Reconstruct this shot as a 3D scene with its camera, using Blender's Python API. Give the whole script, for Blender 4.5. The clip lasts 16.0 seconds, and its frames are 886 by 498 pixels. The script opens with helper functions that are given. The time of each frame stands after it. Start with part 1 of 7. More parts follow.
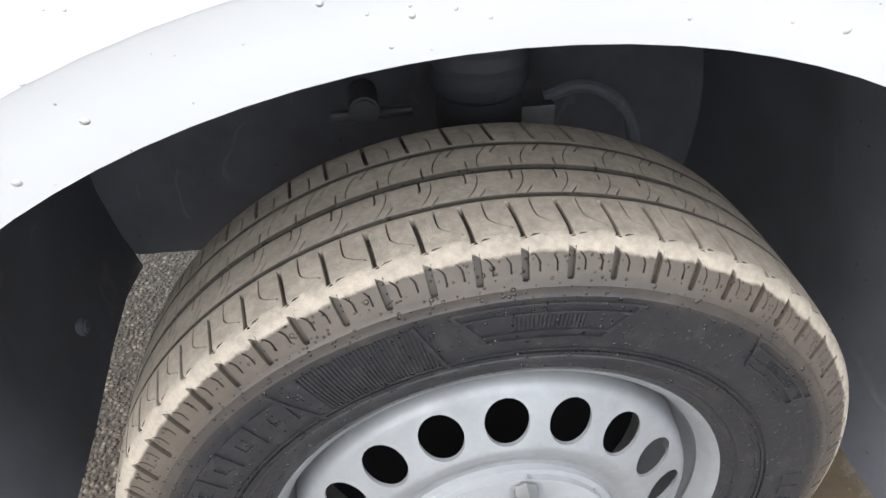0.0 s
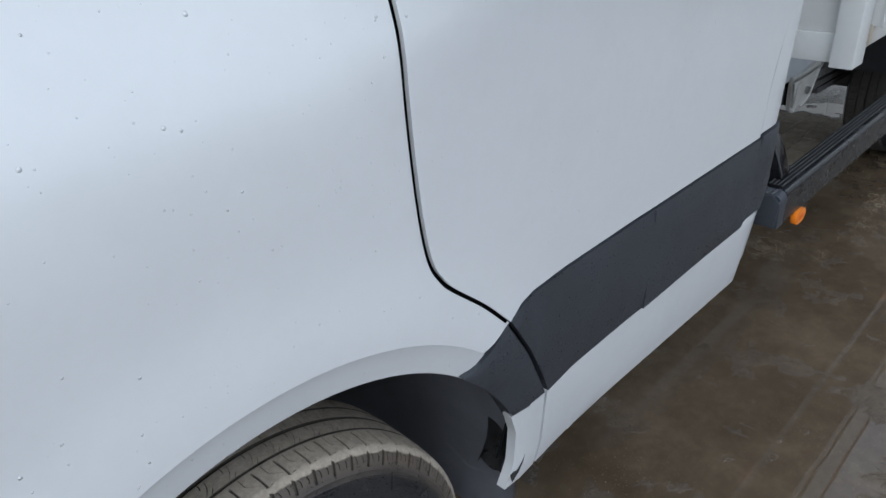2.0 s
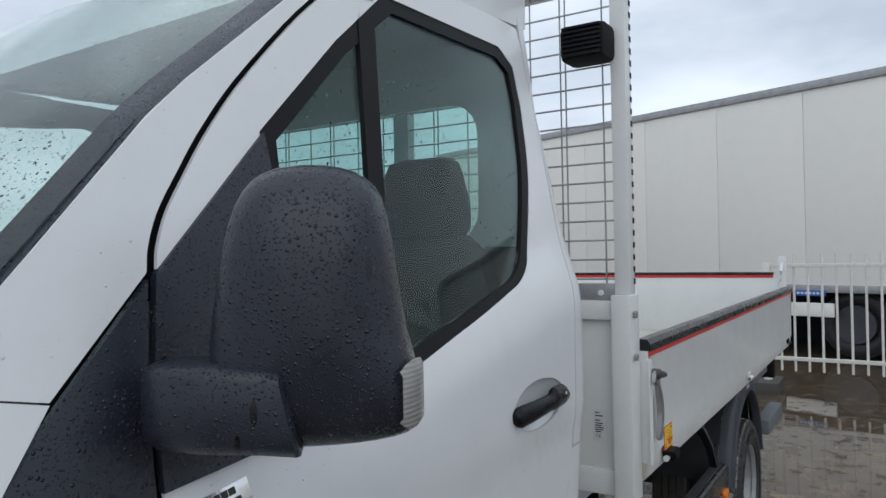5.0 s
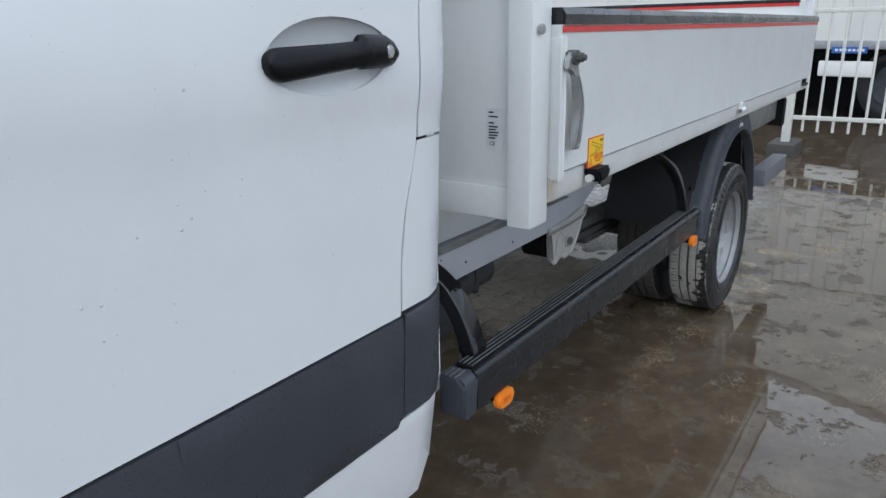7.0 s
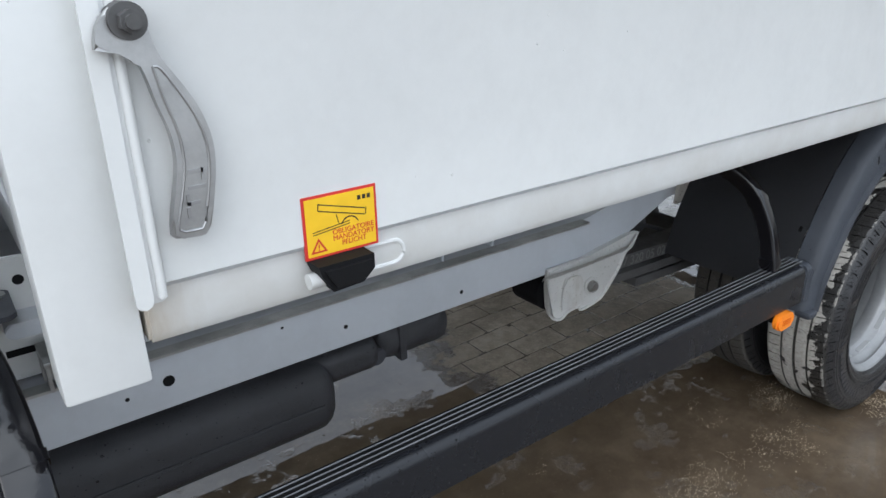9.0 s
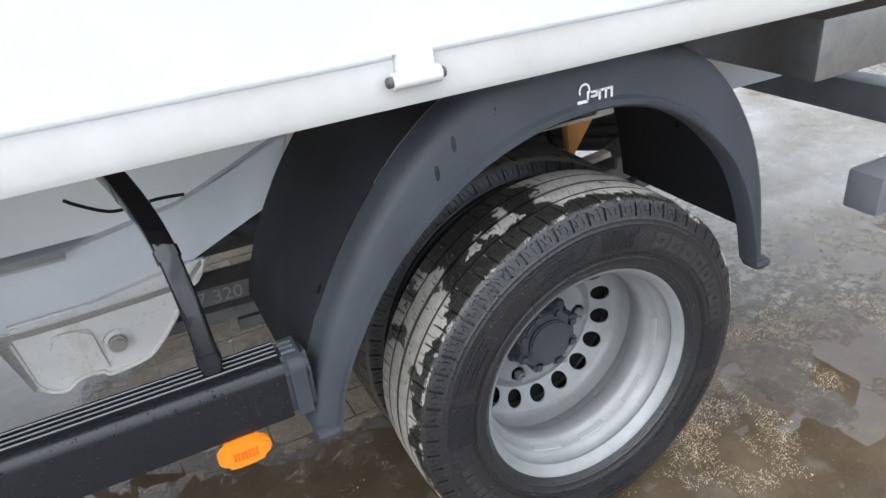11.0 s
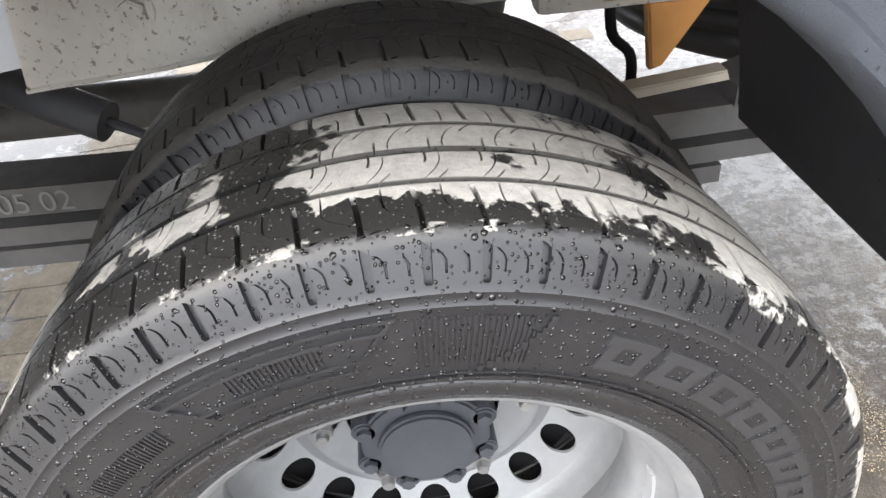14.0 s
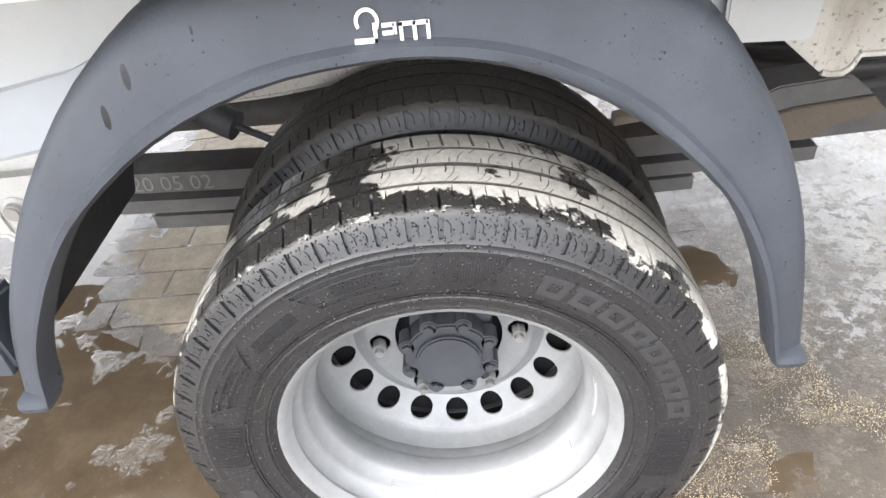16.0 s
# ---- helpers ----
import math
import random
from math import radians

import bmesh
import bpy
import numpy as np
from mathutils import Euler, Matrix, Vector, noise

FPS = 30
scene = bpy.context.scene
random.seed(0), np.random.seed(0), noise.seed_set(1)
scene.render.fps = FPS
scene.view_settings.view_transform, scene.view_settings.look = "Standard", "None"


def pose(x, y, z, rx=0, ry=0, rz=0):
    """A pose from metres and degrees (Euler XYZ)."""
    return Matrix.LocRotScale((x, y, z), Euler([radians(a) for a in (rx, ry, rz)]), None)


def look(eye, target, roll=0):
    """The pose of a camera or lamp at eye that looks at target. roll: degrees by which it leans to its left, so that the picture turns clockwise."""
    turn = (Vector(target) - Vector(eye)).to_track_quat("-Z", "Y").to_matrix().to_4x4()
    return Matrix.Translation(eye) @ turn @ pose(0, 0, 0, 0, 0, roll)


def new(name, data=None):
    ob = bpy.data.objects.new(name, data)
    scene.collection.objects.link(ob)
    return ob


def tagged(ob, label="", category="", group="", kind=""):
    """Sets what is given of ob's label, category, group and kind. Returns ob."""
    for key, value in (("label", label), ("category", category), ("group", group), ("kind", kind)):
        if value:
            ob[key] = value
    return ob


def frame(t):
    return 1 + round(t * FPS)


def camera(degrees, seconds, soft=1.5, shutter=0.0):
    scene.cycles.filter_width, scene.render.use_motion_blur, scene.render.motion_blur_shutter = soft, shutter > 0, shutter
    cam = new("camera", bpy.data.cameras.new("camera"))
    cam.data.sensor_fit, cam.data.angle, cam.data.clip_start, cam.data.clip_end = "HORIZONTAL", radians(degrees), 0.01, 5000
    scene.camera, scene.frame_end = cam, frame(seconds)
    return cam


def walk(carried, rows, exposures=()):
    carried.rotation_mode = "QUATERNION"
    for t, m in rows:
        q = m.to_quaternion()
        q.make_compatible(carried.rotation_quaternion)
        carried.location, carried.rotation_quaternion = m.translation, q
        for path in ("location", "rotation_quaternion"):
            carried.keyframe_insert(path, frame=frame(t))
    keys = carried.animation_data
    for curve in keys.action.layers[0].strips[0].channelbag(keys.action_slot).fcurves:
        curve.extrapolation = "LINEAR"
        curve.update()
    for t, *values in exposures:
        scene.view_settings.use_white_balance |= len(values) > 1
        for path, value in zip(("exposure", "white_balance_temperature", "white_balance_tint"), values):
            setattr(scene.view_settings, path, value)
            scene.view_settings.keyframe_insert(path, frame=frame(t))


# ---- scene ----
cam = camera(64.42, 16.0)
PATH = [
    (0.0, pose(-0.0952, -0.2461, 0.9617, 51.203, 0.980, -8.465)),
    (0.5, pose(-0.1317, -0.3525, 1.0769, 52.365, 1.411, -8.882)),
    (1.0, pose(-0.2121, -0.4845, 1.2152, 57.332, 1.958, -11.461)),
    (1.3, pose(-0.2371, -0.5089, 1.2541, 60.111, 2.591, -19.991)),
    (1.5, pose(-0.2532, -0.5124, 1.2802, 60.474, 3.149, -29.215)),
    (1.8, pose(-0.2702, -0.5320, 1.3304, 60.673, 3.238, -39.898)),
    (2.0, pose(-0.2736, -0.5339, 1.3567, 61.869, 3.289, -45.645)),
    (2.5, pose(-0.2851, -0.5702, 1.4269, 68.030, 3.237, -53.201)),
    (3.0, pose(-0.3044, -0.5958, 1.5055, 74.131, 1.896, -55.473)),
    (3.5, pose(-0.3078, -0.6167, 1.5643, 81.053, 1.889, -55.497)),
    (3.7, pose(-0.3012, -0.6095, 1.5919, 83.581, 0.829, -56.097)),
    (5.8, pose(-0.1777, -0.6553, 1.4640, 91.471, 1.295, -57.437)),
    (6.0, pose(-0.1200, -0.6617, 1.4206, 86.831, 1.393, -58.030)),
    (6.5, pose(0.0764, -0.6966, 1.3354, 78.064, 1.625, -57.180)),
    (7.0, pose(0.3666, -0.6920, 1.2772, 72.772, 1.090, -55.225)),
    (7.5, pose(0.6651, -0.7129, 1.2828, 70.485, 1.192, -51.115)),
    (8.0, pose(0.9851, -0.7323, 1.2772, 69.436, 1.317, -46.103)),
    (8.5, pose(1.2846, -0.6974, 1.2467, 69.035, 1.321, -39.832)),
    (9.0, pose(1.5799, -0.6912, 1.2536, 68.306, 1.184, -36.577)),
    (9.5, pose(1.9701, -0.8254, 1.2838, 67.528, 2.272, -33.454)),
    (10.0, pose(2.3467, -0.8607, 1.2635, 67.044, 3.280, -31.355)),
    (10.2, pose(2.5268, -0.8384, 1.2517, 66.202, 3.819, -30.930)),
    (12.3, pose(3.3857, -0.6962, 0.9843, 55.392, 4.872, -16.602)),
    (12.5, pose(3.4234, -0.6505, 0.9748, 54.441, 4.660, -15.322)),
    (13.0, pose(3.5208, -0.5078, 0.9580, 52.989, 4.596, -13.500)),
    (13.5, pose(3.6322, -0.3418, 0.9125, 52.811, 4.326, -9.519)),
    (14.0, pose(3.6762, -0.2757, 0.8864, 53.401, 4.251, -6.380)),
    (14.5, pose(3.6863, -0.2620, 0.8934, 53.251, 4.355, -4.276)),
    (15.0, pose(3.6919, -0.2652, 0.8961, 52.977, 4.427, -2.623)),
    (15.5, pose(3.7042, -0.3186, 0.9244, 52.705, 4.569, -1.383)),
    (16.0, pose(3.7147, -0.5425, 1.0515, 53.251, 4.948, -0.495)),
]
# ---------- the way of the camera ----------
EXPOSURES = [(0.0, 1.55, 6300, 9), (0.5, 0.80, 6100, 9), (1.0, 0.40, 5850, 7), (1.5, 0.16, 5750, 6), (3.5, 0.12, 5800, 6), (5.8, -0.48, 6050, 7), (6.2, -0.28, 5950, 7), (7.0, 0.26, 5750, 6), (8.0, 0.6, 5900, 6), (9.0, 0.72, 5950, 7), (10.2, 0.8, 5950, 7), (12.3, 2.05, 6500, 10), (13.0, 2.08, 6500, 10), (14.0, 2.35, 6500, 10), (15.0, 2.36, 6500, 10), (15.5, 2.46, 6500, 10), (16.0, 2.5, 6550, 10)]
walk(cam, PATH, EXPOSURES)

# ---------- sky and light ----------
world = bpy.data.worlds.new("overcast")
scene.world = world
world.use_nodes = True
wn, wl = world.node_tree.nodes, world.node_tree.links
bg = wn["Background"]
sky = wn.new("ShaderNodeTexSky")
sky.sky_type, sky.sun_disc = "NISHITA", False
sky.sun_elevation, sky.sun_rotation = radians(42), radians(233)
sky.air_density, sky.dust_density = 1.0, 4.0
coord = wn.new("ShaderNodeTexCoord")
cloud = wn.new("ShaderNodeTexNoise")
cloud.inputs["Scale"].default_value, cloud.inputs["Detail"].default_value = 2.2, 6.0
stretch = wn.new("ShaderNodeMapping")
stretch.inputs["Scale"].default_value = (1.0, 1.0, 2.6)
wl.new(coord.outputs["Generated"], stretch.inputs["Vector"])
wl.new(stretch.outputs["Vector"], cloud.inputs["Vector"])
tones = wn.new("ShaderNodeValToRGB")
tones.color_ramp.elements[0].position, tones.color_ramp.elements[0].color = 0.36, (5.6, 5.9, 6.5, 1)
tones.color_ramp.elements[1].position, tones.color_ramp.elements[1].color = 0.62, (9.2, 9.4, 9.8, 1)
wl.new(cloud.outputs["Fac"], tones.inputs["Fac"])
veil = wn.new("ShaderNodeMix")
veil.data_type = "RGBA"
veil.inputs["Factor"].default_value = 0.86
wl.new(sky.outputs["Color"], veil.inputs["A"])
wl.new(tones.outputs["Color"], veil.inputs["B"])
wl.new(veil.outputs["Result"], bg.inputs["Color"])
bg.inputs["Strength"].default_value = 0.143
sun = new("sun", bpy.data.lights.new("sun", "SUN"))
sun.data.energy, sun.data.angle, sun.data.color = 0.65, radians(70), (1.0, 0.97, 0.93)
sun.matrix_world = look((-5, -6, 11), (0, 0, 0))


# ---------- materials ----------
def shader(name):
    m = bpy.data.materials.new(name)
    m.use_nodes = True
    t = m.node_tree
    return m, t.nodes, t.links, t.nodes["Principled BSDF"]


def obj_coord(n, l, scale=(1, 1, 1)):
    c = n.new("ShaderNodeTexCoord")
    mp = n.new("ShaderNodeMapping")
    mp.inputs["Scale"].default_value = scale
    l.new(c.outputs["Object"], mp.inputs["Vector"])
    return mp.outputs["Vector"]


def noise_tex(n, l, vec, scale, detail=4.0, rough=0.55):
    t = n.new("ShaderNodeTexNoise")
    t.inputs["Scale"].default_value, t.inputs["Detail"].default_value = scale, detail
    t.inputs["Roughness"].default_value = rough
    l.new(vec, t.inputs["Vector"])
    return t.outputs["Fac"]


def ramp(n, l, fac, stops):
    r = n.new("ShaderNodeValToRGB")
    e = r.color_ramp.elements
    while len(e) < len(stops):
        e.new(0.5)
    for k, (p, c) in enumerate(stops):
        c = (c, c, c) if isinstance(c, (int, float)) else c
        e[k].position, e[k].color = p, (*c, 1)
    l.new(fac, r.inputs["Fac"])
    return r.outputs["Color"]


def mixed(n, l, fac, a, b):
    m = n.new("ShaderNodeMix")
    m.data_type = "RGBA"
    for sock, v in (("Factor", fac), ("A", a), ("B", b)):
        if isinstance(v, (int, float)):
            m.inputs[sock].default_value = v if sock == "Factor" else (v, v, v, 1)
        elif isinstance(v, tuple):
            m.inputs[sock].default_value = (*v, 1)
        else:
            l.new(v, m.inputs[sock])
    return m.outputs["Result"]


def maths(n, l, op, a, b=0.0, clamp=False):
    m = n.new("ShaderNodeMath")
    m.operation, m.use_clamp = op, clamp
    for k, v in enumerate((a, b)):
        if isinstance(v, (int, float)):
            m.inputs[k].default_value = v
        else:
            l.new(v, m.inputs[k])
    return m.outputs[0]


def drops(n, l, vec, scale, keep, size):
    """Height of water beads: domes in some cells of a Voronoi pattern."""
    v = n.new("ShaderNodeTexVoronoi")
    v.inputs["Scale"].default_value = scale
    l.new(vec, v.inputs["Vector"])
    sep = n.new("ShaderNodeSeparateColor")
    l.new(v.outputs["Color"], sep.inputs["Color"])
    here = maths(n, l, "LESS_THAN", sep.outputs["Red"], keep)
    big = maths(n, l, "MULTIPLY_ADD", sep.outputs["Green"], 0.7)
    n[big.node.name].inputs[2].default_value = 0.4
    rad = maths(n, l, "MULTIPLY", big, size * scale)
    q = maths(n, l, "DIVIDE", v.outputs["Distance"], rad)
    dome = maths(n, l, "SUBTRACT", 1.0, maths(n, l, "MULTIPLY", q, q), clamp=True)
    dome = maths(n, l, "POWER", dome, 0.6)
    return maths(n, l, "MULTIPLY", dome, here)


def bumped(n, l, p, height, distance, strength=1.0, after=None):
    b = n.new("ShaderNodeBump")
    b.inputs["Distance"].default_value, b.inputs["Strength"].default_value = distance, strength
    l.new(height, b.inputs["Height"])
    if after is not None:
        l.new(after, b.inputs["Normal"])
    if p is not None:
        l.new(b.outputs["Normal"], p.inputs["Normal"])
    return b.outputs["Normal"]


def paint(name, color, rough=0.32, coat=0.6, drop_scale=55.0, keep=0.36, drop_size=0.0022, grime=0.06, specks=0.0):
    m, n, l, p = shader(name)
    vec = obj_coord(n, l)
    dirt = ramp(n, l, noise_tex(n, l, vec, 5.0, 8.0, 0.7), [(0.45, 0.0), (0.75, 1.0)])
    fine = noise_tex(n, l, vec, 60.0, 3.0)
    col = mixed(n, l, maths(n, l, "MULTIPLY", dirt, grime * 3), color, tuple(c * 0.72 for c in color))
    col = mixed(n, l, maths(n, l, "MULTIPLY", fine, grime), col, (0.35, 0.33, 0.3))
    if specks:
        spot = maths(n, l, "MULTIPLY", ramp(n, l, noise_tex(n, l, vec, 130.0, 4.0, 0.65), [(0.60, 0.0), (0.66, 1.0)]), specks)
        col = mixed(n, l, spot, col, (0.13, 0.095, 0.06))
        stain = ramp(n, l, noise_tex(n, l, obj_coord(n, l, (1.0, 1.0, 0.4)), 9.0, 8.0, 0.7), [(0.52, 0.0), (0.72, 0.55)])
        col = mixed(n, l, stain, col, (0.30, 0.25, 0.18))
    l.new(col, p.inputs["Base Color"])
    l.new(maths(n, l, "MULTIPLY_ADD", dirt, 0.12), p.inputs["Roughness"])
    n[p.inputs["Roughness"].links[0].from_node.name].inputs[2].default_value = rough
    p.inputs["Coat Weight"].default_value, p.inputs["Coat Roughness"].default_value = coat, 0.1
    a = bumped(n, l, None, drops(n, l, vec, drop_scale, keep, drop_size), 0.0013)
    a = bumped(n, l, p, drops(n, l, vec, drop_scale * 2.3, keep, drop_size * 0.5), 0.0007, 1.0, a)
    l.new(a, p.inputs["Coat Normal"])
    return m


def plastic(name, color, rough=0.45, keep=0.5, drop_scale=70.0, drop_size=0.0022, grain=0.00015, dust=0.25, drips=0.0, scratches=0.0, gloss=0.5):
    m, n, l, p = shader(name)
    p.inputs["Specular IOR Level"].default_value = gloss
    vec = obj_coord(n, l)
    big = ramp(n, l, noise_tex(n, l, vec, 7.0, 6.0, 0.65), [(0.4, 0.0), (0.72, 1.0)])
    col = mixed(n, l, maths(n, l, "MULTIPLY", big, dust), color, tuple(min(1, c * 2.2 + 0.02) for c in color))
    rgh = maths(n, l, "MULTIPLY_ADD", big, 0.18)
    n[rgh.node.name].inputs[2].default_value = rough
    beads = drops(n, l, vec, drop_scale, keep, drop_size)
    fine = drops(n, l, vec, drop_scale * 2.1, keep, drop_size * 0.55)
    wet = maths(n, l, "ADD", beads, fine, clamp=True)
    if drips:
        run = drops(n, l, obj_coord(n, l, (1.0, 1.0, 0.30)), 30.0, drips, 0.0050)
        run = ramp(n, l, run, [(0.15, 0.0), (0.35, 1.0)])
        col = mixed(n, l, run, col, tuple(c * 0.18 for c in color))
        wet = maths(n, l, "ADD", wet, run, clamp=True)
    if scratches:
        sc = n.new("ShaderNodeTexWave")
        sc.inputs["Scale"].default_value, sc.inputs["Distortion"].default_value, sc.inputs["Detail"].default_value = 3.0, 14.0, 3.0
        l.new(vec, sc.inputs["Vector"])
        line = maths(n, l, "MULTIPLY", ramp(n, l, sc.outputs["Fac"], [(0.982, 0.0), (0.995, 1.0)]), ramp(n, l, noise_tex(n, l, vec, 12.0, 2.0), [(0.55, 0.0), (0.62, 1.0)]))
        col = mixed(n, l, maths(n, l, "MULTIPLY", line, scratches), col, (0.45, 0.45, 0.44))
    l.new(col, p.inputs["Base Color"])
    l.new(mixed(n, l, wet, rgh, 0.06), p.inputs["Roughness"])
    a = bumped(n, l, None, noise_tex(n, l, vec, 900.0, 2.0), grain)
    a = bumped(n, l, None, beads, 0.0024, 1.0, a)
    bumped(n, l, p, fine, 0.0014, 1.0, a)
    return m


def metal(name, color, rough=0.35, metallic=1.0, spots=0.15):
    m, n, l, p = shader(name)
    vec = obj_coord(n, l)
    f = ramp(n, l, noise_tex(n, l, vec, 14.0, 8.0, 0.7), [(0.4, 0.0), (0.8, 1.0)])
    l.new(mixed(n, l, maths(n, l, "MULTIPLY", f, spots * 2), color, tuple(c * 0.5 for c in color)), p.inputs["Base Color"])
    l.new(maths(n, l, "MULTIPLY_ADD", f, 0.2), p.inputs["Roughness"])
    n[p.inputs["Roughness"].links[0].from_node.name].inputs[2].default_value = rough
    p.inputs["Metallic"].default_value = metallic
    bumped(n, l, p, noise_tex(n, l, vec, 160.0, 3.0), 0.0002)
    return m


def plain(name, color, rough=0.5, metallic=0.0, bump=0.0, gloss=0.5):
    m, n, l, p = shader(name)
    p.inputs["Specular IOR Level"].default_value = gloss
    vec = obj_coord(n, l)
    f = noise_tex(n, l, vec, 25.0, 6.0)
    l.new(mixed(n, l, f, tuple(c * 0.8 for c in color), tuple(min(1, c * 1.2) for c in color)), p.inputs["Base Color"])
    p.inputs["Roughness"].default_value, p.inputs["Metallic"].default_value = rough, metallic
    if bump:
        bumped(n, l, p, noise_tex(n, l, vec, 120.0, 5.0), bump)
    return m


def rubber(name, dusty, dust, tread_from, wet_low, wet_high, dust_color=(0.30, 0.25, 0.19), inner_only=False, beads=0.5, wet_tread=0.5, skirt=0.0, lean=0.0, black=0.030, gloss=0.36):
    """Tyre rubber: dust on the tread from a radius outwards, with wet dark patches in it."""
    m, n, l, p = shader(name)
    c = n.new("ShaderNodeTexCoord")
    vec = c.outputs["Object"]
    sep = n.new("ShaderNodeSeparateXYZ")
    l.new(vec, sep.inputs[0])
    r2 = maths(n, l, "ADD", maths(n, l, "MULTIPLY", sep.outputs["X"], sep.outputs["X"]), maths(n, l, "MULTIPLY", sep.outputs["Z"], sep.outputs["Z"]))
    r = maths(n, l, "SQRT", r2)
    tread = n.new("ShaderNodeMapRange")
    tread.inputs["From Min"].default_value, tread.inputs["From Max"].default_value = tread_from, tread_from + 0.0022
    l.new(maths(n, l, "ADD", r, maths(n, l, "MULTIPLY", noise_tex(n, l, vec, 55.0, 6.0, 0.7), 0.008)), tread.inputs["Value"])
    film = ramp(n, l, noise_tex(n, l, vec, 40.0, 8.0, 0.7), [(0.25, 0.72), (0.65, 1.0)])
    fore = maths(n, l, "SUBTRACT", maths(n, l, "ABSOLUTE", maths(n, l, "ADD", sep.outputs["X"], 0.13)), 0.13)
    dry = ramp(n, l, maths(n, l, "ADD", noise_tex(n, l, vec, 11.0, 5.0, 0.55), maths(n, l, "MULTIPLY", maths(n, l, "MINIMUM", fore, 0.04), 4.0 * lean)), [(wet_low, 0.0), (wet_high, 1.0)])
    amount = maths(n, l, "MULTIPLY", maths(n, l, "MULTIPLY", tread.outputs["Result"], film), maths(n, l, "MULTIPLY", dry, dusty))
    if inner_only:
        edge = maths(n, l, "ADD", maths(n, l, "ADD", sep.outputs["Y"], maths(n, l, "MULTIPLY", fore, lean)), maths(n, l, "MULTIPLY", maths(n, l, "SUBTRACT", noise_tex(n, l, vec, 16.0, 5.0, 0.6), 0.5), 0.17))
        across = n.new("ShaderNodeMapRange")
        across.inputs["From Min"].default_value, across.inputs["From Max"].default_value = -0.040, -0.037
        l.new(edge, across.inputs["Value"])
        amount = maths(n, l, "MULTIPLY", amount, across.outputs["Result"])
        band = ramp(n, l, maths(n, l, "MULTIPLY", sep.outputs["Y"], -10.0), [(0.695, 0.0), (0.735, 1.0), (0.785, 1.0), (0.80, 0.0)])
        crust = ramp(n, l, maths(n, l, "ADD", noise_tex(n, l, vec, 30.0, 7.0, 0.72), maths(n, l, "MULTIPLY", band, 0.14)), [(0.665, 0.0), (0.70, 0.6)])
        amount = maths(n, l, "MAXIMUM", amount, maths(n, l, "MULTIPLY", crust, maths(n, l, "MULTIPLY", band, dusty)))
    # grooves and sipes are coloured near black, for the shade in their depth
    cut = n.new("ShaderNodeAttribute")
    cut.attribute_name = "groove_shade"
    amount = maths(n, l, "MULTIPLY", amount, maths(n, l, "SUBTRACT", 1.0, maths(n, l, "MULTIPLY", cut.outputs["Fac"], 0.85)))
    grit = ramp(n, l, noise_tex(n, l, vec, 60.0, 6.0, 0.75), [(0.5, 0.0), (0.75, 1.0)])
    side = mixed(n, l, maths(n, l, "MULTIPLY", grit, dust), (black, black, black * 1.1), (0.16, 0.14, 0.12))
    low = n.new("ShaderNodeMapRange")
    low.inputs["From Min"].default_value, low.inputs["From Max"].default_value = 0.300, 0.322
    l.new(maths(n, l, "ADD", r, maths(n, l, "MULTIPLY", noise_tex(n, l, vec, 14.0, 7.0, 0.7), 0.014)), low.inputs["Value"])
    side = mixed(n, l, maths(n, l, "MULTIPLY", maths(n, l, "MULTIPLY", low.outputs["Result"], film), skirt), side, (0.27, 0.215, 0.16))
    inside = n.new("ShaderNodeMapRange")
    inside.inputs["From Min"].default_value, inside.inputs["From Max"].default_value = 0.330, 0.333
    l.new(r, inside.inputs["Value"])
    side = mixed(n, l, maths(n, l, "MULTIPLY", inside.outputs["Result"], wet_tread), side, (0.024, 0.0225, 0.021) if inner_only else (0.010, 0.009, 0.008))
    side = mixed(n, l, maths(n, l, "MULTIPLY", cut.outputs["Fac"], 0.85), side, (0.006, 0.006, 0.006))
    tone = mixed(n, l, ramp(n, l, noise_tex(n, l, vec, 120.0, 5.0, 0.7), [(0.35, 0.0), (0.7, 1.0)]), tuple(0.72 * v for v in dust_color), dust_color)
    l.new(mixed(n, l, amount, side, tone), p.inputs["Base Color"])
    ro = maths(n, l, "MULTIPLY_ADD", amount, 0.35)
    n[ro.node.name].inputs[2].default_value = 0.34
    bare = maths(n, l, "SUBTRACT", 1.0, maths(n, l, "MULTIPLY", amount, 1.4), clamp=True)
    small = maths(n, l, "MULTIPLY", drops(n, l, vec, 330.0, beads * 0.5, 0.0013), bare)
    large = maths(n, l, "MULTIPLY", drops(n, l, vec, 150.0, beads * 0.30, 0.0021), bare)
    wet = maths(n, l, "ADD", small, large, clamp=True)
    l.new(mixed(n, l, wet, ro, 0.04), p.inputs["Roughness"])
    dull = maths(n, l, "MULTIPLY_ADD", amount, 0.06 - gloss)
    n[dull.node.name].inputs[2].default_value = gloss
    l.new(maths(n, l, "ADD", maths(n, l, "MULTIPLY", wet, 0.5), dull, clamp=True), p.inputs["Specular IOR Level"])
    crumb = bumped(n, l, None, maths(n, l, "MULTIPLY", noise_tex(n, l, vec, 170.0, 6.0, 0.75), amount), 0.0012)
    a = bumped(n, l, None, noise_tex(n, l, vec, 300.0, 4.0), 0.00022, 1.0, crumb)
    a = bumped(n, l, None, small, 0.0018, 1.0, a)
    bumped(n, l, p, large, 0.0026, 1.0, a)
    return m


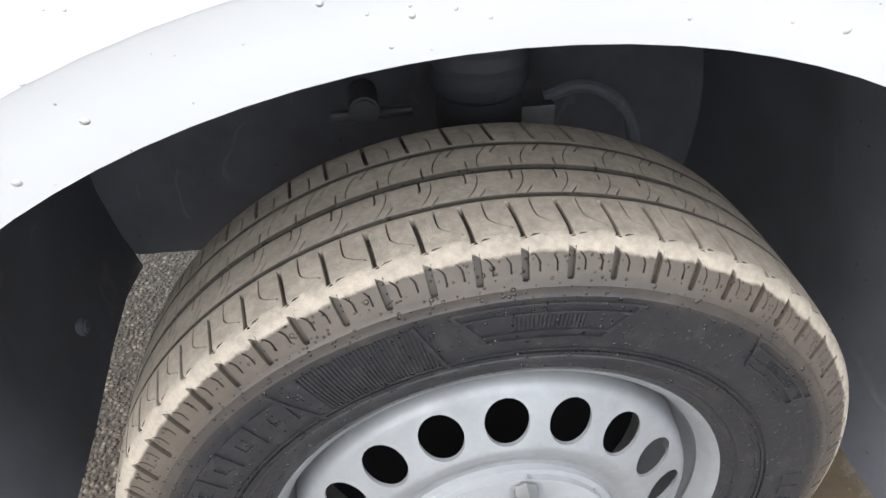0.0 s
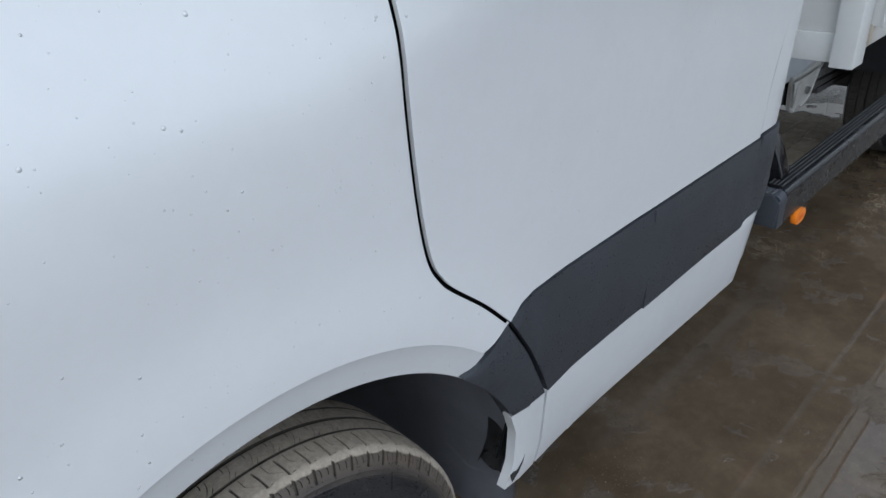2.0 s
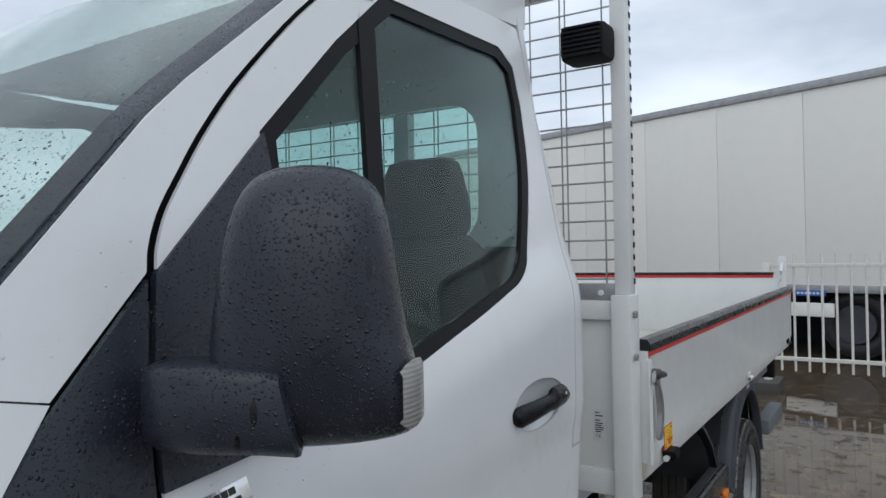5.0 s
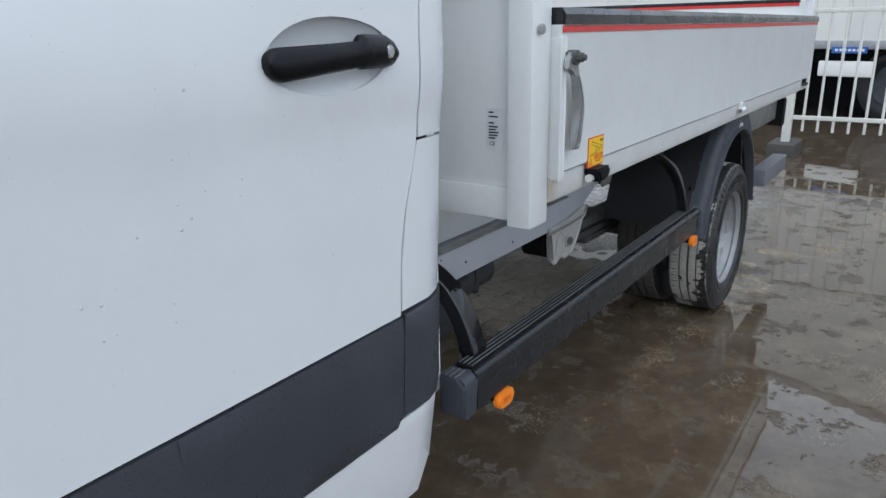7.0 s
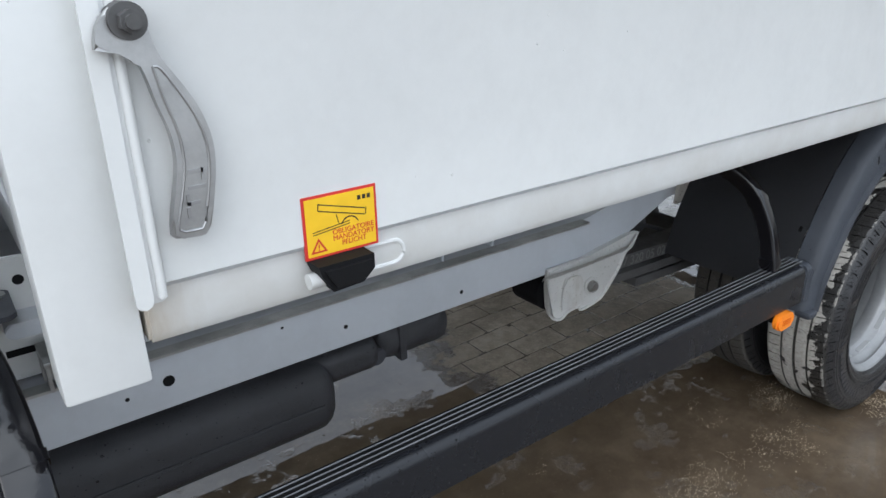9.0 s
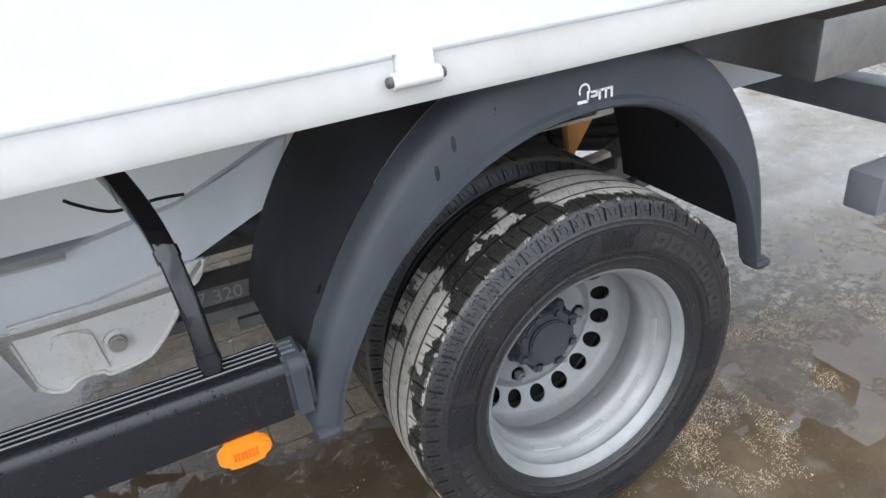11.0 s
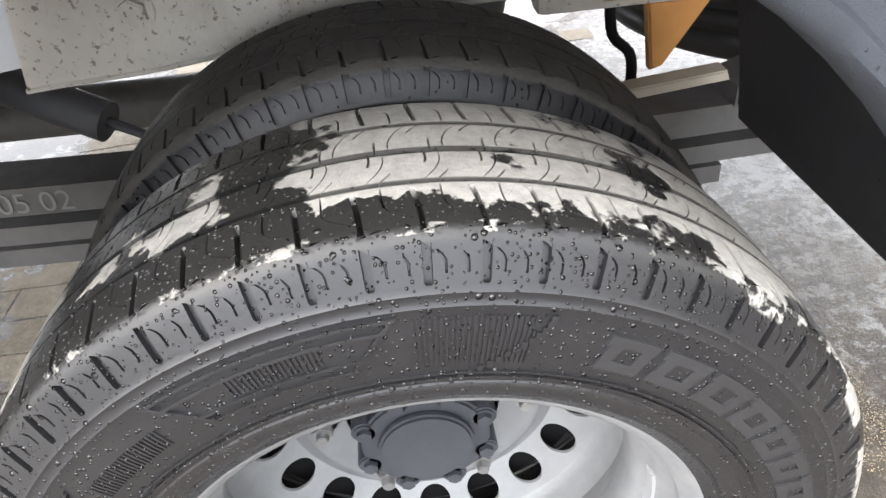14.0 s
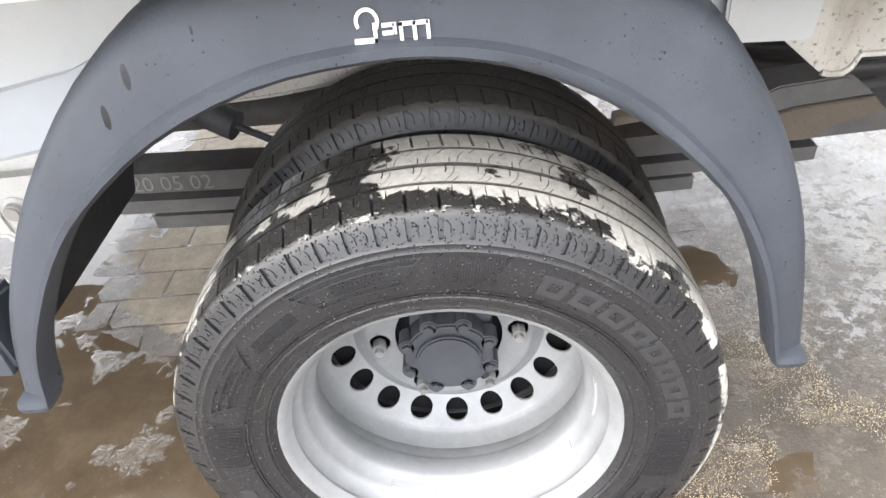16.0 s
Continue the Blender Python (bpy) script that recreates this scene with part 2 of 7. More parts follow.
def glass(name, color, keep=0.5, spread=1.0):
    m, n, l, p = shader(name)
    vec = obj_coord(n, l)
    p.inputs["Base Color"].default_value = (*color, 1)
    p.inputs["Transmission Weight"].default_value, p.inputs["Roughness"].default_value = 1.0, 0.0
    p.inputs["IOR"].default_value = 1.27
    patch = ramp(n, l, noise_tex(n, l, vec, 5.0, 5.0, 0.6), [(0.40, 1.0 - spread), (0.55, 1.0)])
    a = bumped(n, l, None, maths(n, l, "MULTIPLY", drops(n, l, vec, 75.0, keep, 0.0028), patch), 0.003)
    bumped(n, l, p, maths(n, l, "MULTIPLY", drops(n, l, vec, 160.0, keep, 0.0013), patch), 0.0016, 1.0, a)
    return m


WHITE = paint("white_vehicle_paint", (0.70, 0.71, 0.72))
BEDWHITE = paint("white_bed_paint", (0.69, 0.70, 0.69), 0.38, 0.35, 30.0, 0.06, 0.002, 0.1)
CHASSIS = paint("grey_white_chassis_paint", (0.56, 0.59, 0.63), 0.4, 0.3, 40.0, 0.1, 0.002, 0.14)
DIRTYWHITE = paint("stained_white_paint", (0.68, 0.65, 0.59), 0.55, 0.1, 40.0, 0.1, 0.002, 0.25, 0.75)
HANGERWHITE = paint("cast_white_paint", (0.66, 0.66, 0.64), 0.45, 0.3, 40.0, 0.1, 0.002, 0.16, 0.35)
BLACKTRIM = plastic("dark_grey_trim", (0.034, 0.038, 0.046), 0.38, 0.6, 110.0, 0.0022, dust=0.16, gloss=0.5)
MIRRORBLACK = plastic("wet_black_plastic", (0.014, 0.017, 0.026), 0.26, 0.8, 150.0, 0.0023, 0.0003, 0.30, 0.5, gloss=0.42)
HANDLEBLACK = plastic("black_handle_plastic", (0.005, 0.005, 0.007), 0.22, 0.15, 90.0, 0.0018, dust=0.05, gloss=0.2)
FENDERGREY = plastic("grey_mudguard_plastic", (0.040, 0.045, 0.055), 0.45, 0.35, 75.0, 0.0020, 0.0006, 0.3, 0.16, gloss=0.35)
STRUTBLACK = plain("dusty_black_strut", (0.065, 0.065, 0.070), 0.75, 0.0, 0.002, 0.3)
LINER = plastic("black_wheel_liner", (0.110, 0.114, 0.130), 0.5, 0.12, 90.0, 0.002, 0.0008, 0.4, scratches=0.12)
SHELL = plastic("black_shell_plastic", (0.040, 0.041, 0.046), 0.5, 0.3, 70.0, 0.0024, 0.0008, 0.12, 0.06)
# step ribs coloured lighter than the step, for the highlights they catch
STEPRIB = plastic("highlit_step_rib", (0.10, 0.105, 0.112), 0.12, 0.3, 90.0, 0.0018, dust=0.2, gloss=0.8)
TANKBLACK = plastic("wet_black_tank_plastic", (0.030, 0.031, 0.035), 0.42, 0.5, 60.0, 0.003, 0.0008, 0.35)
STEPBLACK = plastic("black_step_rubber", (0.011, 0.012, 0.015), 0.20, 0.55, 80.0, 0.0024, dust=0.04, gloss=0.40)
# near black for dark parts and holes, also for sheets that stand in for shade
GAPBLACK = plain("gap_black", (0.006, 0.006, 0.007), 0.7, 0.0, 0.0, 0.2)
GLOSSBLACK = plain("wet_gloss_black", (0.006, 0.006, 0.008), 0.06, 0.0, 0.0002)
SEAL = plain("rubber_seal", (0.010, 0.010, 0.011), 0.45, 0.0, 0.0, 0.12)
RIMSILVER = metal("silver_wheel_paint", (0.285, 0.29, 0.295), 0.42, 0.25, 0.30)
CASTALU = metal("cast_aluminium", (0.42, 0.42, 0.42), 0.42, 0.9, 0.3)
LEVERSTEEL = metal("cast_lever", (0.46, 0.46, 0.455), 0.36, 0.9, 0.35)
STEEL = metal("zinc_steel", (0.45, 0.45, 0.44), 0.4, 0.9, 0.35)
HUBGREY = metal("dark_hub_paint", (0.060, 0.064, 0.075), 0.45, 0.2, 0.25)
CHROME = metal("chrome", (0.75, 0.75, 0.76), 0.15, 1.0, 0.05)
DARKSTEEL = metal("dark_spring_steel", (0.115, 0.113, 0.112), 0.55, 0.3, 0.4)
RUST = plain("orange_rust_paint", (0.50, 0.23, 0.06), 0.6, 0.0, 0.0004)
ORANGE = plain("orange_lens", (0.85, 0.23, 0.012), 0.2)
RED = plain("red_stripe", (0.55, 0.03, 0.025), 0.4)
YELLOW = plain("yellow_sticker", (0.85, 0.52, 0.02), 0.35)
INK = plain("sticker_ink", (0.02, 0.018, 0.015), 0.5)
PAPER = plain("label_grey", (0.60, 0.61, 0.62), 0.4)
WEIGHTGREY = plain("stick_on_weight_grey", (0.36, 0.365, 0.37), 0.35)
LOGOWHITE = plain("logo_white", (0.75, 0.76, 0.77), 0.4)
SEATCLOTH = plain("dark_seat_cloth", (0.018, 0.019, 0.022), 0.9, 0.0, 0.0008)
RUBBER_FRONT = rubber("dusty_tyre_rubber", 1.0, 0.22, 0.3315, 0.05, 0.15, (0.56, 0.49, 0.40), wet_tread=0.25, skirt=0.36, black=0.024)
RUBBER_REAR = rubber("half_wet_tyre_rubber", 1.0, 0.03, 0.331, 0.43, 0.445, (0.52, 0.495, 0.45), True, 0.95, 0.9, lean=0.20, black=0.018, gloss=0.54)
RUBBER_INNER = rubber("dark_tyre_rubber", 0.8, 0.10, 0.334, 0.15, 0.35, (0.115, 0.106, 0.094), beads=0.12, wet_tread=0.3, black=0.020)
LETTERING = plain("worn_black_letters", (0.031, 0.031, 0.033), 0.38, 0.0, 0.0006)
PAINTMARK = plain("pale_paint_mark", (0.17, 0.17, 0.165), 0.6)
SCREEN = glass("rainy_screen_glass", (0.56, 0.70, 0.655), 0.9, 0.4)
GLASS = glass("tinted_window_glass", (0.61, 0.78, 0.74), 0.42)
CLEAR = glass("clear_lens", (0.9, 0.9, 0.88), 0.2)


# ---------- mesh helpers ----------
def part(name, bm, material, parent=None, label="", smooth=True, sharp=35.0):
    me = bpy.data.meshes.new(name)
    if isinstance(bm, bmesh.types.BMesh):
        bmesh.ops.recalc_face_normals(bm, faces=bm.faces)
        if smooth:
            lim = radians(sharp)
            for f in bm.faces:
                f.smooth = True
            for e in bm.edges:
                e.smooth = len(e.link_faces) == 2 and e.calc_face_angle(0.0) < lim
        bm.to_mesh(me)
        bm.free()
    else:
        me.from_pydata(*bm)
        me.update()
        if smooth:
            me.shade_smooth()
    me.materials.append(material)
    ob = new(name, me)
    if parent is not None:
        ob.parent = parent
    if label:
        tagged(ob, label)
    return ob


def box(bm, x0, x1, y0, y1, z0, z1, bevel=0.0, m=None):
    r = bmesh.ops.create_cube(bm, size=1.0)
    vs = r["verts"]
    bmesh.ops.scale(bm, verts=vs, vec=(x1 - x0, y1 - y0, z1 - z0))
    bmesh.ops.translate(bm, verts=vs, vec=((x0 + x1) / 2, (y0 + y1) / 2, (z0 + z1) / 2))
    if m is not None:
        bmesh.ops.transform(bm, matrix=m, verts=vs)
    if bevel:
        es = list({e for v in vs for e in v.link_edges})
        bmesh.ops.bevel(bm, geom=es, offset=bevel, segments=2, affect="EDGES", profile=0.6)
    return bm


def boxed(x0, x1, y0, y1, z0, z1, bevel=0.004):
    return box(bmesh.new(), x0, x1, y0, y1, z0, z1, bevel)


def cyl(bm, a, b, r, seg=20, r2=None, bevel=0.0):
    a, b = Vector(a), Vector(b)
    d = b - a
    m = Matrix.Translation((a + b) / 2) @ d.to_track_quat("Z", "Y").to_matrix().to_4x4()
    g = bmesh.ops.create_cone(bm, cap_ends=True, segments=seg, radius1=r, radius2=r if r2 is None else r2, depth=d.length, matrix=m)
    if bevel:
        es = [e for e in {e for v in g["verts"] for e in v.link_edges} if any(len(f.verts) > 4 for f in e.link_faces)]
        bmesh.ops.bevel(bm, geom=es, offset=bevel, segments=2, affect="EDGES")
    return bm


def tube(pts, r, seg=10):
    """A round bar along points, as a bmesh."""
    bm = bmesh.new()
    pts = [Vector(p) for p in pts]
    rings = []
    for i, p in enumerate(pts):
        d = (pts[min(i + 1, len(pts) - 1)] - pts[max(i - 1, 0)]).normalized()
        up = Vector((0, 0, 1)) if abs(d.z) < 0.95 else Vector((1, 0, 0))
        s = d.cross(up).normalized()
        u = s.cross(d)
        rings.append([bm.verts.new(p + r * (math.cos(k * 2 * math.pi / seg) * s + math.sin(k * 2 * math.pi / seg) * u)) for k in range(seg)])
    for a, b in zip(rings, rings[1:]):
        for k in range(seg):
            bm.faces.new((a[k], a[(k + 1) % seg], b[(k + 1) % seg], b[k]))
    bm.faces.new(rings[0])
    bm.faces.new(rings[-1])
    return bm


def spline(pts, n=6):
    """Catmull-Rom through points of any dimension."""
    p = [np.array(q, float) for q in pts]
    p = [2 * p[0] - p[1]] + p + [2 * p[-1] - p[-2]]
    out = []
    for i in range(1, len(p) - 2):
        for k in range(n):
            t = k / n
            a, b, c, d = p[i - 1:i + 3]
            out.append(0.5 * (2 * b + (c - a) * t + (2 * a - 5 * b + 4 * c - d) * t * t + (3 * b - a - 3 * c + d) * t ** 3))
    out.append(p[-2])
    return [tuple(float(v) for v in q) for q in out]


def panel(outline, surf, thick=0.004, holes=(), step=0.05, edge_round=0.0):
    """A sheet over the plan (x, z), laid on the surface y = surf(x, z), with thickness inwards (+y)."""
    bm = bmesh.new()
    edges = []
    for loop in (outline, *holes):
        vs = [bm.verts.new((x, 0, z)) for x, z in loop]
        edges += [bm.edges.new((vs[k], vs[(k + 1) % len(vs)])) for k in range(len(vs))]
    bmesh.ops.triangle_fill(bm, edges=edges, use_beauty=True, normal=(0, -1, 0))
    xs, zs = [p[0] for p in outline], [p[1] for p in outline]
    for lo, hi, no in ((min(xs), max(xs), (1, 0, 0)), (min(zs), max(zs), (0, 0, 1))):
        k = lo + step
        while k < hi:
            co = (k, 0, 0) if no[0] else (0, 0, k)
            bmesh.ops.bisect_plane(bm, geom=bm.verts[:] + bm.edges[:] + bm.faces[:], plane_co=co, plane_no=no, dist=1e-5)
            k += step
    front = bm.faces[:]
    rim = [e for e in bm.edges if len(e.link_faces) == 1]
    back = bmesh.ops.duplicate(bm, geom=front)
    vmap = back["vert_map"]
    pairs = [(e.verts[0], e.verts[1], vmap[e.verts[0]], vmap[e.verts[1]]) for e in rim]
    fv = {v for f in front for v in f.verts}
    rv = {v for e in rim for v in e.verts}
    for v in fv:
        b = vmap[v]
        y = surf(v.co.x, v.co.z)
        b.co.y = y + thick
        v.co.y = y + (edge_round if v in rv else 0.0)
    for a, b, c, d in pairs:
        bm.faces.new((a, b, d, c))
    return bm


def revolve(profile, seg=96, closed=False):
    """Turns a profile of (radius, y) round the y axis."""
    vs, fs = [], []
    k = len(profile)
    for i in range(seg):
        a = 2 * math.pi * i / seg
        vs += [(r * math.cos(a), y, r * math.sin(a)) for r, y in profile]
    for i in range(seg):
        j = (i + 1) % seg
        for q in range(k if closed else k - 1):
            w = (q + 1) % k
            fs.append((i * k + q, j * k + q, j * k + w, i * k + w))
    return vs, [], fs


def extrude_plan(outline, axis, lo, hi, bevel=0.0):
    """A prism: an outline of two coordinates, drawn out along an axis."""
    bm = bmesh.new()
    def put(p, h):
        return {"x": (h, p[0], p[1]), "y": (p[0], h, p[1]), "z": (p[0], p[1], h)}[axis]
    a = [bm.verts.new(put(p, lo)) for p in outline]
    b = [bm.verts.new(put(p, hi)) for p in outline]
    fa, fb = bm.faces.new(a), bm.faces.new(b)
    for k in range(len(a)):
        bm.faces.new((a[k], a[(k + 1) % len(a)], b[(k + 1) % len(a)], b[k]))
    if bevel:
        bmesh.ops.bevel(bm, geom=list(fa.edges) + list(fb.edges), offset=bevel, segments=2, affect="EDGES")
    bmesh.ops.triangulate(bm, faces=[f for f in bm.faces if len(f.verts) > 4])
    return bm


def rounded(x0, x1, z0, z1, r, n=5):
    out = []
    for cx, cz, a in ((x1 - r, z1 - r, 0), (x0 + r, z1 - r, 90), (x0 + r, z0 + r, 180), (x1 - r, z0 + r, 270)):
        for k in range(n + 1):
            t = radians(a + 90 * k / n)
            out.append((cx + r * math.cos(t), cz + r * math.sin(t)))
    return out


def swept(pts, w, d, r=0.006):
    """A bar of rounded oblong section along points: w wide across x, d deep."""
    bm = bmesh.new()
    pts = [Vector(p) for p in pts]
    ring = rounded(-w, w, -d, d, r, 3)
    rows = []
    for i, p in enumerate(pts):
        t = (pts[min(i + 1, len(pts) - 1)] - pts[max(i - 1, 0)]).normalized()
        sx = (Vector((1, 0, 0)) - t * t.x).normalized()
        up = sx.cross(t)
        rows.append([bm.verts.new(p + sx * a + up * b) for a, b in ring])
    k = len(ring)
    for a, b in zip(rows, rows[1:]):
        for q in range(k):
            bm.faces.new((a[q], a[(q + 1) % k], b[(q + 1) % k], b[q]))
    bm.faces.new(rows[0]), bm.faces.new(rows[-1])
    return bm


def writing(name, body, size, m, material, parent, depth=0.0004, label=""):
    cu = bpy.data.curves.new(name, "FONT")
    cu.body, cu.size, cu.extrude, cu.align_x, cu.align_y = body, size, depth, "CENTER", "CENTER"
    tmp = new("text", cu)
    me = bpy.data.meshes.new_from_object(tmp.evaluated_get(bpy.context.evaluated_depsgraph_get()))
    bpy.data.objects.remove(tmp)
    me.transform(m)
    me.materials.clear()
    me.materials.append(material)
    ob = new(name, me)
    ob.parent = parent
    if label:
        tagged(ob, label)
    return ob


FACING = Matrix(((1, 0, 0, 0), (0, 0, -1, 0), (0, 1, 0, 0), (0, 0, 0, 1)))

# ---------- ground ----------
def lift_at(v, mid, wide):
    return 1.0 / (1.0 + math.exp(-max(-40.0, min(40.0, (v - mid) / wide))))


def ground_height(x, y):
    """Lie of the yard against the water line at zero: dry under the truck and far forward, raised pale ground to the
    rear.
    """
    v = Vector((x, y, 0.0))
    h = 0.0055 * noise.noise(v * 0.6) + 0.0045 * noise.noise(v * 1.9 + Vector((7, 3, 1))) + 0.0034 * noise.noise(v * 5.0) + 0.0022 * noise.noise(v * 13.0)
    under = lift_at(y, 0.33 + 0.17 * lift_at(x, 2.5, 0.1), 0.07) * lift_at(-y, -2.7, 0.10) * (0.35 + 0.65 * lift_at(x + 0.15 * noise.noise(v * 2.3), 2.78, 0.06)) * lift_at(-x, -3.98, 0.05)
    heap = 0.0058 * math.exp(-((x - 4.32) / 0.42) ** 2 - ((y - 0.12) / 0.55) ** 2)
    return heap + h - 0.0085 + 0.0150 * under + 0.0085 * lift_at(-y, 0.95 - 0.40 * lift_at(-x, -2.5, 0.3), 0.08) * lift_at(-x, -3.2, 0.3) + 0.0125 * math.exp(-(((x - 5.75) / 1.62) ** 2) ** 4 - (((y - 1.4) / 1.40) ** 2) ** 2) + 0.014 * lift_at(-x + 0.4 * noise.noise(v * 1.3), 0.25, 0.1)


def yard_surface():
    m, n, l, p = shader("wet_yard_surface")
    vec = obj_coord(n, l)
    sep = n.new("ShaderNodeSeparateXYZ")
    l.new(vec, sep.inputs[0])
    mid = noise_tex(n, l, vec, 9.0, 8.0, 0.7)
    fine = noise_tex(n, l, vec, 150.0, 4.0, 0.7)
    # joint dirt and mud
    mud = ramp(n, l, mid, [(0.3, (0.050, 0.041, 0.031)), (0.5, (0.085, 0.070, 0.053)), (0.7, (0.14, 0.118, 0.090))])
    f = maths(n, l, "ADD", maths(n, l, "MULTIPLY", sep.outputs["Z"], 160.0), maths(n, l, "MULTIPLY", noise_tex(n, l, vec, 5.0, 8.0, 0.7), 1.3))
    dry = ramp(n, l, f, [(1.40, 0.0), (1.60, 1.0)])
    mud = mixed(n, l, dry, mud, (0.22, 0.19, 0.15))
    # coarse aggregate in front of the truck
    cells = n.new("ShaderNodeTexVoronoi")
    cells.inputs["Scale"].default_value = 130.0
    l.new(vec, cells.inputs["Vector"])
    hue = n.new("ShaderNodeSeparateColor")
    l.new(cells.outputs["Color"], hue.inputs["Color"])
    stones = ramp(n, l, hue.outputs["Red"], [(0.0, (0.065, 0.046, 0.028)), (0.5, (0.135, 0.098, 0.062)), (0.85, (0.21, 0.162, 0.11)), (1.0, (0.38, 0.31, 0.22))])
    gap = ramp(n, l, cells.outputs["Distance"], [(0.25, 1.0), (0.65, 0.25)])
    rough_zone = ramp(n, l, maths(n, l, "SUBTRACT", maths(n, l, "MULTIPLY", noise_tex(n, l, vec, 1.2, 8.0, 0.7), 0.9), maths(n, l, "ADD", sep.outputs["X"], 0.4)), [(0.0, 0.0), (0.25, 1.0)])
    stones = mixed(n, l, gap, (0.05, 0.038, 0.026), stones)
    # paler mottled ground behind the rear wheel
    pale = ramp(n, l, noise_tex(n, l, vec, 3.0, 9.0, 0.7), [(0.34, (0.14, 0.12, 0.092)), (0.44, (0.215, 0.20, 0.18)), (0.62, (0.31, 0.30, 0.28))])
    place = n.new("ShaderNodeMapping")
    place.inputs["Location"].default_value, place.inputs["Scale"].default_value = (-5.75 / 2.15, -1.4 / 2.1, 0.0), (1 / 2.15, 1 / 2.1, 0.0)
    l.new(vec, place.inputs["Vector"])
    away = n.new("ShaderNodeVectorMath")
    away.operation = "LENGTH"
    l.new(place.outputs["Vector"], away.inputs[0])
    pale_zone = ramp(n, l, maths(n, l, "ADD", away.outputs["Value"], maths(n, l, "ADD", maths(n, l, "MULTIPLY", mid, 0.7), maths(n, l, "MULTIPLY", maths(n, l, "SUBTRACT", noise_tex(n, l, vec, 32.0, 9.0, 0.8), 0.5), 2.4))), [(0.95, 1.0), (1.0, 0.6), (1.0, 0.0)])
    near_water = ramp(n, l, maths(n, l, "ADD", maths(n, l, "MULTIPLY", sep.outputs["Z"], 140.0), maths(n, l, "MULTIPLY", mid, 0.5)), [(0.2, 1.0), (0.85, 0.0)])
    pale = mixed(n, l, near_water, pale, (0.13, 0.108, 0.08))
    col = mixed(n, l, rough_zone, mud, stones)
    col = mixed(n, l, pale_zone, col, pale)
    grains = maths(n, l, "MULTIPLY", ramp(n, l, fine, [(0.58, 0.0), (0.64, 1.0)]), ramp(n, l, noise_tex(n, l, vec, 2.2, 6.0, 0.7), [(0.5, 0.0), (0.62, 1.0)]))
    col = mixed(n, l, maths(n, l, "MULTIPLY", grains, 0.8), col, (0.40, 0.33, 0.22))
    l.new(col, p.inputs["Base Color"])
    ro = ramp(n, l, mid, [(0.35, 0.10), (0.7, 0.40)])
    l.new(mixed(n, l, maths(n, l, "MAXIMUM", rough_zone, dry), ro, 0.6), p.inputs["Roughness"])
    a = bumped(n, l, None, mid, 0.004)
    a = bumped(n, l, None, maths(n, l, "MULTIPLY", gap, rough_zone), 0.006, 1.0, a)
    bumped(n, l, p, fine, 0.0024, 1.0, a)
    return m


def muddy_water():
    m, n, l, p = shader("muddy_water")
    vec = obj_coord(n, l)
    f = noise_tex(n, l, vec, 3.5, 9.0, 0.7)
    col = ramp(n, l, f, [(0.3, (0.060, 0.043, 0.028)), (0.5, (0.090, 0.067, 0.044)), (0.72, (0.145, 0.112, 0.076))])
    spots = maths(n, l, "MULTIPLY", ramp(n, l, noise_tex(n, l, vec, 170.0, 3.0, 0.7), [(0.64, 0.0), (0.69, 1.0)]), ramp(n, l, noise_tex(n, l, vec, 2.0, 6.0, 0.7), [(0.42, 0.0), (0.6, 1.0)]))
    l.new(mixed(n, l, maths(n, l, "MULTIPLY", spots, 0.75), col, (0.34, 0.28, 0.19)), p.inputs["Base Color"])
    still = noise_tex(n, l, vec, 6.0, 8.0, 0.7)
    l.new(ramp(n, l, still, [(0.5, 0.004), (0.68, 0.035)]), p.inputs["Roughness"])
    p.inputs["IOR"].default_value = 1.50
    a = bumped(n, l, None, noise_tex(n, l, vec, 9.0, 2.0), 0.0003)
    rough = maths(n, l, "MULTIPLY", noise_tex(n, l, vec, 120.0, 4.0, 0.7), ramp(n, l, still, [(0.56, 0.0), (0.62, 1.0)]))
    bumped(n, l, p, rough, 0.0025, 1.0, a)
    return m


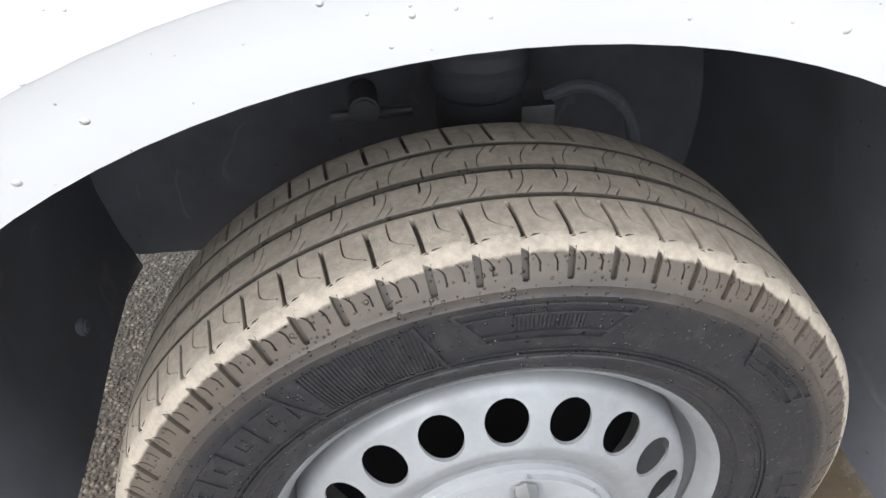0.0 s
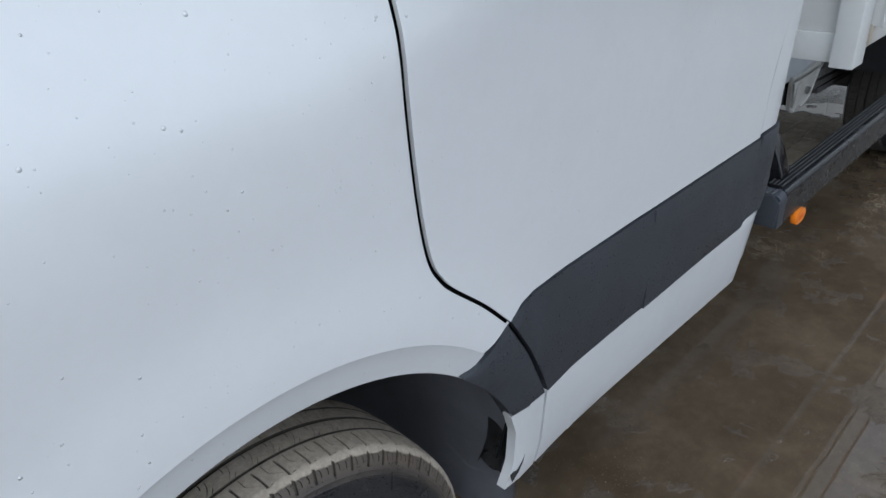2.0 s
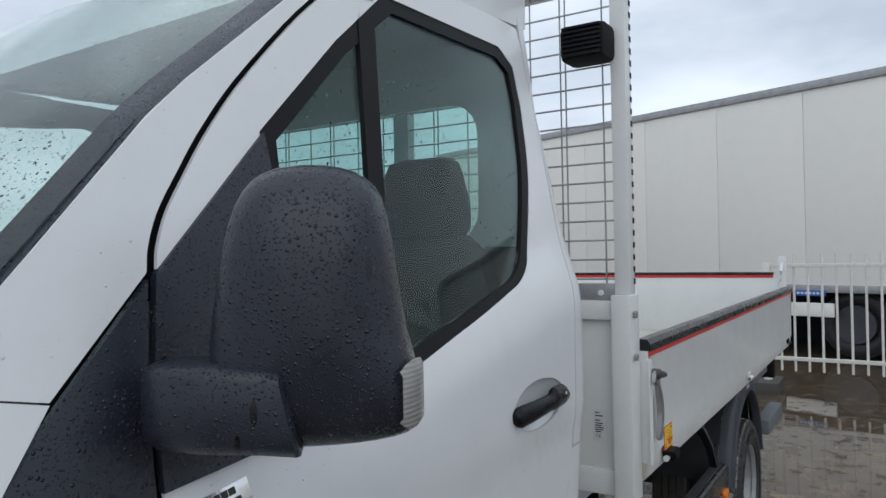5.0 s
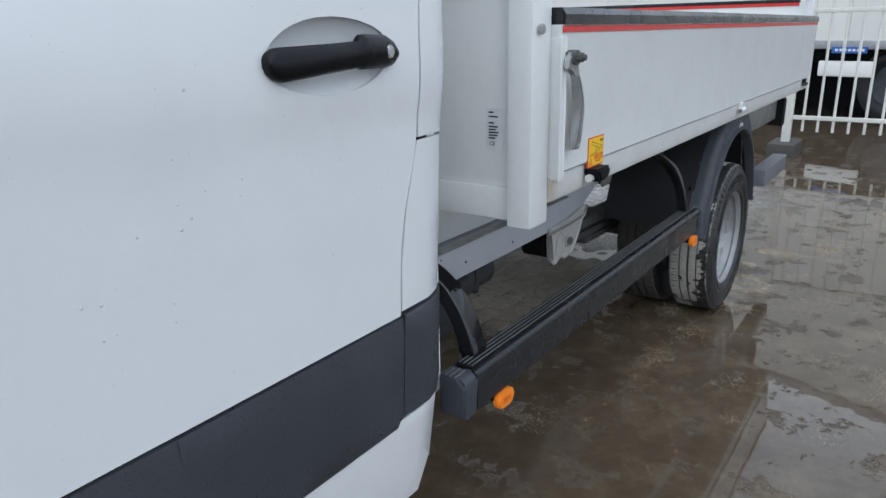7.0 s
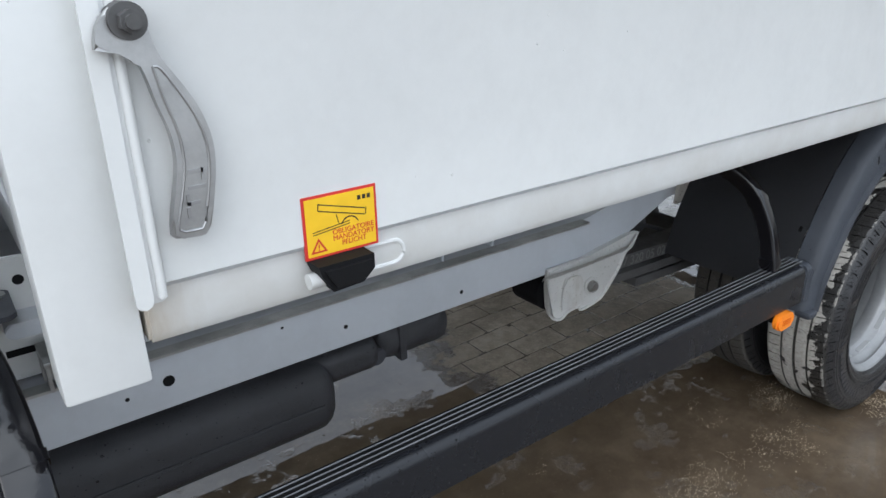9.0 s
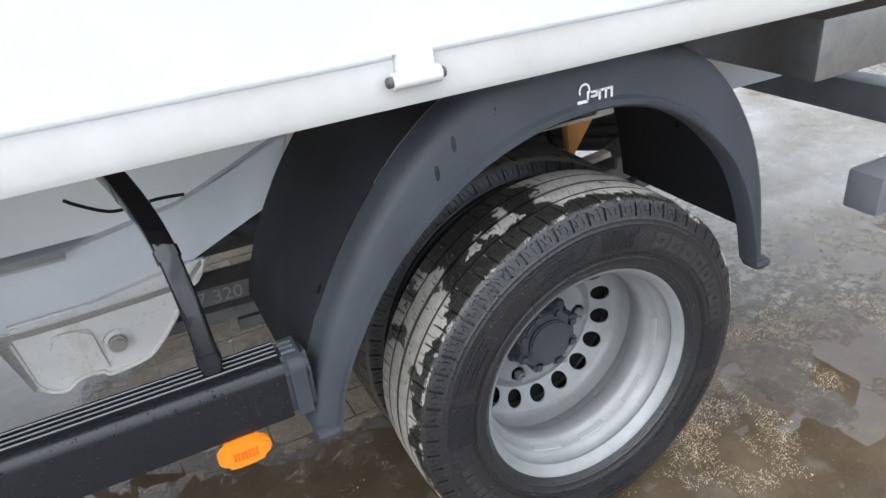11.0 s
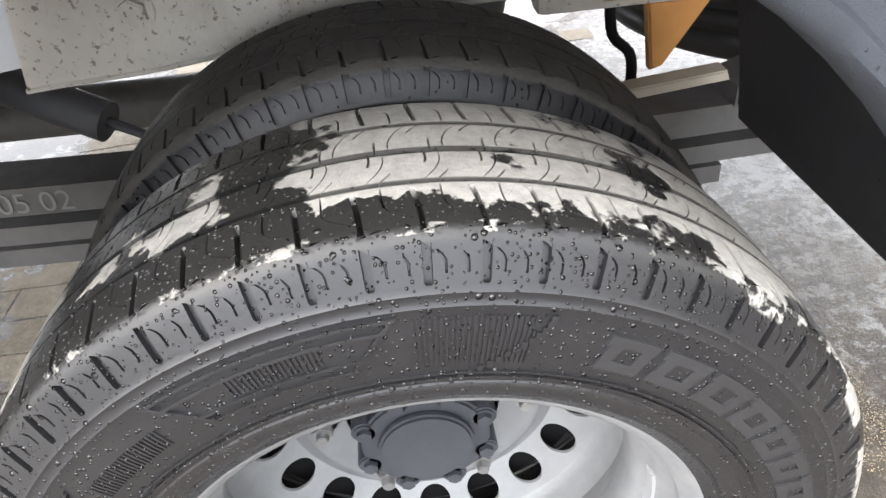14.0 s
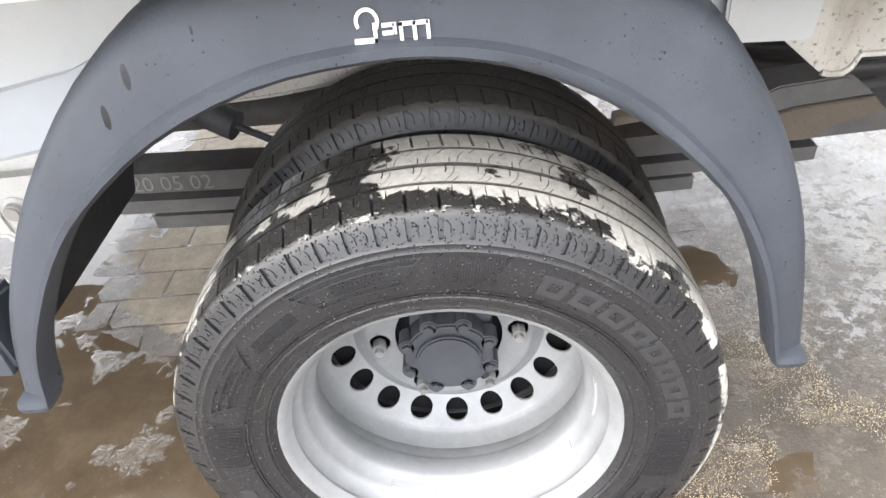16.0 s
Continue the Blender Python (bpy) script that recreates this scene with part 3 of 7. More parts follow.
def paver_stone():
    m, n, l, p = shader("worn_concrete_paver")
    geo = n.new("ShaderNodeNewGeometry")
    vec = geo.outputs["Position"]
    info = n.new("ShaderNodeObjectInfo")
    each = maths(n, l, "FRACT", maths(n, l, "ADD", info.outputs["Random"], geo.outputs["Random Per Island"]))
    dry = ramp(n, l, each, [(0.0, (0.29, 0.247, 0.19)), (1.0, (0.36, 0.31, 0.245))])
    wet = ramp(n, l, each, [(0.0, (0.072, 0.057, 0.043)), (1.0, (0.100, 0.082, 0.063))])
    sep = n.new("ShaderNodeSeparateXYZ")
    l.new(vec, sep.inputs[0])
    f = maths(n, l, "ADD", maths(n, l, "MULTIPLY", sep.outputs["Z"], 130.0), maths(n, l, "MULTIPLY", noise_tex(n, l, vec, 3.6, 10.0, 0.72), 2.2))
    damp = ramp(n, l, maths(n, l, "MULTIPLY", f, 0.5), [(0.71, 1.0), (0.75, 0.0)])
    blot = noise_tex(n, l, vec, 14.0, 9.0, 0.75)
    dirt = ramp(n, l, blot, [(0.42, 0.0), (0.68, 1.0)])
    col = mixed(n, l, maths(n, l, "MULTIPLY", dirt, 0.75), dry, (0.155, 0.128, 0.094))
    silt = ramp(n, l, noise_tex(n, l, vec, 5.5, 9.0, 0.78), [(0.46, 0.0), (0.56, 1.0)])
    col = mixed(n, l, maths(n, l, "MULTIPLY", silt, 0.55), col, (0.150, 0.122, 0.090))
    col = mixed(n, l, ramp(n, l, noise_tex(n, l, vec, 110.0, 5.0, 0.7), [(0.52, 0.0), (0.66, 0.45)]), col, (0.42, 0.38, 0.31))
    col = mixed(n, l, damp, col, wet)
    l.new(col, p.inputs["Base Color"])
    l.new(mixed(n, l, damp, 0.15, 0.36), p.inputs["Specular IOR Level"])
    l.new(mixed(n, l, damp, 0.7, ramp(n, l, blot, [(0.4, 0.16), (0.65, 0.42)])), p.inputs["Roughness"])
    a = bumped(n, l, None, noise_tex(n, l, vec, 25.0, 6.0, 0.7), 0.004)
    bumped(n, l, p, noise_tex(n, l, vec, 160.0, 5.0, 0.7), 0.0026, 1.0, a)
    return m


YARD, WATER, PAVER = yard_surface(), muddy_water(), paver_stone()


def ground_sheet():
    def line(lo, hi, near_lo, near_hi, fine):
        far_lo = [lo * (1 - k / 7) ** 2 + near_lo * (1 - (1 - k / 7) ** 2) for k in range(7)]
        far_hi = [hi * (k / 7) ** 2 + near_hi * (1 - (k / 7) ** 2) for k in range(1, 8)]
        return far_lo + list(np.arange(near_lo, near_hi + 1e-6, fine)) + far_hi
    xs, ys = line(-900, 900, -2, 9, 0.035), line(-900, 900, -3.5, 3.0, 0.035)
    vs = [(x, y, ground_height(x, y) if -2 <= x <= 9 and -3.5 <= y <= 3 else -0.006) for y in ys for x in xs]
    k = len(xs)
    fs = [(j * k + i, j * k + i + 1, (j + 1) * k + i + 1, (j + 1) * k + i) for j in range(len(ys) - 1) for i in range(k - 1)]
    return vs, [], fs


ground = tagged(part("ground", ground_sheet(), YARD), "wet dirty brown yard surface with sand", "ground", kind="structure")
bm = bmesh.new()
bmesh.ops.create_grid(bm, x_segments=2, y_segments=2, size=14.0)
water = tagged(part("water", bm, WATER), "muddy brown rain puddles lying on the yard", "puddle", kind="structure")
water.location = (3, -1, 0.0)

# ---------- tipper truck ----------
truck = tagged(new("tipper_truck"), "white flatbed tipper truck, wet from rain, standing on a wet yard", "truck")

ARCH = (-0.02, 0.40)


def arch_point(deg, r):
    return (ARCH[0] + r * math.cos(radians(deg)), ARCH[1] + r * math.sin(radians(deg)))


def side(x, z):
    """How far the cab's flank lies from its widest plane."""
    y = float(np.interp(z, (0.30, 0.42, 0.60, 0.82, 1.05, 1.22, 3.0), (0.075, 0.050, 0.026, 0.018, 0.007, 0.0, 0.0)))
    crease = 1.236 + 0.2556 * (min(max(x, 0.1), 1.25) - 0.318)
    d = z - crease
    d = 0.5 * (d + math.sqrt(d * d + 0.0012))
    y += 0.22 * d + 0.14 * min(d, 0.12)
    near = min(1.0, max(0.0, (0.62 - math.hypot(x - ARCH[0], z - ARCH[1])) / 0.13))
    y -= 0.010 * near * near * (3 - 2 * near)
    if x < -0.25:
        y += 0.9 * (-0.25 - x) ** 2
    if x > 1.33:
        y += 5.0 * (x - 1.33) ** 2
    if x > 0.45:
        y += 0.0065 * min(1.0, (x - 0.45) / 0.3) / (1.0 + math.exp((z - 1.168 - 0.05 * max(0.0, 0.8 - x)) / 0.006))
    if x < 0.1 and z > 1.1:
        y += 0.25 * (0.1 - x) * (z - 1.1)
    return y


def inset(by):
    return lambda x, z: side(x, z) + by


GAP = 0.0044
door_gap = spline([(0.212, 1.308), (0.208, 1.242), (0.206, 1.146), (0.214, 1.030), (0.228, 0.946), (0.246, 0.909), (0.268, 0.884), (0.325, 0.832), (0.376, 0.777)], 5)
trim_gap = spline([(0.376, 0.777), (0.402, 0.735), (0.428, 0.690), (0.476, 0.585)], 4)
arch_top = [(-0.33, 0.787)] + [arch_point(a, 0.491) for a in range(128, 47, -3)] + [arch_point(47, 0.491)]
rear_trim_top = spline([arch_point(47, 0.491), (0.340, 0.763), (0.376, 0.779)], 3)
tri_edge = [(0.195, 1.305), (0.115, 1.298), (0.06, 1.292), (0.042, 1.297), (0.036, 1.306), (0.042, 1.321), (0.055, 1.340), (0.112, 1.4215)]
pillar_gap = spline([(0.240, 1.551), (0.246, 1.579), (0.264, 1.620), (0.297, 1.669), (0.350, 1.741), (0.433, 1.834), (0.60, 1.99), (0.80, 2.13)], 5)
screen_edge = [(-0.012, 1.465), (0.081, 1.539), (0.187, 1.654), (0.267, 1.741), (0.333, 1.802), (0.56, 1.99), (0.72, 2.10)]
black_front = spline([(-0.478, 0.905), (-0.45, 0.855), (-0.414, 0.82), (-0.372, 0.797), (-0.33, 0.785), (-0.258, 0.780)], 4)
lamp_edge = [(-0.478, 0.905), (-0.465, 1.00), (-0.43, 1.06), (-0.395, 1.11), (-0.36, 1.15)]

# front wing
outline = arch_top + rear_trim_top[1:] + [(x - GAP, z) for x, z in reversed(door_gap)] + tri_edge + [(0.041, 1.4380), (-0.012, 1.4525), (-0.2, 1.31)] + lamp_edge[::-1] + black_front[1:-5]
wing = part("front_wing", panel(outline, side, 0.004, step=0.025), WHITE, truck, "white steel front wing with rain drops")
bm = bmesh.new()
rows = []
for k in range(27):
    f = k / 26
    row = []
    for r, y in ((0.4915, 0.0), (0.4885, 0.0015), (0.468, 0.0075), (0.451, 0.0120), (0.4465, 0.0135), (0.4475, 0.036)):
        x, z = arch_point(123.5 + 5.5 * (r - 0.45) / 0.047 + (46.5 - 123.5 - 5.5 * (r - 0.45) / 0.047) * f, r)
        row.append(bm.verts.new((x, side(x * 1.0, ARCH[1] + (z - ARCH[1]) * 0.4915 / r) + y, z)))
    rows.append(row)
for a, b in zip(rows, rows[1:]):
    for k in range(5):
        bm.faces.new((a[k], a[k + 1], b[k + 1], b[k]))
part("arch_flange", bm, WHITE, wing)
# windscreen pillar
outline = [(0.112, 1.424), (0.234, 1.548)] + [(x - GAP, z) for x, z in pillar_gap] + screen_edge[::-1] + [(-0.012, 1.455), (0.041, 1.440)]
part("windscreen_pillar", panel(outline, side, 0.004, step=0.05), WHITE, truck)
# black corner cover in front of the door
outline = tri_edge[1:-1] + [(0.112, 1.413), (0.234, 1.541), (0.216, 1.43), (0.206, 1.311)]
part("corner_cover", panel(outline, inset(-0.006), 0.012, step=0.05, edge_round=0.003), MIRRORBLACK, truck, "wet black plastic corner cover")
# black lower trim behind the wheel and the sill tip
outline = [(0.274, 0.738), *[arch_point(a, 0.447) for a in (46, 42, 38, 34, 30, 27)], (0.384, 0.596)] + [(0.43, 0.590), (0.472, 0.586)] + [(x - GAP, z) for x, z in trim_gap[::-1]] + [(0.340, 0.757), (0.315, 0.746), (0.295, 0.739)]
part("rear_arch_trim", panel(outline, inset(-0.004), 0.014, step=0.05, edge_round=0.003), BLACKTRIM, truck, "dark grey plastic trim behind the front wheel")
outline = [(0.384, 0.591), (0.404, 0.54), (0.409, 0.46), (0.394, 0.405), (0.43, 0.400), (0.474, 0.405), (0.482, 0.46), (0.478, 0.578)]
part("sill_tip", panel(outline, inset(0.0), 0.02, step=0.05, edge_round=0.002), WHITE, truck)
# bumper corner in front of the wheel
outline = black_front + [arch_point(a, 0.45) for a in (128, 136, 144, 152, 160, 168, 176, 184)] + [(-0.50, 0.30), (-0.70, 0.30), (-0.70, 0.90)]
part("bumper_corner", panel(outline, inset(-0.006), 0.012, step=0.05, edge_round=0.004), BLACKTRIM, truck, "dark grey plastic bumper corner with rain drops")
# headlamp and front
outline = lamp_edge + [(-0.62, 1.09), (-0.68, 0.98), (-0.66, 0.92)]
part("headlamp", panel(outline, inset(0.004), 0.03, step=0.06), CLEAR, truck, "clear wet headlamp lens")
part("headlamp_housing", panel(outline, inset(0.05), 0.01, step=0.06), STEEL, truck)
part("headlamp_seal", tube([(x, side(x, z) + 0.002, z) for x, z in lamp_edge], 0.006), SEAL, truck)

# door
hx, hz = 1.099, 1.247
hand_hole = [(hx + 0.123 * math.cos(t) * (1 + 0.05 * math.sin(2 * t)), hz + 0.052 * math.sin(t) + 0.0 * math.cos(t)) for t in np.linspace(0, 2 * math.pi, 28, endpoint=False)]
win_low = [(0.44, 1.345), (0.615, 1.367), (0.796, 1.417), (0.92, 1.453), (1.019, 1.485)]
win_out = spline(win_low + [(1.075, 1.505), (1.120, 1.535), (1.149, 1.578), (1.229, 1.749), (1.270, 1.92)], 4) + [(1.275, 2.02), (1.22, 2.06), (0.80, 2.06), (0.64, 1.93), (0.440, 1.745), (0.43, 1.60)]
door_top = [(1.36, 2.14), (0.80, 2.13)]
rear_gap = spline([(1.258, 0.806), (1.257, 0.90), (1.268, 0.99), (1.297, 1.10), (1.298, 1.20), (1.299, 1.32), (1.315, 1.55), (1.34, 1.85)], 4)
outline = [(x + GAP, z) for x, z in door_gap] + [(0.41, 0.794), (0.44, 0.801), (0.52, 0.805), (0.80, 0.802), (1.255, 0.803)] + [(x - 0.5 * GAP, z) for x, z in rear_gap[1:]] + door_top + [(x + 2 * GAP, z) for x, z in pillar_gap[::-1]][1:]
door = part("door", panel(outline, side, 0.006, holes=(win_out[::-1], hand_hole), step=0.04), WHITE, truck, "white wet cab door, closed")
scoop = [(hx + 0.127 * math.cos(t), hz + 0.056 * math.sin(t)) for t in np.linspace(0, 2 * math.pi, 32, endpoint=False)]
part("handle_recess", panel(scoop, lambda x, z: side(x, z) + 0.003 + 0.022 * max(0.0, 1 - ((x - hx) / 0.127) ** 2 - ((z - hz) / 0.056) ** 2) ** 0.7, 0.004, step=0.012), WHITE, door)
bar = [(0.972, 1.243, 0.005), (0.976, 1.242, 0.013), (0.984, 1.241, 0.0195), (0.995, 1.240, 0.0220), (1.05, 1.243, 0.0205), (1.10, 1.246, 0.019), (1.135, 1.248, 0.0185), (1.139, 1.2505, 0.024), (1.15, 1.251, 0.0245), (1.20, 1.250, 0.024), (1.218, 1.248, 0.019), (1.224, 1.247, 0.012)]
bm = bmesh.new()
rings = []
for x, zc, h in bar:
    yy = side(x, hz) - 0.003 - 0.010 * math.sin(math.pi * (x - 0.97) / 0.26)
    rings.append([bm.verts.new((x, yy + 0.013 * math.cos(a), zc + h * math.sin(a))) for a in np.linspace(0, 2 * math.pi, 14, endpoint=False)])
for a, b in zip(rings, rings[1:]):
    for k in range(14):
        bm.faces.new((a[k], a[(k + 1) % 14], b[(k + 1) % 14], b[k]))
bm.faces.new(rings[0]), bm.faces.new(rings[-1])
part("door_handle", bm, HANDLEBLACK, door, "black plastic pull handle", sharp=60)
bm = cyl(bmesh.new(), (1.200, side(1.196, hz) - 0.008, 1.250), (1.200, side(1.196, hz) - 0.0215, 1.250), 0.0095, 20, bevel=0.002)
part("door_lock", bm, CHROME, door)
# door trims
low = lambda z: [(0.474 + GAP, z), (1.244, z)]
outline = [(x + GAP, z) for x, z in trim_gap] + [(0.80, 0.582), (1.243, 0.584), (1.248, 0.596), (1.257, 0.597), (1.257, 0.799)] + [(0.80, 0.797), (0.52, 0.801), (0.44, 0.797), (0.41, 0.789)]
part("door_trim", panel(outline, inset(-0.007), 0.016, step=0.06, edge_round=0.004), BLACKTRIM, door, "dark grey plastic door trim")
outline = [(0.486, 0.578), (0.490, 0.46), (0.482, 0.405), (0.60, 0.392), (1.34, 0.380), (1.385, 0.44), (1.412, 0.592), (1.25, 0.591), (1.246, 0.580)]
part("sill", panel(outline, inset(0.0), 0.02, step=0.06, edge_round=0.002), WHITE, truck, "white door sill")
outline = [(1.263, 0.803), (1.436, 0.808), (1.428, 0.597), (1.259, 0.600)]
part("corner_trim", panel(outline, inset(-0.007), 0.016, step=0.04, edge_round=0.004), BLACKTRIM, truck)
# cab corner behind the door with its flap
flap_o = spline([(1.2995, 1.104), (1.345, 1.106), (1.382, 1.103), (1.389, 1.090), (1.393, 0.95), (1.396, 0.812)], 3) + [(1.2602, 0.810), (1.2596, 0.90), (1.2705, 0.99)]
flap_hole = [(1.303, 1.110), (1.345, 1.112), (1.385, 1.109), (1.394, 1.092), (1.398, 0.95), (1.401, 0.812)]
outline = [(1.436, 0.812), (1.438, 1.2), (1.44, 1.5), (1.48, 2.14), (1.37, 2.14)] + [(x + 0.5 * GAP, z) for x, z in rear_gap[::-1] if z > 1.110] + flap_hole
part("cab_corner", panel(outline, side, 0.006, step=0.04), WHITE, truck)
part("filler_flap", panel(flap_o, inset(0.001), 0.006, step=0.04), WHITE, truck, "white filler flap, closed")
# windows of the door
seal_in = [(0.48, 1.372), (0.627, 1.397), (0.809, 1.443), (0.92, 1.473), (1.006, 1.498)]
glass_o = spline(seal_in + [(1.055, 1.515), (1.095, 1.542), (1.125, 1.585), (1.200, 1.75), (1.240, 1.92)], 4) + [(1.245, 2.0), (1.20, 2.03), (0.82, 2.03), (0.66, 1.91), (0.47, 1.735), (0.46, 1.60)]
part("window_seal", panel(win_out, inset(0.002), 0.012, holes=(glass_o[::-1],), step=0.2), SEAL, door)
part("window_pane", panel(glass_o, inset(0.009), 0.003, step=0.3), GLASS, door, "tinted side window with rain drops").visible_shadow = False
part("window_bar", panel([(0.598, 1.385), (0.634, 1.395), (0.767, 2.04), (0.722, 2.04)], inset(0.0), 0.012, step=0.2), SEAL, door)
outline = [(0.214, 1.311), (0.344, 1.326), (0.45, 1.344), (0.45, 1.60), (0.444, 1.744), (0.244, 1.548), (0.224, 1.43)]
part("mirror_base", panel(outline, inset(-0.008), 0.014, step=0.06, edge_round=0.003), MIRRORBLACK, door, "wet black plastic mirror foot")
# dark shell behind the joints
outline = [arch_point(a, 0.49) for a in range(120, 20, -8)] + [(0.40, 0.46), (1.36, 0.42), (1.40, 0.62), (1.40, 1.35), (1.10, 1.46), (0.45, 1.30), (0.21, 1.29), (0.24, 1.54), (0.06, 1.36), (-0.1, 1.28), (-0.36, 1.1), (-0.45, 0.95), (-0.37, 0.85)]
part("inner_shell", panel(outline, lambda x, z: side(x, z) + 0.03 + (0.03 if math.hypot(x - hx, (z - hz) * 2) < 0.2 else 0.0), 0.004, step=0.07), GAPBLACK, truck)
part("pillar_shell", panel([(0.20, 1.50), (0.26, 1.52), (0.30, 1.64), (0.45, 1.81), (0.82, 2.11), (0.74, 2.11), (0.40, 1.84), (0.24, 1.66)], inset(0.02), 0.004, step=0.1), GAPBLACK, truck)

# rest of the cab: far flank, roof, back wall, bonnet, screen
W = 2.0
far = extrude_plan([(-0.45, 0.55), (0.45, 0.42), (1.42, 0.42), (1.42, 1.38), (0.45, 1.38), (0.1, 1.42), (-0.3, 1.2), (-0.65, 0.95)], "y", W - 0.06, W)
part("far_flank", far, WHITE, truck)
bm = bmesh.new()
edges = []
for loop in ([(0.10, 1.42), (0.5, 1.37), (1.44, 1.37), (1.50, 2.14), (0.80, 2.14), (0.10, 1.50)],
             [(0.868, 1.62), (0.98, 1.628), (1.07, 1.655), (1.16, 1.70), (1.235, 1.78), (1.27, 2.02), (1.255, 2.05), (1.22, 2.058), (0.89, 2.022), (0.868, 2.005)],
             [(0.42, 1.60), (0.80, 1.61), (0.83, 1.63), (0.83, 1.97)]):
    vs = [bm.verts.new((x, W - 0.16, z)) for x, z in loop]
    edges += [bm.edges.new((vs[k], vs[(k + 1) % len(vs)])) for k in range(len(vs))]
bmesh.ops.triangle_fill(bm, edges=edges, use_beauty=True, normal=(0, -1, 0))
g = bmesh.ops.extrude_face_region(bm, geom=bm.faces[:])
bmesh.ops.translate(bm, verts=[v for v in g["geom"] if isinstance(v, bmesh.types.BMVert)], vec=(0, 0.05, 0))
part("far_window_frame", bm, BLACKTRIM, truck)
roof = extrude_plan([(0.74, 2.10), (0.80, 2.14), (1.50, 2.16), (1.50, 2.30), (1.3, 2.36), (1.0, 2.34), (0.8, 2.24)], "y", 0.20, W - 0.2, 0.02)
part("cab_roof", roof, WHITE, truck)
back_hole = rounded(0.33, 1.67, 1.60, 1.99, 0.09)
bm = bmesh.new()
edges = []
for loop in ([(0.09, 0.55), (1.91, 0.55), (1.91, 1.36), (1.80, 2.2), (0.20, 2.2), (0.09, 1.36)], back_hole[::-1]):
    vs = [bm.verts.new((1.43, y, z)) for y, z in loop]
    edges += [bm.edges.new((vs[k], vs[(k + 1) % len(vs)])) for k in range(len(vs))]
bmesh.ops.triangle_fill(bm, edges=edges, use_beauty=True)
g = bmesh.ops.extrude_face_region(bm, geom=bm.faces[:])
bmesh.ops.translate(bm, verts=[v for v in g["geom"] if isinstance(v, bmesh.types.BMVert)], vec=(0.03, 0, 0))
part("back_wall", bm, WHITE, truck)
part("back_window", extrude_plan(rounded(0.31, 1.69, 1.58, 2.01, 0.1), "x", 1.436, 1.440), GLASS, truck).visible_shadow = False
part("cab_lining", extrude_plan(rounded(0.10, 1.90, 0.55, 1.585, 0.05), "x", 1.40, 1.425), SEATCLOTH, truck)
# windscreen and bonnet
bm = bmesh.new()
rows = []
for x, z in [(-0.03, 1.455), (0.068, 1.535), (0.255, 1.733), (0.325, 1.792), (0.56, 1.985), (0.74, 2.12)]:
    y0 = side(x, z) + 0.012
    rows.append([bm.verts.new((x - 0.16 * math.sin(math.pi * k / 12), y0 + (W - 2 * y0) * k / 12, z)) for k in range(13)])
for a, b in zip(rows, rows[1:]):
    for k in range(12):
        bm.faces.new((a[k], a[k + 1], b[k + 1], b[k]))
g = bmesh.ops.extrude_face_region(bm, geom=bm.faces[:])
bmesh.ops.translate(bm, verts=[v for v in g["geom"] if isinstance(v, bmesh.types.BMVert)], vec=(0.003, 0.0, -0.003))
screen = part("windscreen", bm, SCREEN, truck, "rain-covered windscreen")
screen.visible_shadow = False
bm = bmesh.new()
rows = []
for x, z in screen_edge[:-1]:
    y0 = side(x, z)
    row = [bm.verts.new((x + 0.018, y0 + 0.008, z - 0.018)), bm.verts.new((x, y0 + 0.0055, z))]
    rows.append(row + [bm.verts.new((x - 0.16 * math.sin(math.pi * k / 12), y0 + 0.0055 + 1.95 * k / 12, z + 0.004)) for k in (0.1, 0.22, 0.34)])
for a, b in zip(rows, rows[1:]):
    for k in range(4):
        bm.faces.new((a[k], a[k + 1], b[k + 1], b[k]))
part("screen_edge_strip", bm, MIRRORBLACK, truck, "wet black windscreen border")
bm = bmesh.new()
rows = []
for x, z in [(-0.035, 1.45), (-0.12, 1.38), (-0.2, 1.315), (-0.28, 1.23), (-0.36, 1.155), (-0.55, 1.11), (-0.70, 1.02), (-0.80, 0.8), (-0.82, 0.5)]:
    y0 = side(x, z) + 0.004
    rows.append([bm.verts.new((x - 0.22 * math.sin(math.pi * k / 12), y0 + (W - 2 * y0) * k / 12, z + 0.05 * math.sin(math.pi * k / 12))) for k in range(13)])
for a, b in zip(rows, rows[1:]):
    for k in range(12):
        bm.faces.new((a[k], a[k + 1], b[k + 1], b[k]))
part("bonnet", bm, WHITE, truck, "white bonnet")
part("cab_floor", boxed(0.47, 1.40, 0.10, 1.90, 0.55, 0.60), GAPBLACK, truck)
part("dashboard", boxed(0.02, 0.45, 0.14, 1.86, 1.05, 1.38, 0.05), SEATCLOTH, truck, "dark dashboard")


def seat(y):
    bm = bmesh.new()
    box(bm, 0.78, 1.25, y - 0.24, y + 0.24, 0.75, 0.95, 0.05)
    rows = []
    for h, w, d in ((0.0, 0.23, 0.07), (0.30, 0.25, 0.07), (0.55, 0.235, 0.06), (0.66, 0.19, 0.05), (0.71, 0.13, 0.035), (0.725, 0.06, 0.015)):
        cx, cz = 1.14 + 0.21 * h, 0.92 + 0.978 * h
        rows.append([bm.verts.new((cx + d * sx, y + w * sy, cz)) for sx, sy in ((-1, -0.7), (-0.6, -1), (0.6, -1), (1, -0.7), (1, 0.7), (0.6, 1), (-0.6, 1), (-1, 0.7))])
    for a, b in zip(rows, rows[1:]):
        for k in range(8):
            bm.faces.new((a[k], a[(k + 1) % 8], b[(k + 1) % 8], b[k]))
    bm.faces.new(rows[-1])
    return bm


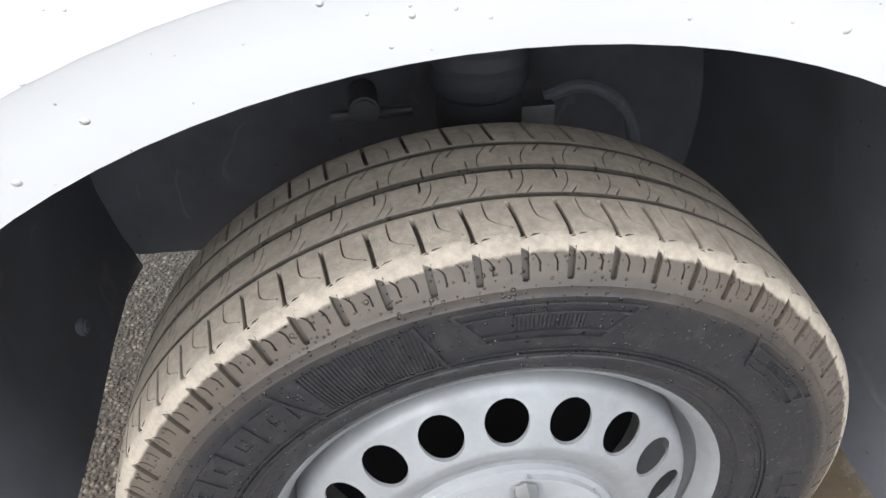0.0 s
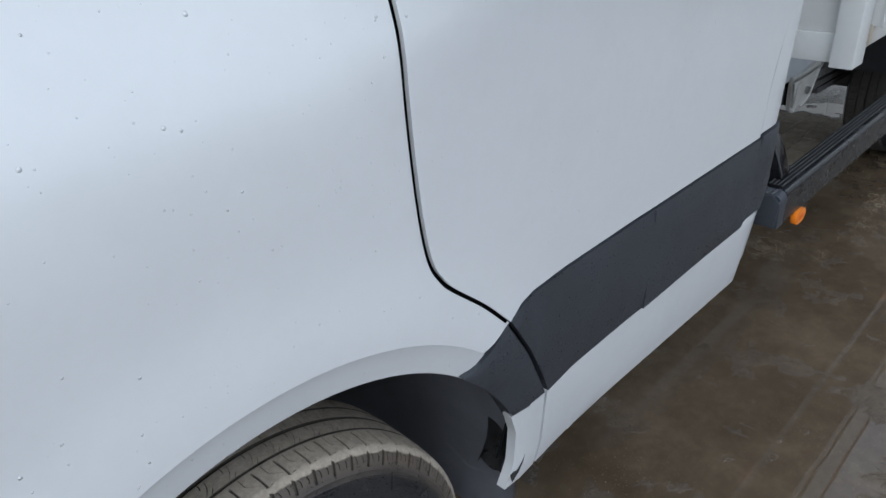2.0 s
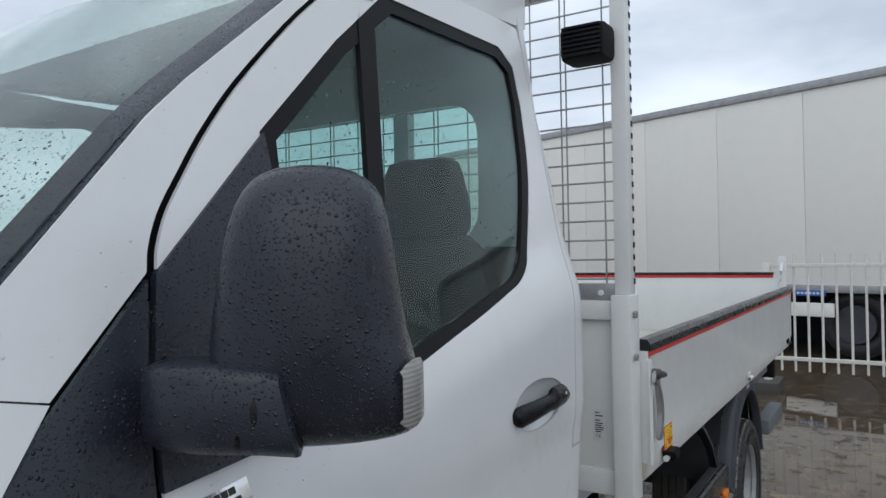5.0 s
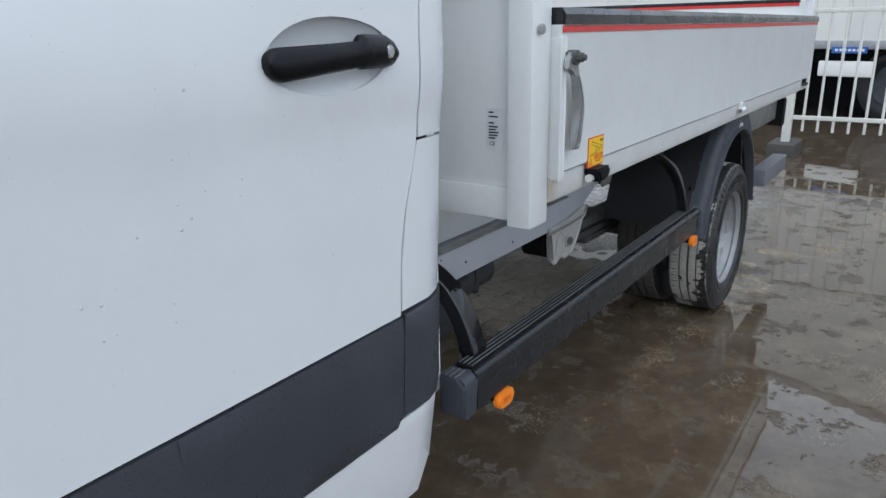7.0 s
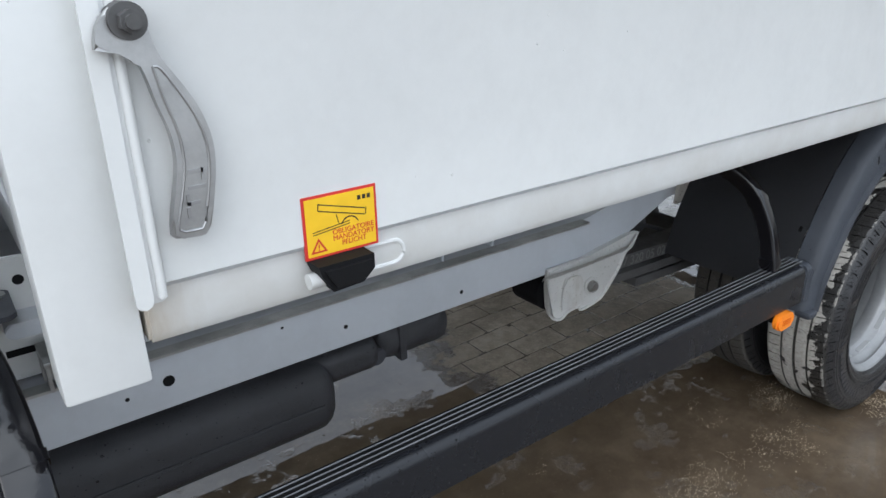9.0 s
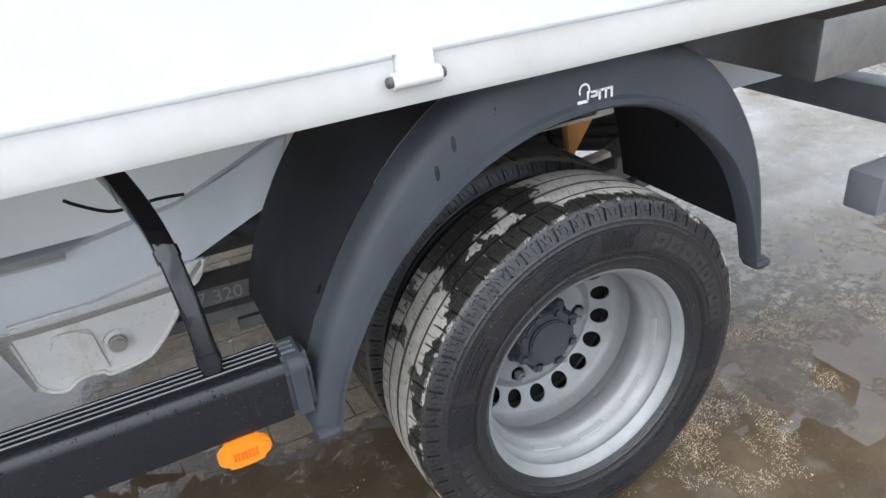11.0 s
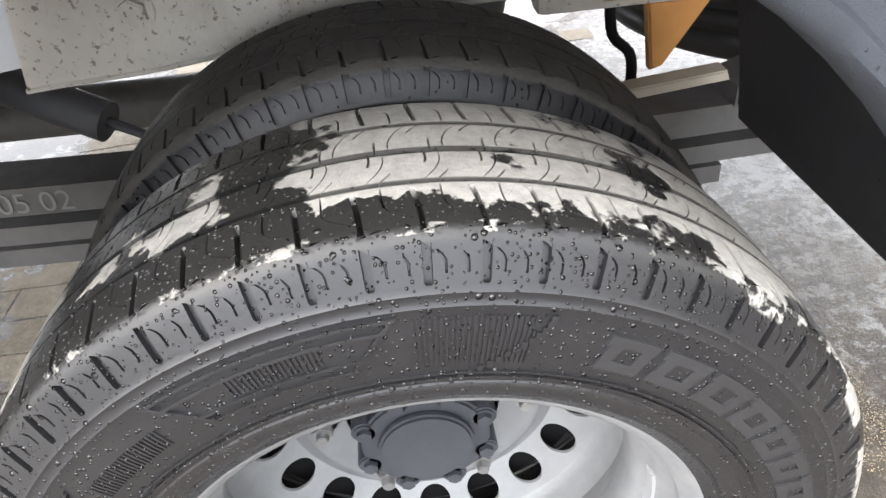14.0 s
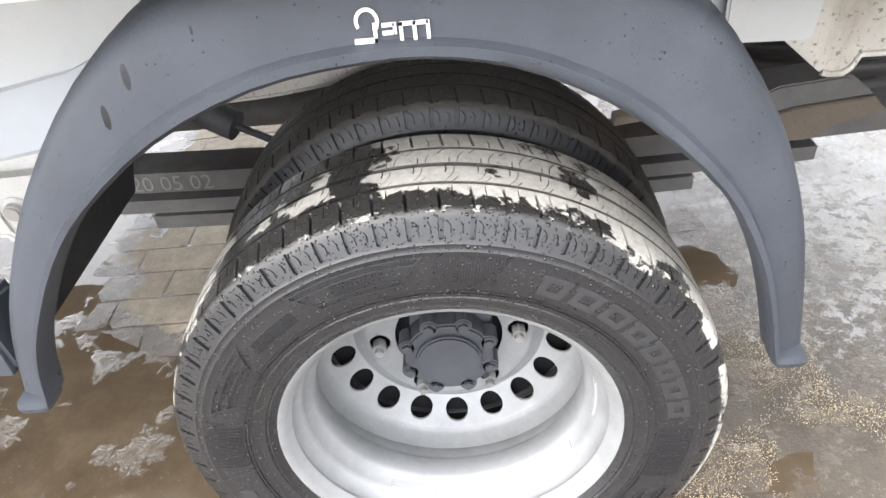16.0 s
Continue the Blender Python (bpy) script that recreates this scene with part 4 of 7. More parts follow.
for y in (0.42, 1.18, 1.60):
    s = part("seat", seat(y), SEATCLOTH, truck, "dark cloth cab seat", sharp=60)
    bm = bmesh.new()
    rows = []
    for h, w, d in ((0.0, 0.125, 0.035), (0.02, 0.135, 0.045), (0.08, 0.130, 0.05), (0.16, 0.105, 0.05), (0.195, 0.092, 0.042), (0.205, 0.075, 0.025)):
        rows.append([bm.verts.new((1.275 + 0.10 * h + d * sx, y + w * sy, 1.615 + h)) for sx, sy in ((-1, -0.8), (-0.7, -1), (0.7, -1), (1, -0.8), (1, 0.8), (0.7, 1), (-0.7, 1), (-1, 0.8))])
    for a, b in zip(rows, rows[1:]):
        for k in range(8):
            bm.faces.new((a[k], a[(k + 1) % 8], b[(k + 1) % 8], b[k]))
    bm.faces.new(rows[-1]), bm.faces.new(rows[0])
    part("headrest", bm, SEATCLOTH, s, "dark cloth headrest", sharp=60)

# door mirror
MU, MN = Vector((0.146, -0.175, 0)).normalized(), Vector((-0.768, -0.640, 0)).normalized()
M0 = Vector((0.238, -0.010, 0))
mirror_plan = spline([(0.0, 1.40), (0.002, 1.47), (0.012, 1.55), (0.03, 1.622), (0.06, 1.656), (0.11, 1.665), (0.16, 1.657), (0.190, 1.628), (0.204, 1.56), (0.216, 1.48), (0.228, 1.43), (0.228, 1.385), (0.215, 1.366), (0.16, 1.357), (0.08, 1.356), (0.02, 1.362), (0.0, 1.40)], 3)[:-1]
bm = bmesh.new()
cu, cz = 0.112, 1.50
rings = []
for s, d in ((0.985, -0.034), (1.0, -0.030), (1.0, -0.012), (0.985, 0.005), (0.93, 0.030), (0.82, 0.048), (0.60, 0.060), (0.30, 0.066)):
    rings.append([bm.verts.new(M0 + MU * (cu + (u - cu) * s) + MN * d + Vector((0, 0, cz + (z - cz) * s))) for u, z in mirror_plan])
k = len(mirror_plan)
for a, b in zip(rings, rings[1:]):
    for q in range(k):
        bm.faces.new((a[q], a[(q + 1) % k], b[(q + 1) % k], b[q]))
bm.faces.new(rings[-1])
bm.faces.new(rings[0])
mirror = part("door_mirror", bm, MIRRORBLACK, truck, "large wet black plastic door mirror", sharp=70)


def on_mirror(u, z, d):
    return M0 + MU * u + MN * d + Vector((0, 0, z))


bm = bmesh.new()
rings = []
for u, lean, d0, d1, z0, z1 in ((-0.060, 0.0, -0.028, 0.030, 1.372, 1.452), (-0.035, 0.0, -0.028, 0.058, 1.370, 1.456), (0.01, 0.0, -0.03, 0.071, 1.368, 1.456), (0.060, 0.004, -0.02, 0.076, 1.366, 1.453), (0.080, 0.018, -0.02, 0.076, 1.362, 1.450), (0.084, 0.018, -0.02, 0.070, 1.362, 1.446)):
    rings.append([bm.verts.new(on_mirror(u + lean * (1 - (z - z0) / (z1 - z0)), z, d)) for d, z in ((d0, z0), (d1 - 0.014, z0), (d1 - 0.003, z0 + 0.010), (d1, z0 + 0.025), (d1, z1 - 0.012), (d1 - 0.004, z1 - 0.004), (d1 - 0.014, z1), (d0, z1))])
for a, b in zip(rings, rings[1:]):
    for q in range(8):
        bm.faces.new((a[q], a[(q + 1) % 8], b[(q + 1) % 8], b[q]))
bm.faces.new(rings[0]), bm.faces.new(rings[-1])
part("mirror_arm", bm, MIRRORBLACK, mirror, "wet black mirror arm", sharp=50)
bm = bmesh.new()
lens_line = [(0.2065, 0.0560), (0.2130, 0.0500), (0.2205, 0.0400), (0.2280, 0.0250), (0.2325, 0.010)]
cols = [[bm.verts.new(on_mirror(u - (0.004 if z < 1.385 else 0.0) - (0.003 if z > 1.45 else 0.0), 1.417 + (z - 1.417) * tall, d)) for z in (1.380, 1.386, 1.42, 1.446, 1.453)] for (u, d), tall in zip(lens_line, (0.72, 0.90, 1.0, 1.0, 0.96))]
for a, b in zip(cols, cols[1:]):
    for k in range(4):
        bm.faces.new((a[k], a[k + 1], b[k + 1], b[k]))
def ribbed_lens():
    m, n, l, p = shader("ribbed_signal_lens")
    vec = obj_coord(n, l)
    grid = n.new("ShaderNodeTexWave")
    grid.bands_direction = "Z"
    grid.inputs["Scale"].default_value = 60.0
    l.new(vec, grid.inputs["Vector"])
    l.new(ramp(n, l, grid.outputs["Fac"], [(0.2, (0.50, 0.49, 0.47)), (0.8, (0.60, 0.60, 0.59))]), p.inputs["Base Color"])
    p.inputs["Roughness"].default_value = 0.1
    p.inputs["Coat Weight"].default_value = 1.0
    bumped(n, l, p, grid.outputs["Fac"], 0.0003)
    return m


bmesh.ops.solidify(bm, geom=bm.faces[:], thickness=0.003)
part("signal_lens", bm, ribbed_lens(), mirror, "clear ribbed turn signal lens")
bm = bmesh.new()
vs = [on_mirror(cu + (u - cu) * 0.93, cz + (z - cz) * 0.93, -0.036) for u, z in mirror_plan]
bm.faces.new([bm.verts.new(v) for v in vs])
part("mirror_glass", bm, CHROME, mirror)
bm, rings = bmesh.new(), []
for s, d in ((1.004, -0.032), (1.016, -0.028), (1.016, -0.018), (1.004, -0.014)):
    rings.append([bm.verts.new(on_mirror(cu + (u - cu) * s, cz + (z - cz) * s, d)) for u, z in mirror_plan])
for a, b in zip(rings, rings[1:]):
    for q in range(len(mirror_plan)):
        bm.faces.new((a[q], a[(q + 1) % len(a)], b[(q + 1) % len(a)], b[q]))
part("mirror_rim", bm, GLOSSBLACK, mirror, "glossy black rim strip")

# dealer badge on the door, as plain shapes
bx, bz = 0.279, 1.285
tilt = pose(bx, side(bx, bz) - 0.0015, bz, 0, -7.4, 0)
slope = Matrix.Rotation(radians(-18), 4, "X")
tilt = tilt @ slope
bm = box(bmesh.new(), -0.042, 0.042, -0.0025, 0.0015, -0.0135, 0.0135, 0.001, tilt)
badge = part("badge", bm, CHROME, door, "small chrome badge with dark square")
part("badge_field", box(bmesh.new(), -0.039, -0.013, -0.0034, -0.0024, -0.011, 0.011, 0.0, tilt), GAPBLACK, door)
bm = bmesh.new()
for x0, x1, z0, z1 in ((-0.009, -0.001, 0.001, 0.0095), (0.001, 0.010, 0.001, 0.0095), (0.012, 0.021, 0.001, 0.0095), (-0.009, -0.003, -0.009, -0.003), (-0.001, 0.005, -0.009, -0.003), (0.007, 0.012, -0.009, -0.003), (0.014, 0.018, -0.009, -0.003), (0.020, 0.026, -0.009, -0.003)):
    box(bm, x0, x1, -0.0034, -0.0024, z0, z1, 0.0, tilt)
part("badge_bars", bm, INK, door)
bm = bmesh.new()
for pts in (((-0.036, 0.0), (-0.020, 0.009), (-0.020, 0.002)), ((-0.034, -0.009), (-0.018, -0.002), (-0.034, -0.002))):
    bm.faces.new([bm.verts.new(tilt @ Vector((x, -0.0038, z))) for x, z in pts])
part("badge_mark", bm, LOGOWHITE, door)

# ---------- wheels ----------
PITCHES = 64
COLUMNS = (0.0, 0.009, 0.014, 0.019, 0.12, 0.225, 0.239, 0.261, 0.275, 0.36, 0.448, 0.458, 0.542, 0.552, 0.64, 0.725, 0.739, 0.761, 0.775, 0.88, 0.981, 0.986, 0.991)


def tyre_mesh():
    """A tyre round the y axis: grooved tread, slotted shoulders, ringed side walls; the outer side is -y."""
    wall = [(0.208, -0.080), (0.214, -0.0875), (0.222, -0.0915), (0.2235, -0.0935), (0.226, -0.0930), (0.228, -0.0955), (0.231, -0.0952), (0.240, -0.0990), (0.2415, -0.0998),
            (0.243, -0.0990), (0.258, -0.1015), (0.275, -0.1025), (0.292, -0.1018), (0.3035, -0.1000), (0.305, -0.1006), (0.3065, -0.0996), (0.312, -0.0985), (0.3135, -0.0990), (0.315, -0.0975)]
    shoulder = [(0.3180, -0.0965), (0.3200, -0.0957), (0.3250, -0.0939), (0.3264, -0.0934), (0.3295, -0.0922), (0.3325, -0.0911), (0.3345, -0.0903), (0.3365, -0.0895), (0.3385, -0.0886), (0.3400, -0.0880), (0.3440, -0.0860), (0.3475, -0.0838), (0.3497, -0.0812)]
    ys = [-0.079, -0.0765, -0.0745, -0.0725, -0.0705, -0.0685, -0.0665, -0.0645, -0.0625, -0.060, -0.055, -0.051, -0.047, -0.0435, -0.0408, -0.0396, -0.0392, -0.0362, -0.0358, -0.034, -0.031, -0.028, -0.025, -0.022, -0.019, -0.016, -0.013, -0.010, -0.007, -0.0045, -0.0034, -0.0030, 0.0]
    tread = [(0.3570 - 0.0048 * (abs(y) / 0.077) ** 3, y) for y in ys]
    half = wall + shoulder + tread
    prof = half + [(r, -y) for r, y in half[-2::-1]]
    r0, y0 = np.array([p[0] for p in prof]), np.array([p[1] for p in prof])
    col = np.array(COLUMNS)
    wrap = np.minimum(col, 1.0 - col)
    slot, sipe = np.abs(col - 0.5) < 0.044, wrap < 0.0095
    quarter = (np.abs(col - 0.25) < 0.021) | (np.abs(col - 0.75) < 0.021)
    to_slot = np.clip(1.0 - np.maximum(wrap - 0.019, 0.0) / 0.42, 0.0, 1.0)
    by_quarter = np.clip(1.0 - np.maximum(np.abs(np.abs(col - 0.5) - 0.25) - 0.025, 0.0) / 0.12, 0.0, 1.0)
    by_slot = np.clip(1.0 - np.maximum(np.abs(col - 0.5) - 0.053, 0.0) / 0.10, 0.0, 1.0)
    k = len(prof)
    depth, shift = np.zeros((len(col), k)), np.zeros((len(col), k))
    for j, (r, y) in enumerate(prof):
        a, s = abs(y), 1 if y < 0 else -1
        if r < 0.3185:
            continue
        if a <= 0.0031 or 0.0361 <= a <= 0.0393:
            depth[:, j] = 0.0065
        elif a > 0.080:
            depth[:, j] = np.where(slot, 0.0050, 0.0)
            if 0.3255 < r < 0.3395:
                depth[:, j] = np.where(quarter, 0.0021, depth[:, j])
            bow = 0.13 * max(0.0, (r - 0.3315) / 0.008) ** 2
            shift[:, j] = (by_quarter * (np.where(col < 0.5, -0.06, 0.06) + bow) + by_slot * np.where(col < 0.5, -0.032, 0.032)) * s
        elif a > 0.0393:
            q = (a - 0.0396) / 0.041
            hook = min(1.0, max(0.0, (q - 0.46) / 0.30)) ** 2
            shift[:, j] = (0.14 * (1 - q) ** 1.5 + 0.06 * to_slot * (1 - (2 * q - 1) ** 2) - 0.40 * hook * to_slot) * s
            if q > 0.12:
                depth[:, j] = np.where(slot, 0.0055, 0.0)
            if 0.05 < q < 0.80:
                depth[:, j] = np.where(wrap < 0.0150, 0.0042, depth[:, j])
        else:
            q = (a - 0.0034) / 0.0325
            shift[:, j] = (0.34 * (q - 0.5) + 0.5 * (q - 0.5) ** 2) * s + 0.11 * s
            if q > 0.10:
                depth[:, j] = np.where(sipe, 0.0032, 0.0)
            if q > 0.72:
                depth[:, j] = np.where(np.abs(col - 0.75) < 0.021, 0.0028, depth[:, j])
            if q < 0.34:
                depth[:, j] = np.where(np.abs(col - 0.25) < 0.021, 0.0028, depth[:, j])
    n_u = PITCHES * len(col)
    depth = np.tile(depth, (PITCHES, 1))
    turn = (np.repeat(np.arange(PITCHES), len(col))[:, None] + np.tile(col[:, None] + shift, (PITCHES, 1))) / PITCHES
    flank = (np.abs(y0) > 0.080)[None, :]
    rr = r0[None, :] - depth * np.where(flank, 0.75, 1.0)
    yy = y0[None, :] * (1 - depth * np.where(flank, 7.0, 0.0))
    rr = 0.208 + (rr - 0.208) * 0.94 - np.maximum(rr - 0.318, 0.0) * 0.15
    yy = yy * 0.955
    ang = 2 * np.pi * turn
    co = np.stack([rr * np.cos(ang), yy, rr * np.sin(ang)], 2).reshape(-1, 3)
    i, q = np.meshgrid(np.arange(n_u), np.arange(k - 1), indexing="ij")
    i, q = i.ravel(), q.ravel()
    j = (i + 1) % n_u
    quad = np.stack([i * k + q, i * k + q + 1, j * k + q + 1, j * k + q], 1)
    me = bpy.data.meshes.new("tyre")
    me.vertices.add(len(co))
    me.vertices.foreach_set("co", co.ravel())
    me.loops.add(quad.size)
    me.loops.foreach_set("vertex_index", quad.ravel())
    me.polygons.add(len(quad))
    me.polygons.foreach_set("loop_start", np.arange(0, quad.size, 4))
    me.update(calc_edges=True)
    me.validate()
    # mask of that painted shade; rows beside the wide grooves get it too
    cut = me.attributes.new("groove_shade", "FLOAT", "POINT")
    rim_rows = np.isin(np.round(np.abs(y0), 4), (0.0396, 0.0358, 0.0034))[None, :]
    cut.data.foreach_set("value", (((depth > 0.0014) | rim_rows) * np.where(flank & (depth > 0.003), 0.35, 1.0)).astype(np.float32).ravel())
    me.shade_smooth()
    me.set_sharp_from_angle(angle=radians(38))
    return me


TYRE = tyre_mesh()
TYRE.materials.append(None)


def arc_block(bm, a0, a1, r0, r1, y, h, slant=0.0, n=4):
    """A raised block on a side wall between two angles and two radii."""
    lo, hi = [], []
    for k in range(n + 1):
        for r in (r0, r1):
            a = radians(a0 + (a1 - a0) * k / n + slant * (r - r0) / (r1 - r0))
            lo.append((r * math.cos(a), y, r * math.sin(a)))
            hi.append((r * math.cos(a), y - h, r * math.sin(a)))
    vl, vh = [bm.verts.new(p) for p in lo], [bm.verts.new(p) for p in hi]
    for k in range(n):
        p, q, s, t = 2 * k, 2 * k + 1, 2 * k + 3, 2 * k + 2
        bm.faces.new([vh[i] for i in (p, q, s, t)])
        bm.faces.new((vl[p], vl[t], vh[t], vh[p]))
        bm.faces.new((vl[q], vh[q], vh[s], vl[s]))
    bm.faces.new((vl[0], vh[0], vh[1], vl[1]))
    bm.faces.new((vl[-2], vl[-1], vh[-1], vh[-2]))


def on_tyre(b):
    """Brings marks laid out on the full section to the tyre's own size."""
    for v in b.verts:
        r = math.hypot(v.co.x, v.co.z)
        f = (0.208 + (r - 0.208) * 0.94) / r
        v.co = (v.co.x * f, v.co.y * 0.957, v.co.z * f)
    return b


def mark_mesh(a0, a1, r0, r1, h, slant, hollow=False):
    me, b = bpy.data.meshes.new("mark"), bmesh.new()
    if hollow:
        w, t = 1.75, 0.0078
        arc_block(b, a0, a1, r1 - t, r1, -0.1010, h + 0.0012, slant * t / (r1 - r0))
        arc_block(b, a0, a1, r0, r0 + t, -0.1010, h + 0.0012, slant * t / (r1 - r0))
        arc_block(b, a0, a0 - w, r0, r1, -0.1009, h + 0.0012, slant, 1)
        arc_block(b, a1 + w, a1, r0, r1, -0.1009, h + 0.0012, slant, 1)
    else:
        arc_block(b, a0, a1, r0, r1, -0.1014, h + 0.0008, slant)
    on_tyre(b).to_mesh(me)
    b.free()
    return me


def side_marks():
    """Plain raised shapes in place of the side wall's lettering."""
    bold = []
    for a, wide in ((63.5, 6.2), (55.3, 6.6), (46.8, 6.6), (38.8, 6.2), (31.4, 5.6), (24.4, 5.2), (17.4, 5.8), (9.8, 5.6)):
        bold.append(mark_mesh(a + wide / 2, a - wide / 2, 0.2650, 0.2925, 0.0015, -0.8, True))
    return bold + [mark_mesh(248 - k * 4.3, 248 - k * 4.3 - 3.0, 0.272, 0.292, 0.0013, -0.5) for k in range(13)]


def wall_y(r):
    return float(np.interp(r, (0.243, 0.258, 0.275, 0.292, 0.3035, 0.312), (-0.0990, -0.1015, -0.1025, -0.1018, -0.1000, -0.0985)))


def wall_rib(bm, a0, a1, r0, r1, h, slant=0.0, n=1, m=5):
    """A low rib that follows the bulge of the side wall."""
    grid = []
    for i in range(n + 1):
        for j in range(m + 1):
            r = r0 + (r1 - r0) * j / m
            a = radians(a0 + (a1 - a0) * i / n + slant * j / m)
            grid.append([(r * math.cos(a), wall_y(r) + 0.0004, r * math.sin(a)), (r * math.cos(a), wall_y(r) - h, r * math.sin(a))])
    lo, hi = [bm.verts.new(g[0]) for g in grid], [bm.verts.new(g[1]) for g in grid]
    k = m + 1
    for i in range(n):
        for j in range(m):
            q = (i * k + j, i * k + j + 1, (i + 1) * k + j + 1, (i + 1) * k + j)
            bm.faces.new([hi[v] for v in q])
            if j == 0:
                bm.faces.new((lo[q[0]], lo[q[3]], hi[q[3]], hi[q[0]]))
            if j == m - 1:
                bm.faces.new((lo[q[1]], hi[q[1]], hi[q[2]], lo[q[2]]))
            if i == 0:
                bm.faces.new((lo[q[0]], hi[q[0]], hi[q[1]], lo[q[1]]))
            if i == n - 1:
                bm.faces.new((lo[q[3]], lo[q[2]], hi[q[2]], hi[q[3]]))


def side_ribs():
    """Framed fields, an arc and fine hatching on the side wall."""
    fine = bmesh.new()

    def hatch(a0, a1, r0, r1, h=0.0009, step=0.62):
        for k in range(int(abs(a1 - a0) / step)):
            a = min(a0, a1) + k * step
            wall_rib(fine, a, a + 0.30, r0, r1, h, 0.0, 1, 3)

    def framed(a0, a1, r0, r1, skew, w=0.0022):
        """A trapezoid of ribs, twice round, with hatching inside."""
        for by in (0.0, 0.0075):
            d, q = by * 160, by
            b0, b1, s0, s1 = a0 + d, a1 - d, r0 + q, r1 - q
            sk = skew * (s1 - s0) / (r1 - r0)
            wall_rib(fine, b0, b1, s1 - w, s1, 0.0022, 0.0, 10, 1)
            wall_rib(fine, b0 + sk, b1 - sk, s0, s0 + w, 0.0022, 0.0, 10, 1)
            wall_rib(fine, b0 + sk, b0 + sk + 0.55, s0, s1, 0.0022, -sk)
            wall_rib(fine, b1 - sk - 0.55, b1 - sk, s0, s1, 0.0022, sk)
        hatch(a0 + skew + 3.4, a1 - skew - 3.4, r0 + 0.011, r1 - 0.011)

    framed(91.0, 121.0, 0.2665, 0.3015, 5.5)
    framed(138.5, 162.5, 0.2670, 0.2955, 4.5)
    framed(-48.0, -20.5, 0.2665, 0.3015, 4.5)
    framed(-90.0, -69.0, 0.2790, 0.3060, 2.5)
    hatch(75.5, 90.0, 0.262, 0.2985)
    hatch(165.0, 183.5, 0.252, 0.3005, 0.0013)
    hatch(-18.0, 3.0, 0.254, 0.2985, 0.0011)
    hatch(122.5, 137.0, 0.268, 0.284)
    for k in range(14):
        a, r = 73.5 + 11.0 * (k / 13) ** 1.5, 0.3000 - 0.052 * k / 13
        wall_rib(fine, a, a + 0.7, r - 0.0045, r, 0.0020, 0.0, 1, 1)
    for a in (3.8, 184.5, 164.0, -19.0):
        wall_rib(fine, a, a + 0.6, 0.250, 0.3005, 0.0020, 3.0)
    for r, h in ((0.2480, 0.0020), (0.2525, 0.0016)):
        wall_rib(fine, 0, 360, r, r + 0.0016, h, 0.0, 120, 1)
    me = bpy.data.meshes.new("ribs")
    on_tyre(fine).to_mesh(me)
    fine.free()
    return me


MARKS, RIBS = side_marks(), side_ribs()


def wheel_disc(outer_r, inner_r, depth, hole_ring, hole_r, count, thick):
    """A pressed disc with round vents; depth(r) gives its dish."""
    bm = bmesh.new()
    lo, hi, n = hole_ring - hole_r - 0.0035, hole_ring + hole_r + 0.0035, 8
    step = 2 * math.pi / count

    def sheet(rows, closed):
        for a, b in zip(rows, rows[1:]):
            for k in range(len(a) if closed else len(a) - 1):
                j = (k + 1) % len(a)
                bm.faces.new((a[k], a[j], b[j], b[k]))

    def ring(r):
        return [bm.verts.new((r * math.cos(radians(-90) + step * (k / n - 0.5)), 0, r * math.sin(radians(-90) + step * (k / n - 0.5)))) for k in range(n * count)]

    sheet([ring(r) for r in np.linspace(inner_r, lo, 16)], True)
    sheet([ring(r) for r in np.linspace(hi, outer_r, 12)], True)
    for k in range(count):
        mid = radians(-90) + step * k
        cx, cz = hole_ring * math.cos(mid), hole_ring * math.sin(mid)
        edge = [(lo, mid + step * (q / n - 0.5)) for q in range(n)] + [(lo + (hi - lo) * q / n, mid + step * 0.5) for q in range(n)]
        edge += [(hi, mid + step * (0.5 - q / n)) for q in range(n)] + [(hi - (hi - lo) * q / n, mid - step * 0.5) for q in range(n)]
        edge = [(r * math.cos(a), r * math.sin(a)) for r, a in edge]
        rows = []
        for f in (0.0, 0.35, 0.7, 1.0):
            row = []
            for x, z in edge:
                d = math.hypot(x - cx, z - cz)
                hx, hz = cx + (x - cx) * hole_r / d, cz + (z - cz) * hole_r / d
                row.append(bm.verts.new((x + (hx - x) * f, 0, z + (hz - z) * f)))
            rows.append(row)
        sheet(rows, True)
    bmesh.ops.remove_doubles(bm, verts=bm.verts[:], dist=2e-5)
    rim = [e for e in bm.edges if len(e.link_faces) == 1]
    front = bm.faces[:]
    back = bmesh.ops.duplicate(bm, geom=front)["vert_map"]
    pairs = [(e.verts[0], e.verts[1], back[e.verts[0]], back[e.verts[1]]) for e in rim]
    for v in {v for f in front for v in f.verts}:
        y = depth(math.hypot(v.co.x, v.co.z))
        back[v].co.y = y + thick
        v.co.y = y
    for a, b, c, d in pairs:
        bm.faces.new((a, b, d, c))
    return bm


